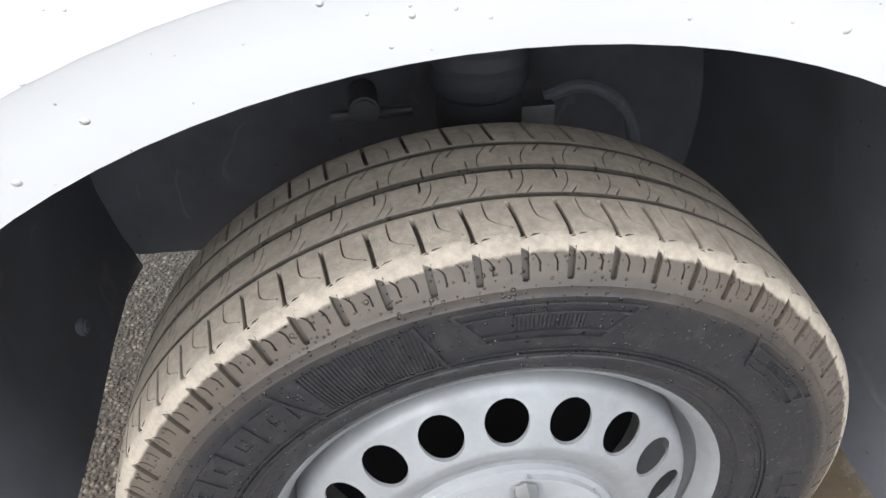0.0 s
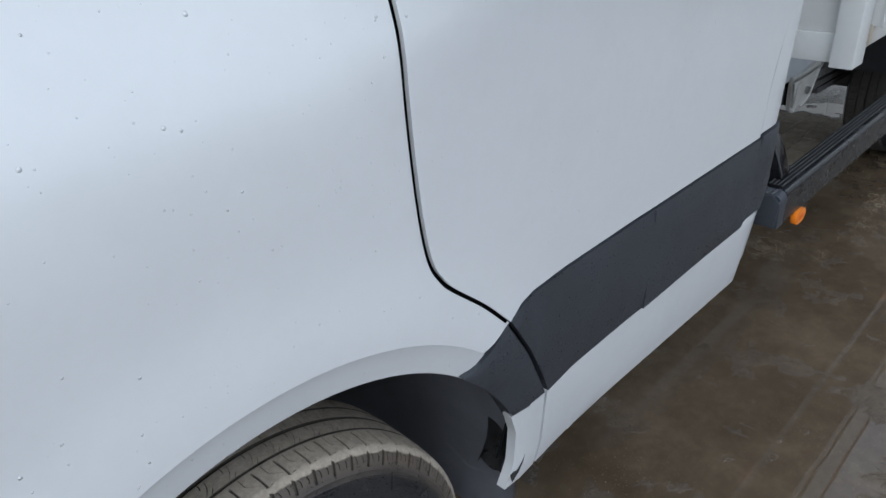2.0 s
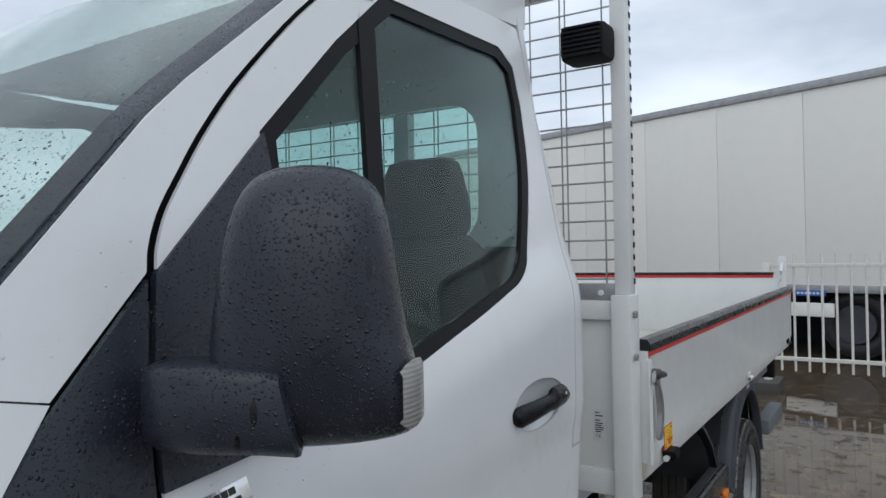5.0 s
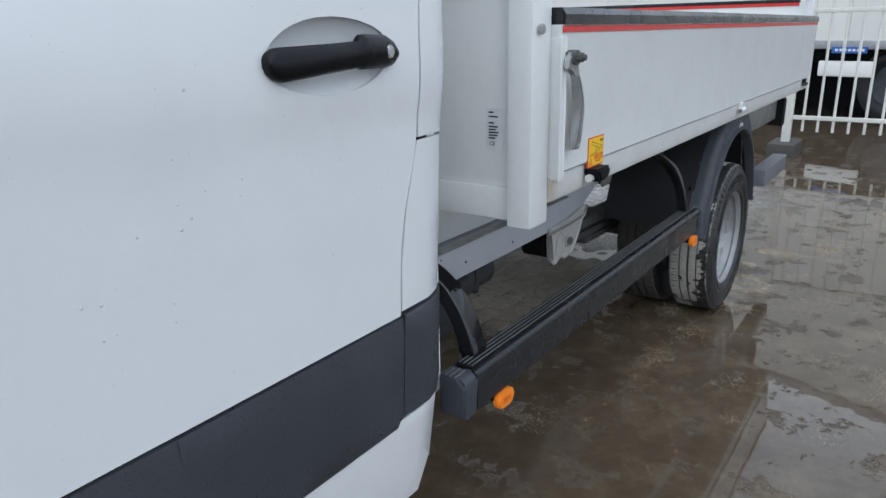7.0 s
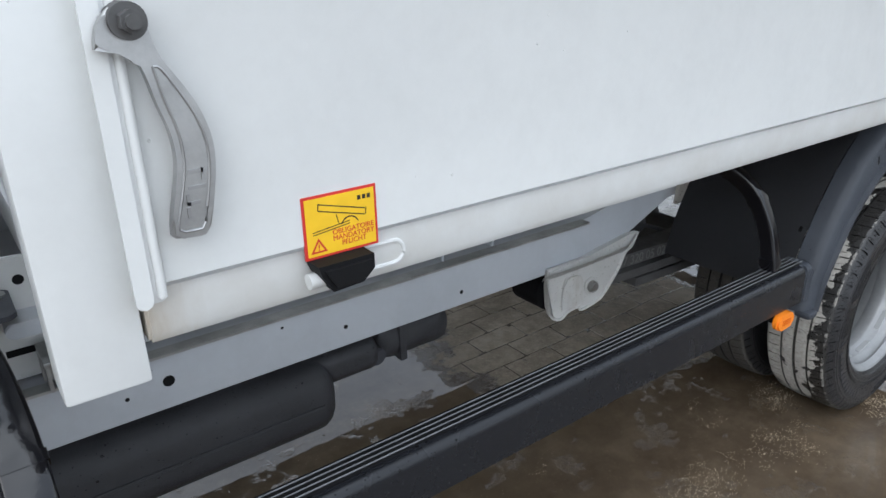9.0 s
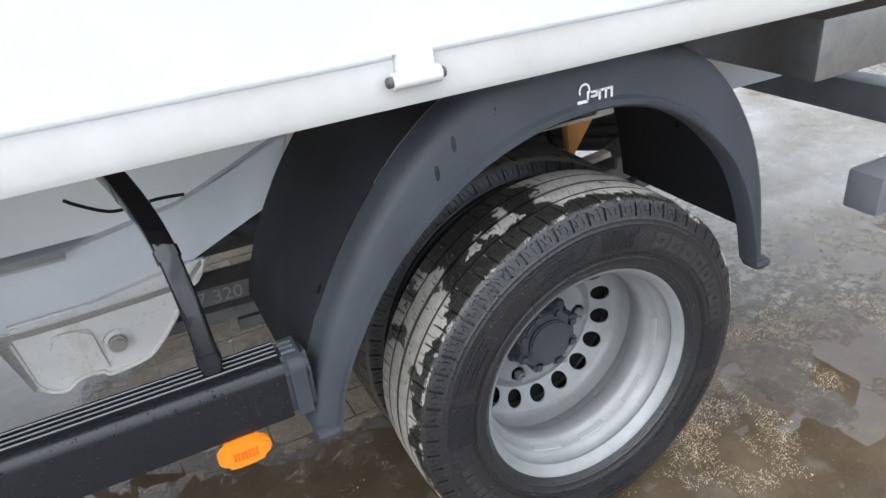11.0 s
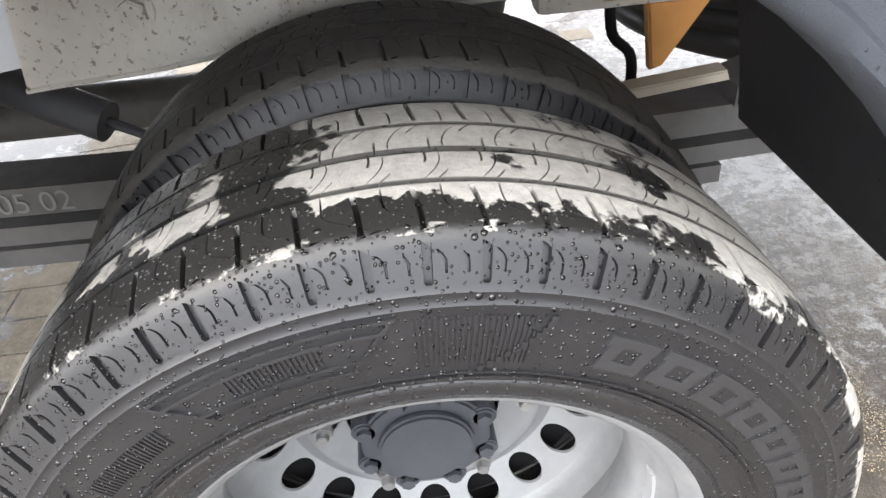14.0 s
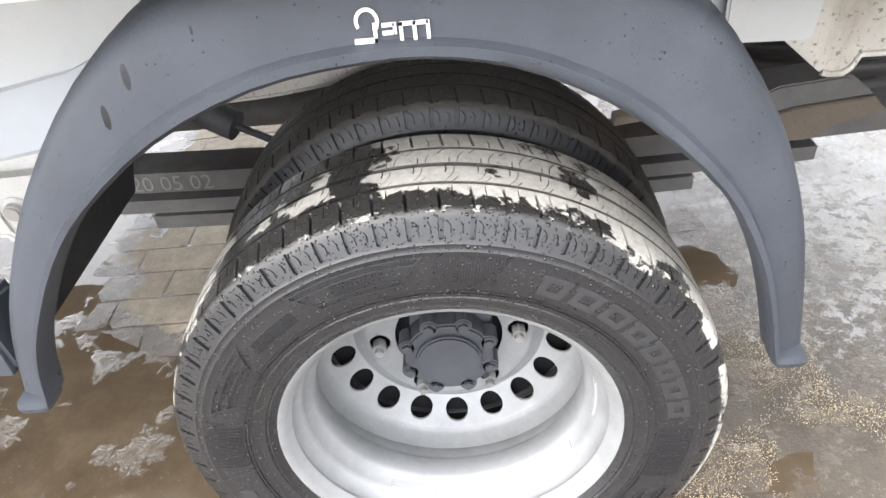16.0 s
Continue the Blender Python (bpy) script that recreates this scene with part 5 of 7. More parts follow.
def barrel(sign):
    """The rim's well between its two lips; sign -1 puts the deep side outwards."""
    p = [(0.2185, -0.086), (0.2205, -0.083), (0.219, -0.079), (0.212, -0.077), (0.2055, -0.070), (0.2030, -0.040), (0.199, -0.030), (0.190, -0.022), (0.187, 0.000), (0.189, 0.020), (0.199, 0.034), (0.2030, 0.045), (0.2055, 0.070), (0.212, 0.077), (0.2205, 0.083), (0.2185, 0.087),
         (0.211, 0.083), (0.204, 0.077), (0.2005, 0.068), (0.200, 0.056), (0.196, 0.050), (0.190, 0.043), (0.188, 0.030), (0.185, 0.024), (0.179, 0.018), (0.178, -0.008), (0.181, -0.016), (0.187, -0.021), (0.189, -0.034), (0.193, -0.041), (0.1985, -0.045), (0.200, -0.058), (0.2005, -0.062), (0.1985, -0.0635), (0.1985, -0.066), (0.2012, -0.0675), (0.204, -0.077), (0.211, -0.082)]
    return p


def wheel(name, centre, turn, rubber_mat, dish, label, hub):
    data = revolve(barrel(1), 128, True)
    w = part(name, data, RIMSILVER, truck, label)
    w.location = centre
    w.rotation_euler = (0, radians(turn), 0)
    t = new("tyre", TYRE.copy())
    t.data.materials[0] = rubber_mat
    t.parent = w
    tagged(t, {"front": "dusty tan tyre with worn tread", "rear": "wet black tyre with pale dusty patches", "inner": "dark dusty tyre"}[hub])
    if hub != "inner":
        for me in MARKS:
            mm = new("raised_mark", me.copy())
            mm.data.materials.append(LETTERING if hub == "rear" else rubber_mat)
            mm.parent = w
        mm = new("side_wall_ribs", RIBS.copy())
        mm.data.materials.append(rubber_mat)
        mm.parent = w
        tagged(mm, kind="stuff")
    part("wheel_disc", wheel_disc(0.198, 0.078, dish, 0.157 if hub == 'front' else 0.162, 0.0187 if hub == 'front' else 0.0176, 18, 0.0035), RIMSILVER, w, sharp=45)
    for a, b in ((-6, 7), (-47, -34), (-83, -70), (-117, -103)):
        bm = bmesh.new()
        arc_block(bm, a - 4, b + 2, 0.1864, 0.1915, -0.022, 0.013, 0, 8)
        part("balance_weight", bm, WEIGHTGREY, w)
    return w


def rear_dish(r):
    return float(np.interp(r, (0.078, 0.120, 0.130, 0.140, 0.187, 0.192, 0.196, 0.199), (0.100, 0.100, 0.107, 0.113, 0.086, 0.078, 0.064, 0.046)))


def front_dish(r):
    return float(np.interp(r, (0.078, 0.112, 0.122, 0.134, 0.180, 0.185, 0.188, 0.190, 0.197), (-0.092, -0.092, -0.097, -0.099, -0.075, -0.069, -0.055, -0.020, 0.005)))


def nut(bm, x, z, y0, y1, r=0.0105):
    cyl(bm, (x, y0 + 0.004, z), (x, y0, z), r * 1.45, 20)
    cyl(bm, (x, y0, z), (x, y1, z), r, 6)
    cyl(bm, (x, y1, z), (x, y1 - 0.009, z), r * 0.62, 12, bevel=0.001)


RX, RZ = 3.668, 0.342
outer = wheel("rear_outer_wheel", (RX, 0.101, RZ), 0, RUBBER_REAR, rear_dish, "silver steel twin wheel with deep dish", "rear")
for k in range(6):
    a = radians(3 + 60 * k)
    bm = bmesh.new()
    nut(bm, 0.101 * math.cos(a), 0.101 * math.sin(a), 0.100, 0.084)
    part("wheel_nut", bm, STEEL, outer)
bm = bmesh.new()
cyl(bm, (0, 0.20, 0), (0, 0.055, 0), 0.062, 40, bevel=0.003)
cyl(bm, (0, 0.056, 0), (0, 0.046, 0), 0.046, 40, bevel=0.003)
for k in range(8):
    a = radians(22.5 + 45 * k)
    x, z = 0.061 * math.cos(a), 0.061 * math.sin(a)
    cyl(bm, (x, 0.085, z), (x, 0.055, z), 0.0125, 16, bevel=0.002)
    cyl(bm, (x, 0.056, z), (x, 0.050, z), 0.0075, 6)
box(bm, -0.060, 0.060, 0.088, 0.20, -0.060, 0.060, 0.012, Matrix.Rotation(radians(8), 4, "Y"))
part("hub", bm, HUBGREY, outer, "dark grey bolted hub cover")
# black plates behind hub and vents, with the shade there as their colour
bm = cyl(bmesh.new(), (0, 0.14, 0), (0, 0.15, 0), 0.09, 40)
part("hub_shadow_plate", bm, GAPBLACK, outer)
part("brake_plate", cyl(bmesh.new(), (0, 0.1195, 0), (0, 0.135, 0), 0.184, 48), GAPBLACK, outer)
inner = wheel("rear_inner_wheel", (RX, 0.340, RZ), 77, RUBBER_INNER, lambda r: -rear_dish(r), "inner twin wheel", "inner")
front = wheel("front_wheel", (0.0, 0.183, RZ), -120, RUBBER_FRONT, front_dish, "silver steel front wheel", "front")
bm = bmesh.new()
cyl(bm, (0, -0.085, 0), (0, -0.104, 0), 0.106, 64, bevel=0.006)
cyl(bm, (0, -0.100, 0), (0, -0.122, 0), 0.052, 40, bevel=0.006)
part("hub_cover", bm, plastic("wet_grey_cover", (0.30, 0.305, 0.31), 0.35, 0.25, 40.0, 0.005, 0.0004, 0.2, 0.25), front, "wet grey hub cover")
for k in range(6):
    a = radians(20 + 60 * k)
    bm = bmesh.new()
    nut(bm, 0.085 * math.cos(a), 0.085 * math.sin(a), -0.104, -0.120)
    part("wheel_nut", bm, STEEL, front)
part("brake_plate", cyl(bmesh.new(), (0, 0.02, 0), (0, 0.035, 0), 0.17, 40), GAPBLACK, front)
FAR_TYRE = [(0.20, -0.08), (0.24, -0.095), (0.27, -0.098), (0.31, -0.092), (0.336, -0.080), (0.344, -0.07), (0.347, -0.037), (0.341, -0.037), (0.341, -0.034), (0.347, -0.034), (0.348, -0.002), (0.342, -0.002)]
FAR_TYRE += [(r, -v) for r, v in FAR_TYRE[::-1]]
for x, ys in ((RX, (1.66, 1.899)), (0.0, (1.817,))):
    for y in ys:
        w = part("far_wheel", revolve(FAR_TYRE, 96, False), RUBBER_INNER, truck)
        w.location = (x, y, RZ)

# wheel house of the front wheel
bm = bmesh.new()
rows = []
for a in [-18, -12] + list(range(-6, 190, 7)) + [193, 197, 200]:
    c, s_ = math.cos(radians(a)), math.sin(radians(a))
    rib = 0.004 * math.sin(a * 0.9)
    rows.append([bm.verts.new((ARCH[0] + r * c, y, ARCH[1] + r * s_ + (0.03 * noise.noise(Vector((y * 9, a, 0))) if a == 200 else 0.0))) for r, y in ((0.453, 0.052), (0.462, 0.060), (0.470, 0.10), (0.470, 0.20), (0.466 + rib, 0.22), (0.466, 0.34), (0.472, 0.36), (0.472, 0.50), (0.472, 0.60), (0.472, 0.70))])
for a, b in zip(rows, rows[1:]):
    for k in range(9):
        bm.faces.new((a[k], a[k + 1], b[k + 1], b[k]))
part("wheel_liner", bm, LINER, truck, "black wheel arch liner with mud")
bm = extrude_plan([arch_point(a, 0.476) for a in range(-18, 200, 8)] + [(-0.46, 0.25), (0.40, 0.22)], "y", 0.70, 0.715)
part("wheel_house_wall", bm, LINER, truck)
for q, (x, z, y) in enumerate(((-0.452, 0.56, 0.30), (-0.455, 0.36, 0.42))):
    part("liner_clip", cyl(bmesh.new(), (x, y, z), (x + (0.012 if x < 0 else -0.012), y, z), 0.011, 16, bevel=0.003), LINER, truck)
bm = bmesh.new()
rows = []
for k in range(15):
    f = k / 14
    y = 0.034 + 0.085 * f
    torn = 0.030 * noise.noise(Vector((y * 26.0, 0.3, 1.0))) + 0.012 * noise.noise(Vector((y * 80.0, 2.0, 5.0)))
    prof = [(0.440, 0.500), (0.438, 0.475), (0.432, 0.452), (0.420, 0.436 - 0.4 * torn), (0.402, 0.424 - torn)]
    rows.append([bm.verts.new((x + 0.006 * noise.noise(Vector((y * 30.0, z * 30.0, 4.0))), y, z)) for x, z in prof])
for a, b in zip(rows, rows[1:]):
    for k in range(4):
        bm.faces.new((a[k], a[k + 1], b[k + 1], b[k]))
bmesh.ops.solidify(bm, geom=bm.faces[:], thickness=0.005)
part("liner_flap", bm, plain("muddy_black_flap", (0.028, 0.027, 0.027), 0.6, 0.0, 0.006), truck, "torn muddy black plastic flap")
strut = part("strut", cyl(bmesh.new(), (0.045, 0.43, 0.44), (0.035, 0.42, 0.64), 0.046, 28, bevel=0.004), STRUTBLACK, truck, "black ribbed suspension strut")
prof = [(0.050, 0.0)]
for k in range(8):
    prof += [(0.047, 0.004 + k * 0.02), (0.053, 0.010 + k * 0.02), (0.053, 0.013 + k * 0.02), (0.047, 0.019 + k * 0.02)]
bel = part("bellows", revolve(prof, 40, False), STRUTBLACK, strut)
bel.matrix_world = Matrix.Translation((0.035, 0.42, 0.64)) @ Matrix.Rotation(radians(90), 4, "X")
part("strut_bracket", boxed(0.085, 0.125, 0.43, 0.46, 0.46, 0.60, 0.004), STEEL, truck)
for x, z in ((-0.085, 0.625),):
    bm = cyl(bmesh.new(), (x, 0.45, z), (x, 0.40, z), 0.016, 16, bevel=0.003)
    cyl(bm, (x - 0.035, 0.42, z - 0.012), (x + 0.05, 0.42, z - 0.012), 0.006, 10)
    part("liner_bolt", bm, DARKSTEEL, truck)
part("brake_hose", tube(spline([(0.115, 0.45, 0.60), (0.16, 0.45, 0.61), (0.205, 0.45, 0.585), (0.23, 0.45, 0.54), (0.235, 0.45, 0.46)], 6), 0.008), LINER, truck)
part("front_axle_beam", cyl(bmesh.new(), (0, 0.3, 0.33), (0, 1.7, 0.33), 0.04), DARKSTEEL, truck)

# ---------- chassis ----------
rail = [(1.45, 0.510), (2.86, 0.512), (3.06, 0.535), (3.26, 0.625), (3.60, 0.66), (4.15, 0.655), (4.40, 0.60), (5.0, 0.60), (5.0, 0.72), (4.4, 0.72), (4.15, 0.775), (3.55, 0.78), (3.30, 0.745), (3.10, 0.665), (2.9, 0.632), (1.45, 0.632)]
for y, nm in ((0.50, "near"), (1.42, "far")):
    r = part("chassis_rail", extrude_plan(rail, "y", y, y + 0.08, 0.003), CHASSIS, truck, "light grey painted chassis rail")
    if nm == "near":
        for x in (2.446, 2.594):
            part("rail_web", boxed(x, x + 0.005, 0.500, 0.530, 0.636, 0.76, 0.001), CHASSIS, truck)
        part("rail_joint", boxed(2.520, 2.524, 0.526, 0.531, 0.640, 0.76, 0.0), GAPBLACK, truck)
        for x in (2.483, 2.561):
            bm = cyl(bmesh.new(), (x, 0.515, 0.76), (x, 0.515, 0.674), 0.011, 6)
            cyl(bm, (x, 0.515, 0.676), (x, 0.515, 0.661), 0.0065, 10)
            part("rail_stud", bm, DARKSTEEL, truck)
        part("rail_flange", extrude_plan([(1.45, 0.632), (2.9, 0.632), (2.9, 0.637), (1.45, 0.637)], "y", 0.47, 0.50), STEEL, truck)
        for x, z, q in ((1.824, 0.567, 0.011), (1.75, 0.557, 0.004), (2.19, 0.556, 0.005), (2.50, 0.545, 0.005), (2.05, 0.60, 0.003)):
            part("rail_hole", cyl(bmesh.new(), (x, 0.4995, z), (x, 0.505, z), q, 18), GAPBLACK, truck)
plate_line = [(3.285, 0.601), (3.33, 0.604), (3.439, 0.610), (3.62, 0.632), (3.80, 0.645), (4.02, 0.640)]
axle_plate = part("axle_plate", extrude_plan(plate_line + [(4.10, 0.72), (4.08, 0.79), (3.335, 0.80), (3.30, 0.70)], "y", 0.486, 0.497, 0.002), DIRTYWHITE, truck, "stained white chassis plate over the axle")
part("plate_edge", tube([(x, 0.4870, z + 0.002) for x, z in spline(plate_line, 4)], 0.0032, 8), DIRTYWHITE, axle_plate)
for x, z in ((3.425, 0.676), (3.90, 0.70), (3.62, 0.72)):
    bm = cyl(bmesh.new(), (x, 0.486, z), (x, 0.482, z), 0.021, 24, bevel=0.001)
    cyl(bm, (x, 0.483, z), (x, 0.470, z), 0.0145, 6, bevel=0.002)
    part("plate_bolt", bm, DIRTYWHITE, axle_plate)
beam = part("subframe_beam", boxed(1.50, 5.0, 0.53, 0.60, 0.64, 0.80, 0.004), BEDWHITE, truck, "white painted tipper subframe")
part("subframe_gusset", extrude_plan([(1.49, 0.655), (1.95, 0.655), (1.93, 0.79), (1.80, 0.80), (1.76, 0.850), (1.49, 0.862)], "y", 0.516, 0.5265, 0.002), BEDWHITE, beam, "white perforated gusset plate")
for x, z in ((1.540, 0.818), (1.588, 0.817), (1.637, 0.817), (1.685, 0.815), (1.736, 0.816), (1.560, 0.728), (1.640, 0.728), (1.783, 0.728), (1.839, 0.727), (1.895, 0.726)):
    part("gusset_hole", cyl(bmesh.new(), (x, 0.5155, z), (x, 0.520, z), 0.0085, 18), GAPBLACK, beam)
part("gusset_slot", boxed(1.595, 1.645, 0.5150, 0.520, 0.690, 0.702, 0.0), GAPBLACK, beam)
part("subframe_beam", boxed(1.50, 5.0, 1.40, 1.47, 0.64, 0.80, 0.004), CHASSIS, truck)
for k in range(4):
    part("cross_member", boxed(1.75 + k * 0.85, 1.81 + k * 0.85, 0.53, 1.47, 0.78, 0.86, 0.004), CHASSIS, truck)
# spring hanger
foot = spline([(2.768, 0.500), (2.774, 0.45), (2.780, 0.405), (2.797, 0.383), (2.823, 0.375), (2.845, 0.388), (2.869, 0.392), (2.890, 0.389), (2.902, 0.379), (2.952, 0.385), (2.986, 0.399), (3.038, 0.454), (3.070, 0.506), (3.095, 0.518), (3.117, 0.556)], 3)
outline = foot + [(3.083, 0.556), (3.009, 0.545), (2.905, 0.53), (2.772, 0.53)]
hang = part("spring_hanger", extrude_plan(outline, "y", 0.484, 0.500, 0.004), HANGERWHITE, truck, "cast white painted spring hanger")
part("hanger_edge", tube([(x, 0.4835, z) for x, z in foot], 0.0045, 8), HANGERWHITE, hang)
bm = bmesh.new()
rows = [[bm.verts.new((x, y, z)) for y, z in ((0.482, z1), (0.470, z1 + 0.018))] for x, z1 in ((2.745, 0.508), (2.80, 0.504), (2.90, 0.505), (3.00, 0.508), (3.072, 0.512), (3.110, 0.545))]
for a, b in zip(rows, rows[1:]):
    bm.faces.new((a[0], b[0], b[1], a[1]))
bmesh.ops.solidify(bm, geom=bm.faces[:], thickness=0.004)
part("hanger_flange", bm, HANGERWHITE, hang)
bm = bmesh.new()
rows = [[bm.verts.new(p) for p in ((x, 0.484, z), (x - w, 0.470, z), (x - w, 0.466, z))] for x, z, w in ((2.772, 0.512, 0.026), (2.774, 0.48, 0.018), (2.777, 0.44, 0.011), (2.782, 0.40, 0.005))]
for a, b in zip(rows, rows[1:]):
    for k in range(2):
        bm.faces.new((a[k], a[k + 1], b[k + 1], b[k]))
bmesh.ops.solidify(bm, geom=bm.faces[:], thickness=0.004)
part("hanger_wing", bm, HANGERWHITE, hang)
pad = spline([(2.822, 0.400), (2.819, 0.431), (2.827, 0.482), (2.842, 0.492), (2.884, 0.487), (2.895, 0.474), (2.898, 0.430), (2.904, 0.395)], 3)
part("hanger_pad", extrude_plan(pad, "y", 0.4775, 0.485, 0.005), HANGERWHITE, hang)
bm = cyl(bmesh.new(), (2.930, 0.484, 0.444), (2.930, 0.480, 0.444), 0.026, 28, bevel=0.002)
part("hanger_washer", bm, HANGERWHITE, hang)
part("hanger_bolt", cyl(bmesh.new(), (2.930, 0.481, 0.444), (2.930, 0.463, 0.444), 0.0165, 20, bevel=0.004), STEEL, hang)
CABLE = [(2.943, 0.3, 0.793), (2.957, 0.3, 0.782), (2.989, 0.3, 0.763), (3.013, 0.3, 0.758), (3.065, 0.3, 0.761), (3.104, 0.3, 0.758)]
part("rail_cable", tube(spline(CABLE, 5), 0.0028, 8), GAPBLACK, truck)
part("spring_bush", cyl(bmesh.new(), (2.80, 0.505, 0.455), (2.80, 0.60, 0.455), 0.05, 24), GAPBLACK, truck)
# leaf spring with its part number
bm = bmesh.new()
for k, (x0, x1, z) in enumerate(((2.90, 4.45, 0.0), (3.0, 4.3, -0.042), (3.15, 4.1, -0.075))):
    prof = [(x, 0.435 + z + 0.02 * ((x - RX) / 0.75) ** 2) for x in np.linspace(x0, x1, 16)]
    pts = prof + [(x, zz + (0.038 if k == 0 else 0.026)) for x, zz in reversed(prof)]
    b = extrude_plan(pts, "y", 0.50, 0.575)
    me = bpy.data.meshes.new("leaf")
    b.to_mesh(me)
    b.free()
    bm.from_mesh(me)
    bpy.data.meshes.remove(me)
leaf = part("leaf_spring", bm, DARKSTEEL, truck, "dark steel leaf spring with painted part number")
writing("part_number", "A 907 320 05 02", 0.040, Matrix.Translation((3.140, 0.4985, 0.462)) @ pose(0, 0, 0, 0, 2.0, 0) @ FACING, PAINTMARK, leaf)
part("spring_pad", extrude_plan([(3.955, 0.508), (4.083, 0.520), (4.078, 0.533), (3.955, 0.522)], "y", 0.485, 0.515, 0.002), plain("pale_pad", (0.42, 0.38, 0.31), 0.6), truck)
part("rear_axle", cyl(bmesh.new(), (RX, 0.45, RZ), (RX, 1.55, RZ), 0.06, 24), DARKSTEEL, truck)
part("differential", cyl(bmesh.new(), (RX - 0.15, 1.0, RZ), (RX + 0.14, 1.0, RZ), 0.15, 28, 0.1, 0.03), DARKSTEEL, truck)
part("shock_absorber", cyl(bmesh.new(), (3.30, 0.62, 0.50), (3.02, 0.70, 0.62), 0.028, 20), SHELL, truck)
part("shock_rod", cyl(bmesh.new(), (3.30, 0.62, 0.50), (3.48, 0.57, 0.43), 0.007, 12), SHELL, truck)
spare = part("spare_wheel", revolve(FAR_TYRE, 96, False), LETTERING, truck, "dark spare wheel slung under the chassis")
spare.matrix_basis = Matrix.Translation((4.45, 1.02, 0.50)) @ Matrix.Rotation(radians(90), 4, "X")
part("spare_disc", cyl(bmesh.new(), (0, -0.03, 0), (0, 0.03, 0), 0.205, 40, bevel=0.006), DARKSTEEL, spare)
hanger = part("rear_spring_hanger", extrude_plan([(4.203, 0.626), (4.265, 0.572), (4.275, 0.567), (4.300, 0.567), (4.311, 0.573), (4.323, 0.595), (4.42, 0.592), (4.42, 0.74), (4.195, 0.74)], "y", 0.488, 0.502, 0.003), DIRTYWHITE, truck, "stained white rear spring hanger")
part("rail_end_plate", extrude_plan([(4.105, 0.634), (4.228, 0.629), (4.238, 0.634), (4.250, 0.74), (4.105, 0.74)], "y", 0.476, 0.487, 0.004), BEDWHITE, truck, "white rail plate")
part("hanger_flange", tube([(4.268, 0.486, 0.572), (4.280, 0.485, 0.568), (4.300, 0.485, 0.568), (4.312, 0.486, 0.576), (4.322, 0.486, 0.596), (4.40, 0.486, 0.594)], 0.005, 8), DIRTYWHITE, hanger)
part("leaf_eye_end", extrude_plan([(4.10, 0.505), (4.215, 0.551), (4.315, 0.559), (4.330, 0.554), (4.366, 0.524), (4.24, 0.514), (4.10, 0.478)], "y", 0.492, 0.566, 0.003), DARKSTEEL, truck)
part("spring_shackle", extrude_plan([(4.18, 0.497), (4.24, 0.513), (4.364, 0.523), (4.388, 0.497), (4.33, 0.484), (4.300, 0.476), (4.300, 0.464), (4.268, 0.454), (4.18, 0.458)], "y", 0.486, 0.500, 0.002), plain("rusty_shackle_steel", (0.105, 0.085, 0.066), 0.7, 0.0, 0.003), truck, "rusty brown spring shackle")
part("bracket_bar", boxed(3.93, 4.09, 0.545, 0.578, 0.602, 0.628, 0.009), RUST, truck)
part("rusty_bracket", extrude_plan([(4.00, 0.60), (4.085, 0.60), (4.028, 0.515), (4.012, 0.51)], "y", 0.56, 0.58, 0.003), RUST, truck, "orange rusty bracket")
part("bracket_arm", boxed(3.86, 4.14, 0.545, 0.59, 0.60, 0.66, 0.010), DIRTYWHITE, truck)
part("brake_pipe", tube(spline([(3.955, 0.57, 0.62), (3.958, 0.56, 0.565), (3.985, 0.56, 0.53), (3.985, 0.56, 0.45)], 5), 0.007), GAPBLACK, truck)
# tanks under the rail
def lofted_tank(x0, x1, y0, y1, z0, z1, r, e):
    """A moulded tank along x, with rounded edges and ends."""
    bm, rings = bmesh.new(), []
    steps = [radians(18 * k) for k in range(6)]
    for x, b in [(x0 + e * (1 - math.sin(a)), e * (1 - math.cos(a))) for a in reversed(steps)] + [(x1 - e * (1 - math.sin(a)), e * (1 - math.cos(a))) for a in steps]:
        rings.append([bm.verts.new((x, y, z)) for y, z in rounded(y0 + b, y1 - b, z0 + b, z1 - b, max(0.008, r - 0.6 * b), 8)])
    for p, q in zip(rings, rings[1:]):
        for k in range(len(p)):
            bm.faces.new((p[k], p[(k + 1) % len(p)], q[(k + 1) % len(p)], q[k]))
    bm.faces.new(rings[0])
    bm.faces.new(rings[-1])
    return bm


bm = lofted_tank(1.30, 2.168, 0.50, 1.05, 0.300, 0.478, 0.065, 0.045)
fuel = part("fuel_tank", bm, TANKBLACK, truck, "black plastic fuel tank under the rail", sharp=50)
part("tank_seam", extrude_plan(rounded(0.496, 1.054, 0.383, 0.389, 0.002), "x", 1.345, 2.125, 0.001), TANKBLACK, fuel)
part("tank_neck", lofted_tank(2.10, 2.29, 0.53, 0.75, 0.40, 0.478, 0.03, 0.02), TANKBLACK, fuel)
tank = part("air_tank", boxed(2.31, 2.53, 0.58, 0.80, 0.375, 0.475, 0.04), SHELL, truck, "black plastic reservoir under the rail", sharp=60)
part("tank_strap", boxed(2.37, 2.39, 0.574, 0.81, 0.37, 0.52, 0.004), SHELL, tank)
part("tank_cap", cyl(bmesh.new(), (2.285, 0.560, 0.43), (2.285, 0.535, 0.43), 0.022, 20, bevel=0.004), HUBGREY, truck)
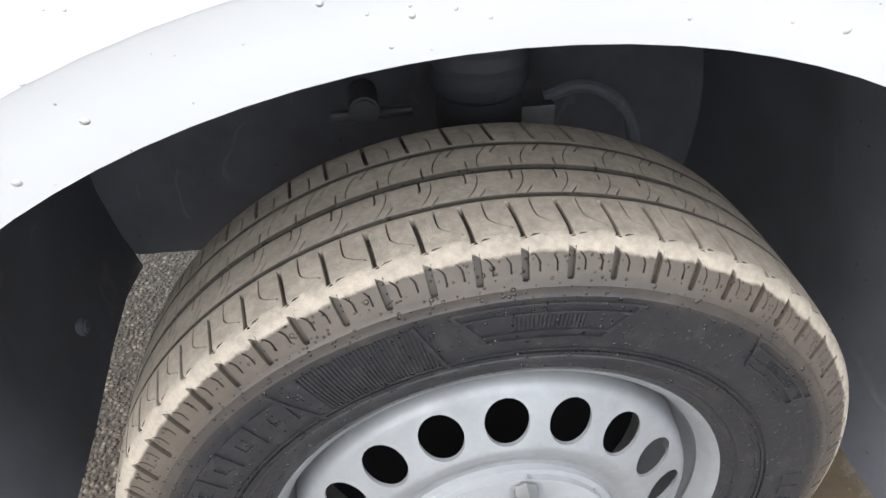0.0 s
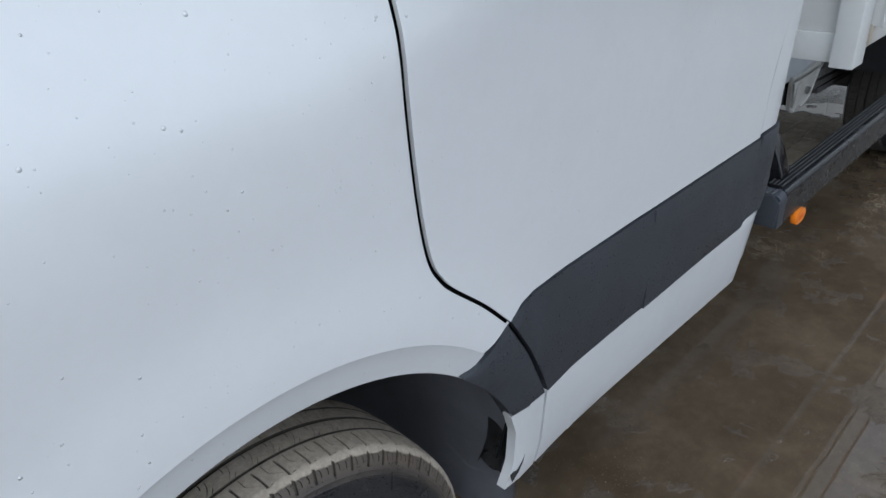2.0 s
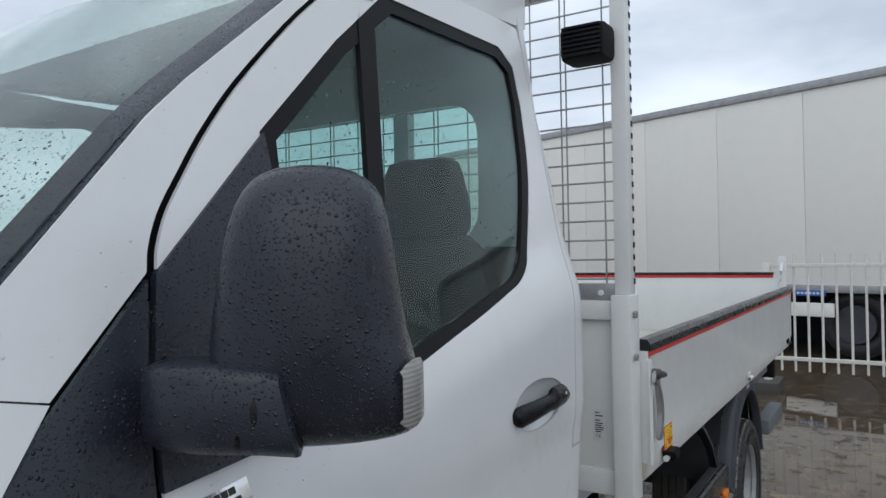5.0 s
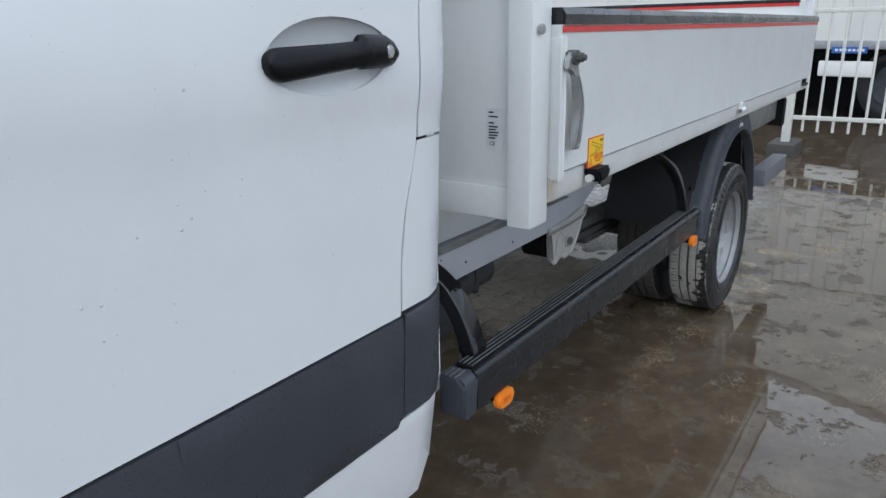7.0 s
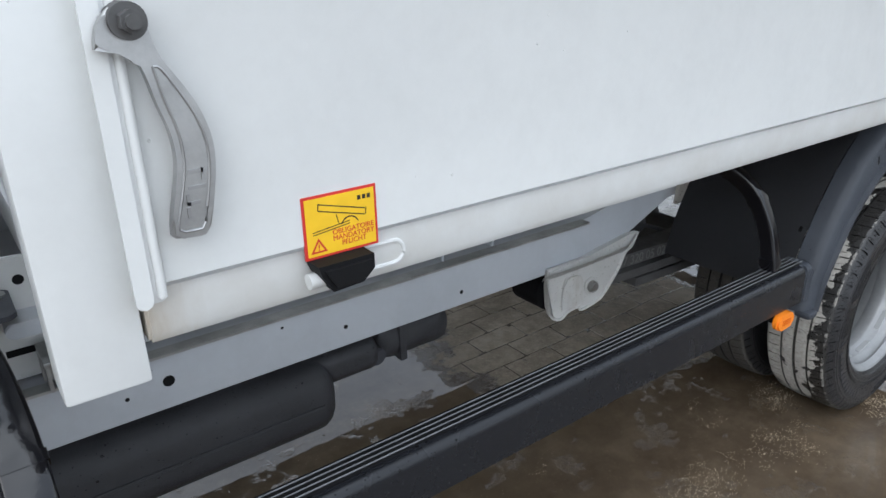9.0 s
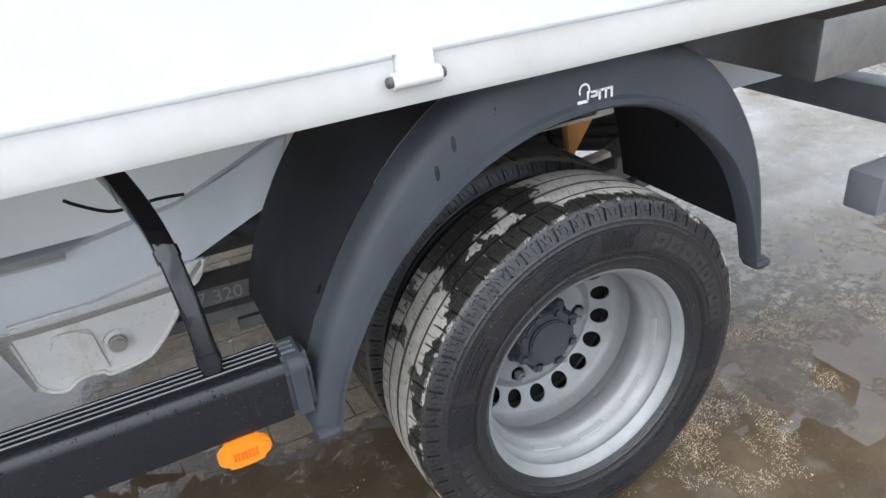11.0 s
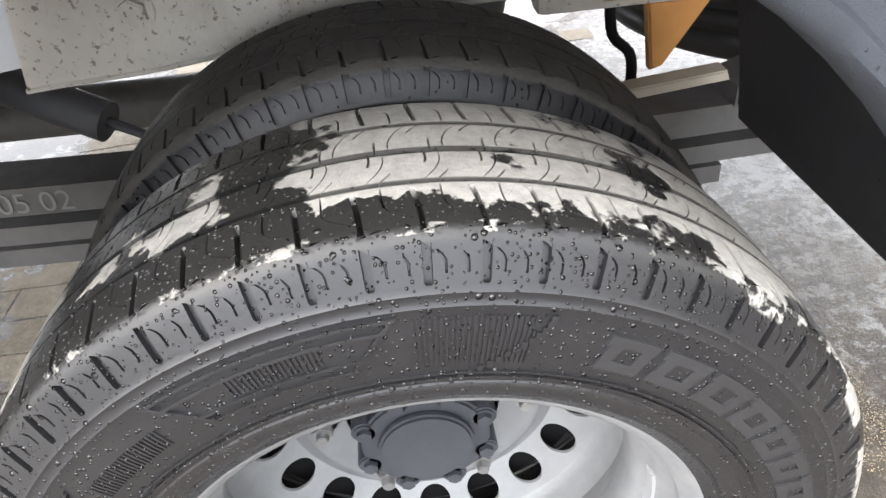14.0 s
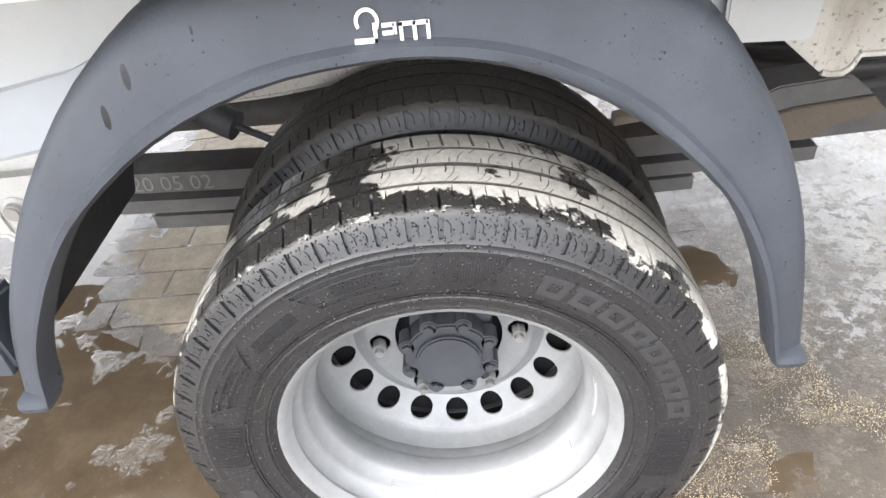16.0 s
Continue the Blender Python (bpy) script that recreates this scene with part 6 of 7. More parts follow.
part("propeller_shaft", cyl(bmesh.new(), (0.5, 1.0, 0.40), (3.6, 1.0, 0.36), 0.045, 20), DARKSTEEL, truck)
# front of the subframe behind the cab
plate = part("cross_beam", boxed(1.48, 1.52, 0.52, 1.48, 0.66, 0.80, 0.003), DIRTYWHITE, truck, "white perforated cross beam")
for k in range(7):
    part("beam_hole", cyl(bmesh.new(), (1.4795, 0.60 + k * 0.13, 0.74 + 0.02 * (k % 2)), (1.485, 0.60 + k * 0.13, 0.74 + 0.02 * (k % 2)), 0.012, 18), GAPBLACK, plate)
bm = boxed(1.635, 1.745, 0.415, 0.498, 0.703, 0.712, 0.002)
box(bm, 1.635, 1.745, 0.488, 0.498, 0.645, 0.708, 0.002)
for x in (1.640, 1.740):
    box(bm, x - 0.003, x + 0.003, 0.425, 0.492, 0.655, 0.706, 0.001)
part("spring_bracket", bm, STEEL, truck, "zinc angle bracket on the chassis rail")
bm = extrude_plan(rounded(1.60, 1.738, 0.742, 0.768, 0.012), "y", 0.462, 0.515, 0.002)
part("spring_lug", bm, CHASSIS, truck)
for x in (1.709,):
    bm = cyl(bmesh.new(), (x, 0.455, 0.655), (x, 0.455, 0.765), 0.006, 12)
    for k in range(4):
        cyl(bm, (x, 0.455, 0.7135 + k * 0.0085), (x, 0.455, 0.7185 + k * 0.0085), 0.0135, 20, bevel=0.001)
    cyl(bm, (x, 0.455, 0.748), (x, 0.455, 0.752), 0.017, 20)
    cyl(bm, (x, 0.455, 0.752), (x, 0.455, 0.765), 0.012, 6)
    cyl(bm, (x, 0.455, 0.690), (x, 0.455, 0.703), 0.012, 6)
    part("spring_bolt", bm, STEEL, truck, "zinc bolt with coil spring")
bm = cyl(bmesh.new(), (1.690, 0.462, 0.755), (1.690, 0.448, 0.755), 0.014, 20, bevel=0.002)
cyl(bm, (1.690, 0.449, 0.755), (1.690, 0.438, 0.755), 0.010, 6)
part("lug_bolt", bm, STEEL, truck)
plate = part("strut_plate", extrude_plan(rounded(1.46, 1.62, 0.40, 0.515, 0.012), "z", 0.800, 0.808, 0.002), HUBGREY, truck, "dark steel strut plate with zinc bolts")
for x, y in ((1.50, 0.43), (1.545, 0.475), (1.585, 0.43), (1.60, 0.49)):
    bm = cyl(bmesh.new(), (x, y, 0.808), (x, y, 0.811), 0.015, 20)
    cyl(bm, (x, y, 0.811), (x, y, 0.821), 0.010, 6)
    part("plate_screw", bm, STEEL, plate)

# ---------- side step with its struts ----------
SY = 0.022


def step_section(grow):
    """The step's section: sheer front, round nose, flat top."""
    g = grow
    nose = [(SY + 0.018 - (0.018 + g) * math.cos(radians(a)), 0.571 + (0.018 + g) * math.sin(radians(a))) for a in range(0, 91, 15)]
    return [(SY - g, 0.500 - g)] + nose + [(SY + 0.060 + g, 0.589 + g), (SY + 0.062 + g, 0.58), (SY + 0.062 + g, 0.500 - g)]


STEP_END = 3.150
step_bar = part("side_step", extrude_plan(step_section(0.0), "x", 1.50, STEP_END, 0.001), STEPBLACK, truck, "black side guard bar with ribbed step top", sharp=25)
for k in range(4):
    yy = SY + 0.0200 + k * 0.0105
    part("step_rib", extrude_plan([(yy, 0.588), (yy + 0.0004, 0.5950), (yy + 0.0012, 0.5962), (yy + 0.0020, 0.5950), (yy + 0.0024, 0.588)], "x", 1.51, STEP_END - 0.002), STEPRIB, step_bar, sharp=60)
# black strip that colours in the shade between the ribs
part("step_groove", boxed(1.508, STEP_END - 0.001, SY + 0.0190, SY + 0.0590, 0.588, 0.5942, 0.0006), GAPBLACK, step_bar)
for x0, x1 in ((1.445, 1.50), (STEP_END, STEP_END + 0.036)):
    cap = part("step_cap", extrude_plan(step_section(0.0015), "x", x0, x1, 0.007), FENDERGREY, step_bar, "wet grey plastic end cap", sharp=25)
    for k in range(3):
        yy = SY + 0.0225 + k * 0.0120
        part("cap_rib", boxed(x0 + 0.004, x1 - 0.012, yy, yy + 0.003, 0.589, 0.5945, 0.0008), STEPRIB, cap)
strut_pts = spline([(1.535, 0.52, 0.782), (1.552, 0.39, 0.792), (1.565, 0.27, 0.785), (1.573, 0.175, 0.748), (1.575, 0.115, 0.685), (1.574, 0.080, 0.60), (1.573, 0.066, 0.51)], 6)
rear_strut = spline([(2.945, 0.46, 0.845), (2.99, 0.32, 0.850), (3.020, 0.215, 0.830), (3.046, 0.135, 0.780), (3.058, 0.090, 0.705), (3.063, 0.066, 0.605), (3.063, 0.058, 0.51)], 6)
for pts, w in ((strut_pts, 0.027), (rear_strut, 0.014)):
    st = part("step_strut", swept(pts, w, 0.019), GLOSSBLACK, truck, "glossy black curved step strut", sharp=50)
    for q in (20, 29):
        part("strut_collar", swept(pts[q:q + 2], w + 0.0022, 0.0212), GLOSSBLACK, st)
for x, y in ((1.612, 0.014), (3.072, 0.010)):
    oval = [(x + 0.037 * math.copysign(abs(math.cos(t)) ** 0.75, math.cos(t)), 0.478 + 0.020 * math.copysign(abs(math.sin(t)) ** 0.85, math.sin(t))) for t in np.linspace(0, 2 * math.pi, 32, endpoint=False)]
    lamp = part("side_reflector", extrude_plan(oval, "y", y, y + 0.017, 0.004), ORANGE, truck, "orange oval side marker lamp")
    bm = bmesh.new()
    for i in range(7):
        for j in range(3):
            box(bm, x - 0.0165 + i * 0.0050, x - 0.0130 + i * 0.0050, y - 0.0008, y + 0.001, 0.4705 + j * 0.0050, 0.4740 + j * 0.0050)
    part("reflector_grid", bm, plain("deep_orange_lens", (0.62, 0.13, 0.006), 0.25), lamp, smooth=False)
    part("reflector_foot", boxed(x - 0.02, x + 0.02, y + 0.015, y + 0.04, 0.47, 0.505), GAPBLACK, truck)

# ---------- rear mudguard ----------
g_out = spline([(3.168, 0.462), (3.192, 0.55), (3.228, 0.633), (3.29, 0.735), (3.373, 0.830), (3.46, 0.892), (3.56, 0.922), (3.67, 0.930), (3.78, 0.918), (3.87, 0.885), (3.94, 0.835), (3.998, 0.752), (4.035, 0.67), (4.058, 0.58), (4.078, 0.455)], 3)
g_in = spline([(3.212, 0.462), (3.226, 0.52), (3.250, 0.575), (3.30, 0.655), (3.355, 0.715), (3.441, 0.778), (3.538, 0.819), (3.633, 0.834), (3.708, 0.832), (3.783, 0.811), (3.867, 0.762), (3.947, 0.683), (3.992, 0.605), (4.018, 0.53), (4.036, 0.455)], 3)
bm = bmesh.new()
rows = []
for (xo, zo), (xi, zi) in zip(g_out, g_in):
    def mix(t):
        return xo + (xi - xo) * t, zo + (zi - zo) * t
    row = []
    for t, y in ((0.0, 0.075), (0.03, 0.045), (0.12, 0.026), (0.30, 0.020), (0.60, 0.016), (0.82, 0.014), (0.86, 0.004), (0.95, 0.004), (1.0, 0.010), (1.0, 0.045)):
        x, z = mix(t)
        row.append(bm.verts.new((x, y, z)))
    rows.append(row)
for a, b in zip(rows, rows[1:]):
    for k in range(len(a) - 1):
        bm.faces.new((a[k], a[k + 1], b[k + 1], b[k]))
guard = part("mudguard", bm, FENDERGREY, truck, "dark grey plastic rear mudguard", sharp=50)
for x0, x1, z in ((3.166, 3.214, 0.462), (4.034, 4.080, 0.455)):
    bm = boxed(x0 + 0.004, x1 - 0.004, 0.003, 0.045, z - 0.014, z + 0.006, 0.010)
    part("mudguard_foot", bm, FENDERGREY, guard)
bm = bmesh.new()
rows = [[bm.verts.new((x, y, z)) for y in (0.077, 0.15, 0.25, 0.43)] for x, z in g_out if z > 0.468]
for a, b in zip(rows, rows[1:]):
    for k in range(3):
        bm.faces.new((a[k], a[k + 1], b[k + 1], b[k]))
bmesh.ops.solidify(bm, geom=bm.faces[:], thickness=0.004)
part("mudguard_shell", bm, SHELL, guard, "black plastic inner shell of the mudguard")
# maker's mark on the mudguard, as plain shapes
bm = bmesh.new()
for k in range(10):
    a, b = radians(-60 + 30 * k * 0.9), radians(-60 + 30 * (k + 1) * 0.9)
    bm.faces.new([bm.verts.new((3.632 + r * math.cos(t), 0.0125, 0.868 + r * math.sin(t))) for r, t in ((0.010, a), (0.014, a), (0.014, b), (0.010, b))])
for x0, x1, z0, z1 in ((3.616, 3.642, 0.846, 0.851), (3.638, 3.642, 0.846, 0.866), (3.648, 3.662, 0.861, 0.865), (3.648, 3.662, 0.853, 0.857), (3.660, 3.664, 0.853, 0.865), (3.667, 3.671, 0.846, 0.865), (3.667, 3.700, 0.861, 0.865), (3.682, 3.686, 0.846, 0.865), (3.697, 3.701, 0.846, 0.865)):
    box(bm, x0, x1, 0.0115, 0.0135, z0, z1)
for v in bm.verts:
    v.co.x, v.co.z = 3.660 + (v.co.x - 3.656) * 0.72, 0.862 + (v.co.z - 0.860) * 0.8
part("maker_mark", bm, LOGOWHITE, guard, smooth=False)

# ---------- tipper bed ----------
BX0, BX1, BY0, BY1 = 1.66, 5.05, -0.045, 2.045


def rail_paint():
    """Bed paint with a brown run of rust at the front end of the rail."""
    m, n, l, p = shader("white_rail_paint")
    vec = obj_coord(n, l)
    sep = n.new("ShaderNodeSeparateXYZ")
    l.new(vec, sep.inputs[0])
    run = maths(n, l, "ADD", sep.outputs["X"], maths(n, l, "MULTIPLY", noise_tex(n, l, obj_coord(n, l, (1.0, 1.0, 0.25)), 60.0, 6.0, 0.65), 0.05))
    stain = ramp(n, l, maths(n, l, "SUBTRACT", run, 1.0), [(0.730, 0.55), (0.745, 0.30), (0.785, 0.0)])
    film = ramp(n, l, noise_tex(n, l, vec, 7.0, 7.0, 0.65), [(0.35, (0.60, 0.595, 0.57)), (0.65, (0.68, 0.69, 0.68))])
    l.new(mixed(n, l, stain, film, (0.34, 0.245, 0.13)), p.inputs["Base Color"])
    p.inputs["Roughness"].default_value = 0.42
    bumped(n, l, p, noise_tex(n, l, vec, 90.0, 4.0), 0.0002)
    return m


drop = extrude_plan([(BY0, 0.984), (BY0, 1.245), (BY0 - 0.004, 1.26), (BY0 - 0.004, 1.285), (BY0 + 0.025, 1.285), (BY0 + 0.025, 0.984)], "x", 1.7075, 5.02, 0.003)
side_board = part("drop_side", drop, BEDWHITE, truck, "white aluminium drop side")
part("side_edge", boxed(1.7065, 1.722, BY0 - 0.008, BY0 + 0.02, 0.968, 1.262, 0.004), BEDWHITE, side_board)
part("edge_fold", extrude_plan(rounded(1.6945, 1.7105, 0.966, 1.262, 0.0075), "y", BY0 - 0.0125, BY0 - 0.009, 0.001), BEDWHITE, side_board)
part("fold_roll", cyl(bmesh.new(), (1.7195, BY0 - 0.008, 0.972), (1.7195, BY0 - 0.008, 1.262), 0.0045, 14, bevel=0.002), BEDWHITE, side_board)
part("top_rubber", extrude_plan([(BY0 - 0.010, 1.285), (BY0 - 0.010, 1.305), (BY0, 1.318), (BY0 + 0.028, 1.318), (BY0 + 0.034, 1.305), (BY0 + 0.034, 1.285)], "x", 1.71, 5.02, 0.004), STEPBLACK, side_board, "black rubber edge strip")
part("red_stripe", boxed(1.712, 5.015, BY0 - 0.0065, BY0 - 0.003, 1.270, 1.283, 0.0), RED, side_board, "red reflective stripe")
part("lower_rail", extrude_plan([(-0.028, 0.918), (-0.035, 0.93), (-0.035, 0.976), (0.05, 0.976), (0.05, 0.918)], "x", 1.705, 5.05, 0.003), rail_paint(), truck, "white lower bed rail with a rust run")
part("bed_floor", boxed(1.70, 5.05, 0.0, 2.0, 0.93, 0.985, 0.003), plain("worn_white_floor", (0.50, 0.48, 0.42), 0.6, 0.0, 0.0006), truck, "worn dusty white bed floor")
far_side = part("drop_side", boxed(1.70, 5.02, BY1 - 0.025, BY1, 0.975, 1.29, 0.004), BEDWHITE, truck, "white aluminium drop side")
part("top_rubber", boxed(1.71, 5.02, BY1 - 0.032, BY1 + 0.006, 1.29, 1.318, 0.006), STEPBLACK, far_side)
part("red_stripe", boxed(1.71, 5.01, BY1 - 0.029, BY1 - 0.025, 1.272, 1.288, 0.0), RED, far_side)
tail = part("tail_board", boxed(5.03, 5.06, 0.02, 1.98, 0.95, 1.395, 0.004), BEDWHITE, truck, "white tail board with striped top edge")
part("top_rubber", boxed(5.022, 5.068, 0.06, 1.90, 1.395, 1.415, 0.006), STEPBLACK, tail)
part("red_stripe", boxed(5.0255, 5.0295, 0.06, 1.90, 1.377, 1.395, 0.0), RED, tail)
part("head_board", boxed(1.655, 1.685, 0.03, 1.97, 0.955, 1.375, 0.003), BEDWHITE, truck, "white steel head board")
part("head_board_foot", boxed(1.645, 1.70, 0.01, 1.99, 0.885, 0.955, 0.003), BEDWHITE, truck)
part("head_board_rail", boxed(1.635, 1.69, 0.0, 2.0, 1.375, 1.43, 0.008), BEDWHITE, truck)
rail_plate = part("perforated_rail", boxed(1.645, 1.68, 0.02, 1.98, 1.43, 1.478, 0.003), CASTALU, truck)
for k in range(18):
    part("rail_rivet", cyl(bmesh.new(), (1.6455, 0.06 + k * 0.107, 1.452), (1.640, 0.06 + k * 0.107, 1.452), 0.008, 14), LOGOWHITE, rail_plate)


def corner_post(y, s):
    a, b = sorted((y, y + s * 0.055))
    bm = bmesh.new()
    box(bm, 1.622, 1.7015, a, b, 0.878, 1.447, 0.004)
    post = part("corner_post", bm, BEDWHITE, truck, "white steel corner post")
    part("upper_post", boxed(1.640, 1.690, min(a, b) + 0.006, max(a, b) - 0.006, 1.447, 2.32, 0.004), BEDWHITE, post)
    for k in range(24):
        z = 1.475 + k * 0.034
        part("post_slot", boxed(1.676, 1.692, a + 0.0055 if s > 0 else b - 0.0075, a + 0.0075 if s > 0 else b - 0.0055, z, z + 0.016, 0.0), GAPBLACK, post, smooth=False)
    for z in (1.394, 1.277):
        bm = cyl(bmesh.new(), (1.645, y - s * 0.002, z), (1.645, y - s * 0.012, z), 0.010, 6, bevel=0.001)
        part("post_bolt", bm, STEEL, post)
    return post


corner_post(-0.030, 1)
corner_post(2.030, -1)
# wire mesh above the head board
bm = bmesh.new()
for k in range(16):
    z = 1.49 + k * 0.055
    cyl(bm, (1.662, 0.02, z), (1.662, 1.98, z), 0.0028, 6)
for k in range(18):
    y = 0.05 + k * 0.112
    for q in ((0.0, 0.016) if k % 2 else (0.0,)):
        cyl(bm, (1.666, y + q, 1.478), (1.666, y + q, 2.34), 0.0026, 6)
part("wire_mesh", bm, STEEL, truck, "galvanised wire mesh cab guard")
part("mesh_post", boxed(1.65, 1.69, 0.72, 0.78, 1.478, 2.34, 0.004), CASTALU, truck)
part("mesh_rail", boxed(1.64, 1.70, 0.0, 2.0, 2.33, 2.38, 0.006), BEDWHITE, truck)
lamp = part("work_lamp", boxed(1.555, 1.665, 0.005, 0.135, 2.095, 2.195, 0.02), GAPBLACK, truck, "black ribbed work lamp on the cab guard")
for k in range(7):
    part("lamp_rib", boxed(1.549, 1.558, 0.015, 0.125, 2.105 + k * 0.0125, 2.111 + k * 0.0125, 0.001), HANDLEBLACK, lamp)
for y in (-0.02, 1.97):
    p = part("rear_post", boxed(5.02, 5.075, y, y + 0.05, 0.93, 1.52, 0.004), BEDWHITE, truck, "white rear corner post")
    bm = tube([(5.02, y + 0.025, 1.47), (4.93, y + 0.02, 1.42), (4.92, y + 0.02, 1.36)], 0.010)
    part("post_catch", bm, BEDWHITE, p)
# latch lever
lever = spline([(1.699, 1.200), (1.703, 1.216), (1.712, 1.229), (1.726, 1.236), (1.738, 1.230), (1.742, 1.210), (1.748, 1.190), (1.762, 1.168), (1.774, 1.144), (1.781, 1.116), (1.779, 1.085), (1.769, 1.038)], 3) + spline([(1.764, 1.031), (1.748, 1.032), (1.733, 1.036), (1.740, 1.068), (1.747, 1.100), (1.746, 1.127), (1.739, 1.153), (1.733, 1.179), (1.726, 1.193), (1.712, 1.197)], 3)
lv = part("latch_lever", extrude_plan(lever, "y", -0.072, -0.060, 0.003), LEVERSTEEL, truck, "cast aluminium latch lever on the drop side")
inset_l = spline([(1.740, 1.184), (1.746, 1.182), (1.757, 1.164), (1.768, 1.142), (1.775, 1.116), (1.773, 1.085), (1.764, 1.044)], 3) + spline([(1.760, 1.038), (1.740, 1.041), (1.746, 1.068), (1.753, 1.100), (1.752, 1.128), (1.745, 1.156)], 3)
rim = [(x, -0.0725, z) for x, z in inset_l]
part("lever_rim", tube(rim + rim[:1], 0.0013, 6), CASTALU, lv)
bm = bmesh.new()
for z0, z1, x0, x1 in ((1.090, 1.094, 1.755, 1.768), (1.083, 1.094, 1.766, 1.769), (1.076, 1.079, 1.753, 1.768), (1.062, 1.072, 1.750, 1.753), (1.062, 1.065, 1.750, 1.762), (1.050, 1.060, 1.749, 1.752)):
    box(bm, x0, x1, -0.0735, -0.0718, z0, z1)
part("lever_marks", bm, CASTALU, lv, smooth=False)
bm = cyl(bmesh.new(), (1.726, -0.040, 1.221), (1.726, -0.078, 1.221), 0.015, 24)
cyl(bm, (1.726, -0.078, 1.221), (1.726, -0.090, 1.221), 0.0095, 6)
cyl(bm, (1.726, -0.090, 1.221), (1.726, -0.096, 1.221), 0.006, 14)
part("lever_bolt", bm, DARKSTEEL, lv)
# hinges of the drop side
bm = extrude_plan([(1.872, 0.967), (1.94, 0.967), (1.940, 0.950), (1.925, 0.937), (1.888, 0.935), (1.876, 0.955)], "y", -0.075, -0.035, 0.005)
h = part("rubber_stop", bm, GAPBLACK, truck, "black rubber stop block")
part("stop_pin", cyl(bmesh.new(), (1.868, -0.05, 0.945), (1.90, -0.05, 0.945), 0.009, 14), BEDWHITE, h)
pill = rounded(1.905, 2.000, 0.932, 0.960, 0.0139, 8)
part("rail_slot", tube([(x, -0.0352, z) for x, z in pill + pill[:1]], 0.0028, 8), BEDWHITE, truck)
part("rail_slot_bolt", cyl(bmesh.new(), (1.935, -0.034, 0.941), (1.935, -0.046, 0.941), 0.0085, 14, bevel=0.002), STEEL, truck)
for x in (3.36, 4.85):
    bm = boxed(x - 0.02, x + 0.025, -0.050, -0.03, 0.955, 0.985, 0.004)
    cyl(bm, (x - 0.03, -0.05, 0.955), (x + 0.03, -0.05, 0.955), 0.010, 14)
    hinge = part("side_hinge", bm, BEDWHITE if x < 4 else GAPBLACK, truck)
    part("hinge_pin", cyl(bmesh.new(), (x - 0.037, -0.05, 0.955), (x + 0.037, -0.05, 0.955), 0.0065, 12, bevel=0.0015), DARKSTEEL, hinge)
# warning sticker
SY0 = BY0 - 0.0012
st = part("warning_sticker", boxed(1.870, 1.960, SY0, BY0 + 0.002, 0.967, 1.037, 0.0), RED, truck, "yellow warning sticker with red border and black writing")
part("sticker_field", boxed(1.873, 1.957, SY0 - 0.0006, SY0, 0.970, 1.034, 0.0), YELLOW, st)
FY = SY0 - 0.0009
for k, word in enumerate(("OBLIGATOIRE", "MANDATORY", "PFLICHT")):
    writing("sticker_text", word, 0.0082, Matrix.Translation((1.929, FY, 0.9925 - 0.0070 * k)) @ FACING, RED, st, 0.0002)
bm = bmesh.new()
for a, b, w in (((1.888, 1.020), (1.944, 1.005), 0.0012), ((1.889, 1.027), (1.945, 1.012), 0.0012), ((1.888, 1.020), (1.889, 1.028), 0.0012), ((1.945, 1.005), (1.946, 1.013), 0.0012), ((1.880, 0.997), (1.925, 1.002), 0.0010), ((1.880, 0.994), (1.925, 0.999), 0.0010), ((1.912, 1.000), (1.909, 1.012), 0.0010)):
    d = Vector((b[0] - a[0], 0, b[1] - a[1])).normalized()
    n_ = Vector((-d.z, 0, d.x)) * w / 2
    p, q = Vector((a[0], FY, a[1])), Vector((b[0], FY, b[1]))
    bm.faces.new([bm.verts.new(v) for v in (p + n_, q + n_, q - n_, p - n_)])
for k in range(8):
    a, b = radians(20 + k * 17.5), radians(20 + (k + 1) * 17.5)
    bm.faces.new([bm.verts.new((1.925 + r * math.cos(t), FY, 0.996 + r * math.sin(t))) for r, t in ((0.010, a), (0.0115, a), (0.0115, b), (0.010, b))])
for k in range(3):
    box(bm, 1.936 + 0.006 * k, 1.940 + 0.006 * k, FY - 0.0001, FY + 0.0001, 1.023, 1.028)
part("sticker_drawing", bm, INK, st, smooth=False)
bm = bmesh.new()
tri = [(1.876, 0.9735), (1.896, 0.9735), (1.886, 0.990)]
tri_i = [(1.8795, 0.9755), (1.8925, 0.9755), (1.886, 0.9862)]
for k in range(3):
    bm.faces.new([bm.verts.new((x, FY, z)) for x, z in (tri[k], tri[(k + 1) % 3], tri_i[(k + 1) % 3], tri_i[k])])
box(bm, 1.8854, 1.8866, FY - 0.0001, FY + 0.0001, 0.9785, 0.9835)
box(bm, 1.8854, 1.8866, FY - 0.0001, FY + 0.0001, 0.9763, 0.9775)
part("sticker_triangle", bm, RED, st, smooth=False)
# type plate on the head board
tp = part("type_plate", boxed(1.6535, 1.6555, 0.053, 0.094, 1.033, 1.121, 0.0), PAPER, truck, "light grey type plate with small print")
bm = bmesh.new()
for z, w in ((1.112, 0.012), (1.103, 0.022), (1.090, 0.013), (1.082, 0.022), (1.076, 0.018), (1.070, 0.024), (1.064, 0.022), (1.058, 0.016)):
    box(bm, 1.6530, 1.6536, 0.088 - w, 0.088, z - 0.0016, z + 0.0016)
part("small_print", bm, INK, tp, smooth=False)
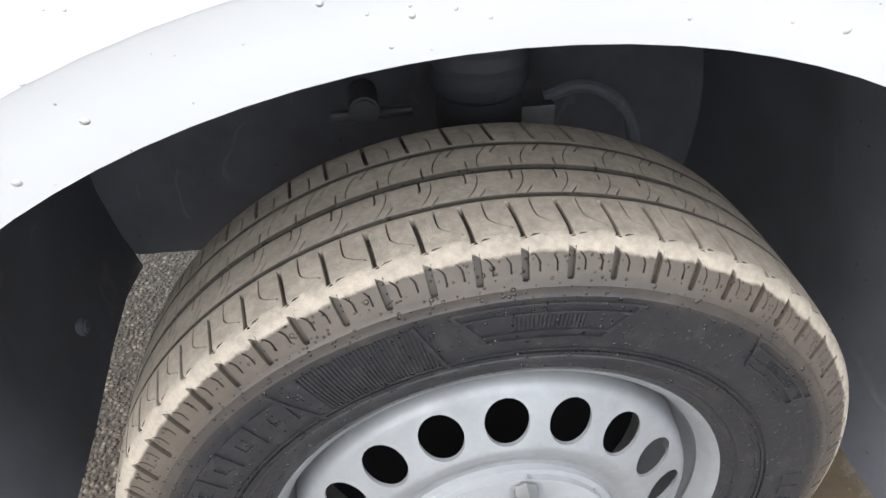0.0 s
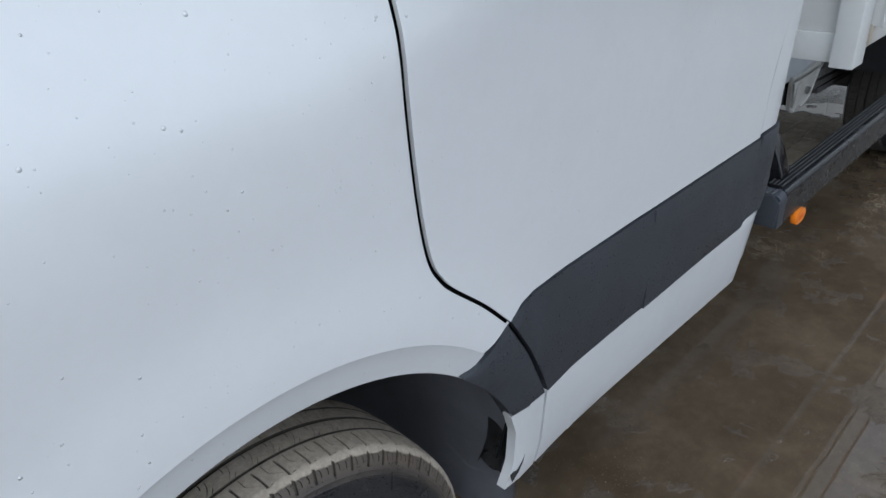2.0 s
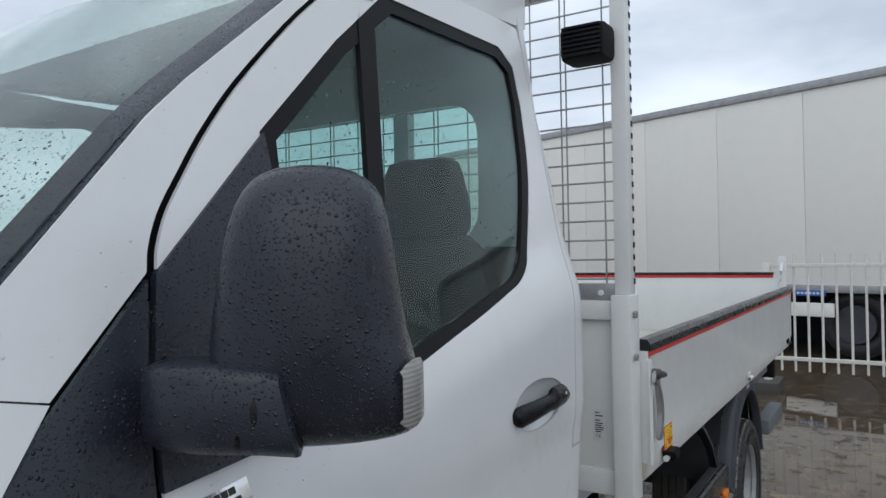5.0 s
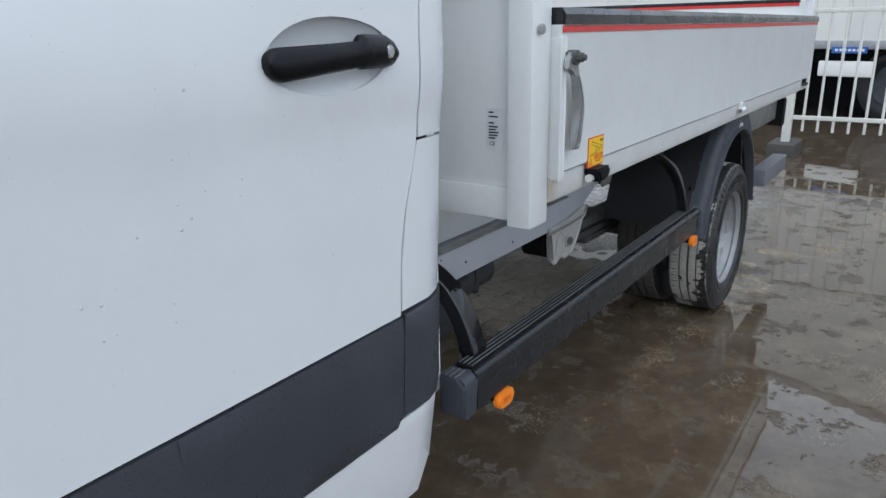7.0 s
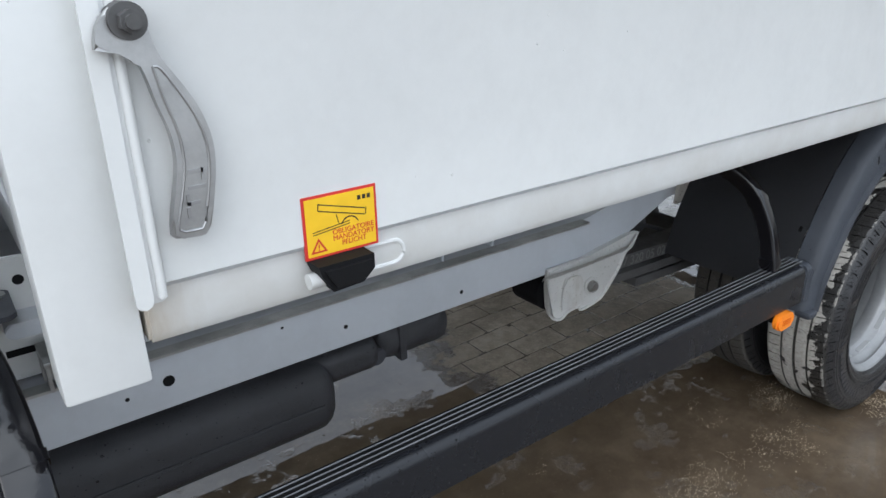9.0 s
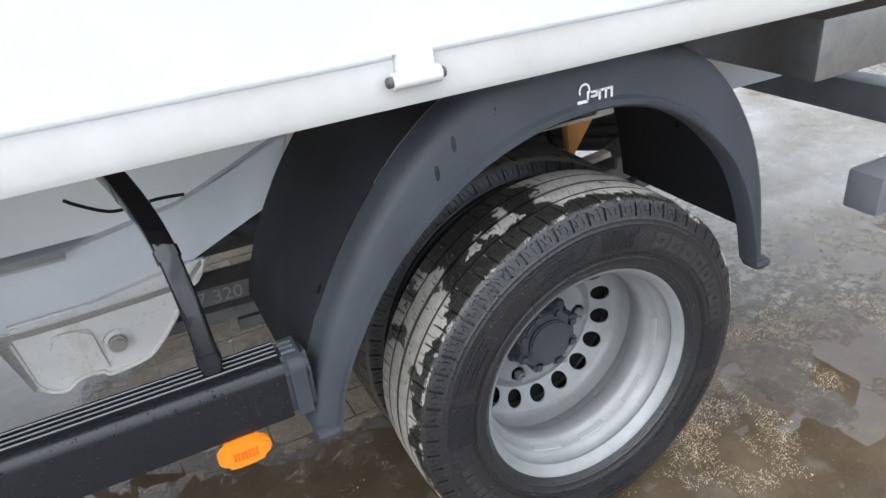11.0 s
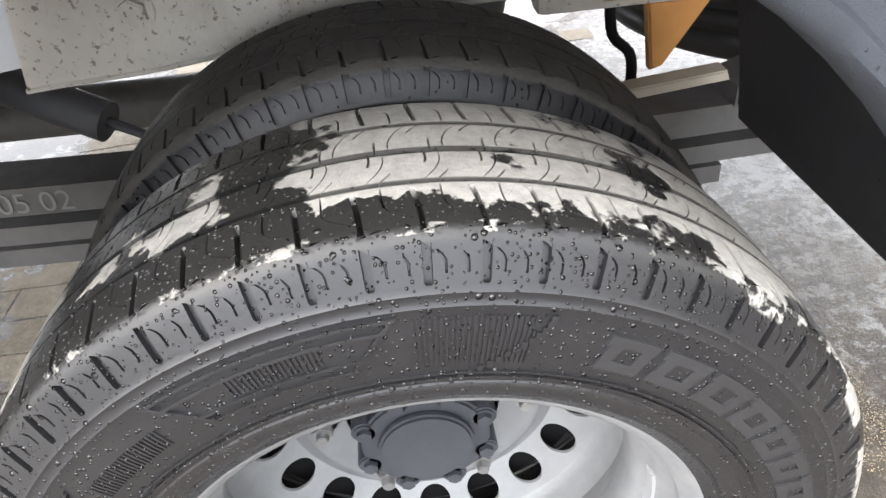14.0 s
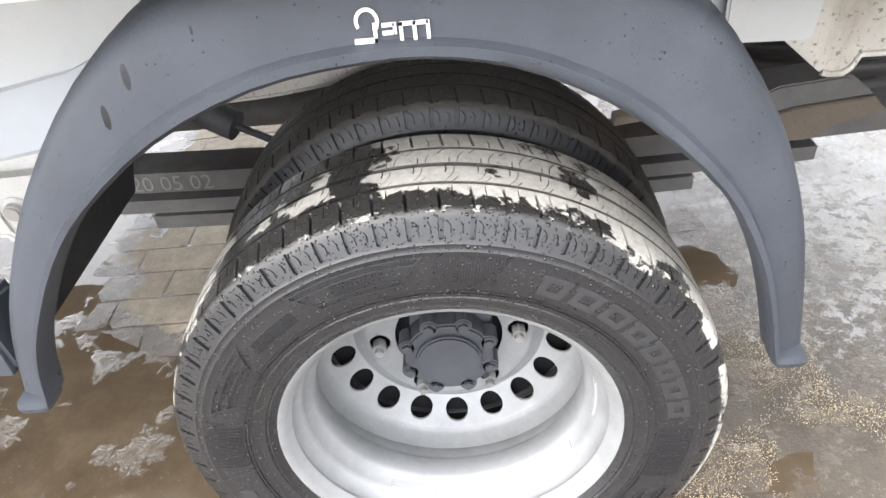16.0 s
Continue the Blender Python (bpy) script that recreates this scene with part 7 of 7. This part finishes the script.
writing("plate_mark", "CE", 0.012, Matrix.Translation((1.6532, 0.079, 1.046)) @ pose(0, 0, 0, 0, 0, -90) @ FACING, INK, tp, 0.0002)
# rear parts
part("rear_bumper_bar", boxed(4.40, 5.0, 0.02, 0.10, 0.44, 0.53, 0.01), LINER, truck, "black rear under-run bar")
part("rear_box", boxed(4.25, 4.95, 0.10, 0.45, 0.74, 0.86, 0.01), CASTALU, truck)
part("rear_lamp", boxed(4.95, 5.02, 0.06, 0.45, 0.70, 0.86, 0.01), GAPBLACK, truck, "black rear lamp housing")
part("rear_cross_member", boxed(4.90, 5.0, 0.3, 1.7, 0.45, 0.55, 0.01), LINER, truck)

# ---------- fence ----------
FX = 8.3
CREAM = plain("cream_white_fence_paint", (0.66, 0.65, 0.60), 0.45)
fence = tagged(new("yard_fence"), "white tubular steel yard fence on dark block feet", "fence")
fence.location = (FX, 0, 0)
BLOCK = plain("dark_concrete_block", (0.06, 0.055, 0.05), 0.7, 0.0, 0.003)
for n_panel in range(3):
    y1 = 0.56 - 3.3 * n_panel
    y0 = y1 - 3.2
    for z in (0.375, 1.395):
        part("fence_rail", boxed(-0.02, 0.02, y0, y1, z - 0.02, z + 0.02, 0.004), CREAM, fence)
    for y in (y1, y0):
        part("fence_post", boxed(-0.04, 0.04, y - 0.04, y + 0.04, 0.10, 1.43, 0.004), CREAM, fence)
    y = y1 - 0.14
    while y > y0 + 0.06:
        part("fence_bar", cyl(bmesh.new(), (0, y, 0.24), (0, y, 1.525), 0.013, 8), CREAM, fence)
        y -= 0.136
    part("block_foot", boxed(-0.25, 0.25, y1 - 0.13, y1 + 0.13, -0.01, 0.13, 0.012), BLOCK, fence, "dark wet concrete block")

# ---------- white box trailer behind the fence ----------
TX = 11.05
TRAILERWHITE = paint("cream_trailer_skin", (0.84, 0.82, 0.765), 0.4, 0.2, 30.0, 0.02, 0.002, 0.04)
trailer = tagged(new("box_trailer"), "long cream white box trailer parked across the yard", "trailer")
trailer.location = (TX, 0, 0)
trailer.rotation_euler = (0, 0, radians(-18.4))
y = -9.0
while y < 9.0:
    part("trailer_panel", boxed(0.0, 0.06, y + 0.003, y + 1.347, 1.05, 3.88, 0.004), TRAILERWHITE, trailer)
    y += 1.35
part("trailer_box", boxed(0.05, 2.5, -9.0, 9.0, 1.05, 3.94, 0.02), TRAILERWHITE, trailer)
part("roof_rail", boxed(-0.03, 0.08, -9.0, 9.0, 3.88, 4.00, 0.01), CASTALU, trailer)
part("floor_rail", boxed(-0.02, 0.08, -9.0, 9.0, 0.95, 1.06, 0.01), CASTALU, trailer)
part("trailer_frame", boxed(0.6, 1.9, -8.5, 8.8, 0.75, 0.95, 0.01), GAPBLACK, trailer)
for yy in (-5.2, -3.9, -1.35, -0.12, 5.5):
    t = part("trailer_wheel", revolve(FAR_TYRE, 64, False), RUBBER_INNER, trailer)
    t.matrix_basis = Matrix.Translation((0.35, yy, 0.5)) @ Matrix.Rotation(radians(90), 4, "Z") @ Matrix.Scale(1.4, 4)
    part("trailer_rim", cyl(bmesh.new(), (0.18, yy, 0.5), (0.30, yy, 0.5), 0.27, 28), HUBGREY, trailer)
part("side_guard", boxed(-0.02, 0.04, 0.08, 0.78, 0.60, 0.80, 0.02), TRAILERWHITE, trailer)
part("blue_plate", boxed(-0.035, -0.02, 0.18, 0.62, 0.90, 0.98, 0.0), plain("blue_sign", (0.03, 0.12, 0.42), 0.4), trailer, "blue sign with white print bars")
bm = bmesh.new()
for k in range(7):
    box(bm, -0.039, -0.035, 0.21 + k * 0.055, 0.245 + k * 0.055, 0.925, 0.955)
part("sign_bars", bm, LOGOWHITE, trailer, smooth=False)
# added black sheet that stands in for the shade under the trailer
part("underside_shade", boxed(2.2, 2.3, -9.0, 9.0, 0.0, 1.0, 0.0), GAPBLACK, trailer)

# red lorry on the other side
REDPAINT = paint("red_lorry_paint", (0.42, 0.03, 0.03))
lorry = tagged(new("red_lorry"), "red lorry parked beyond the truck", "lorry")
lorry.location = (6.35, 14.0, 0)
part("lorry_cab", boxed(-2.2, 0.2, 0.0, 2.3, 1.15, 3.6, 0.12), REDPAINT, lorry, sharp=60)
part("lorry_skirt", boxed(-2.15, 0.15, 0.05, 2.25, 0.45, 1.15, 0.05), BLACKTRIM, lorry)
part("lorry_windows", boxed(-1.9, -0.9, -0.006, 0.1, 1.7, 2.5, 0.0), GLOSSBLACK, lorry)
for x in (-1.6, 1.4):
    t = part("lorry_wheel", revolve(FAR_TYRE, 64, False), RUBBER_INNER, lorry)
    t.matrix_basis = Matrix.Translation((x, 0.15, 0.48)) @ Matrix.Scale(1.35, 4)
part("lorry_frame", boxed(0.2, 5.5, 0.3, 2.0, 0.7, 1.0, 0.02), GAPBLACK, lorry)

# ---------- paving stones round and under the truck ----------
PL, PW = 0.205, 0.103
plan = []
row = 0
y = -3.0
while y < 2.9:
    x = 0.7 + (PL / 2 if row % 2 else 0.0)
    while x < 7.2:
        if ((x - 5.75) / 1.58) ** 2 + ((y - 1.4) / 1.62) ** 2 > 1.0 and not (x > 4.15 + 0.06 * math.sin(9 * y) and -1.4 < y < 0.9):
            plan.append((x, y))
        x += PL
    y += PW
    row += 1


def shove(x, y):
    """Rows that have settled unevenly, and stones with wavering edges."""
    v = Vector((x, y, 0.0))
    return (x + 0.012 * noise.noise(v * 2.1) + 0.0035 * noise.noise(v * 23.0 + Vector((3, 1, 5))), y + 0.010 * noise.noise(v * 1.7 + Vector((9, 2, 4))) + 0.0035 * noise.noise(v * 23.0 + Vector((8, 6, 2))))


def paver_block(bm, cx, cy, ox=0.0, oy=0.0, lift=0.0):
    """A worn stone whose top follows the lie of the yard; ox, oy: the corner that its mesh counts from."""
    l2, w2, b = PL / 2 - 0.0009, PW / 2 - 0.0009, 0.0022
    us, vs = (-1.0, -0.6, -0.2, 0.2, 0.6, 1.0), (-1.0, -0.33, 0.33, 1.0)
    nu, nv = len(us) - 1, len(vs) - 1
    top = {}
    for i, a in enumerate(us):
        for j, c in enumerate(vs):
            x, y = shove(cx + a * (l2 - b), cy + c * (w2 - b))
            corner = 0.0012 if i in (0, nu) and j in (0, nv) else 0.0
            top[i, j] = bm.verts.new((x - ox, y - oy, ground_height(x, y) + 0.0012 + lift - corner))
    for i in range(nu):
        for j in range(nv):
            bm.faces.new((top[i, j], top[i + 1, j], top[i + 1, j + 1], top[i, j + 1]))
    rim = [(i, 0) for i in range(nu + 1)] + [(nu, j) for j in range(1, nv + 1)] + [(i, nv) for i in range(nu - 1, -1, -1)] + [(0, j) for j in range(nv - 1, 0, -1)]
    low = []
    for i, j in rim:
        v = top[i, j].co
        low.append(bm.verts.new((v.x + us[i] * b, v.y + vs[j] * b, v.z - 0.006)))
    for k in range(len(rim)):
        q = (k + 1) % len(rim)
        bm.faces.new((low[k], low[q], top[rim[q]], top[rim[k]]))


paving = tagged(new("paving"), "worn brown concrete paving stones, wet and dirty", "paving", kind="structure")
rest = bmesh.new()
made = 0
for x, y in plan:
    lift = random.uniform(-0.0003, 0.0006)
    if 2.6 <= x <= 4.4 and -0.25 <= y <= 1.25 and made < 300:
        bm = bmesh.new()
        paver_block(bm, x, y, x, y, lift)
        me = bpy.data.meshes.new("paver")
        bm.to_mesh(me)
        bm.free()
        me.materials.append(PAVER)
        ob = new("paver", me)
        ob.location, ob.parent = (x, y, 0), paving
        made += 1
    else:
        paver_block(rest, x, y, 0.0, 0.0, lift)
tagged(part("paver_field", rest, PAVER, paving, smooth=False), kind="stuff")

# sand and grit washed together near the rear wheel and along the yard
GRIT = plain("tan_grit", (0.56, 0.46, 0.32), 0.7)
vs, fs = [], []
rng = random.Random(5)
for _ in range(420000):
    x, y = (rng.uniform(2.2, 6.2), rng.uniform(-1.4, 0.45)) if rng.random() < 0.62 else (rng.gauss(4.20, 0.30), rng.gauss(0.02, 0.26))
    heap = math.exp(-((x - 4.16) / 0.34) ** 2) * math.exp(-((y - 0.03) / 0.26) ** 2)
    dens = noise.noise(Vector((x * 1.1, y * 1.6, 3.0))) + 1.3 * noise.noise(Vector((x * 5, y * 5, 9.0))) + 0.5 * noise.noise(Vector((x * 19, y * 19, 4.0))) - 0.25 + 0.9 * heap
    if dens < rng.uniform(0.05, 1.1):
        continue
    r, z = rng.uniform(0.0005, 0.0013) * (1.7 if rng.random() < 0.05 else 1.0), max(0.0, ground_height(x, y) + 0.001)
    k = len(vs)
    a = rng.uniform(0, 6.28)
    vs += [(x + r * math.cos(a + t), y + r * math.sin(a + t), z) for t in (0, 2.1, 4.2)] + [(x, y, z + r * 1.2)]
    fs += [(k, k + 1, k + 3), (k + 1, k + 2, k + 3), (k + 2, k, k + 3)]
tagged(part("grit", (vs, [], fs), GRIT, smooth=False), "tan sand and grit strewn over the wet yard", "grit", kind="stuff")
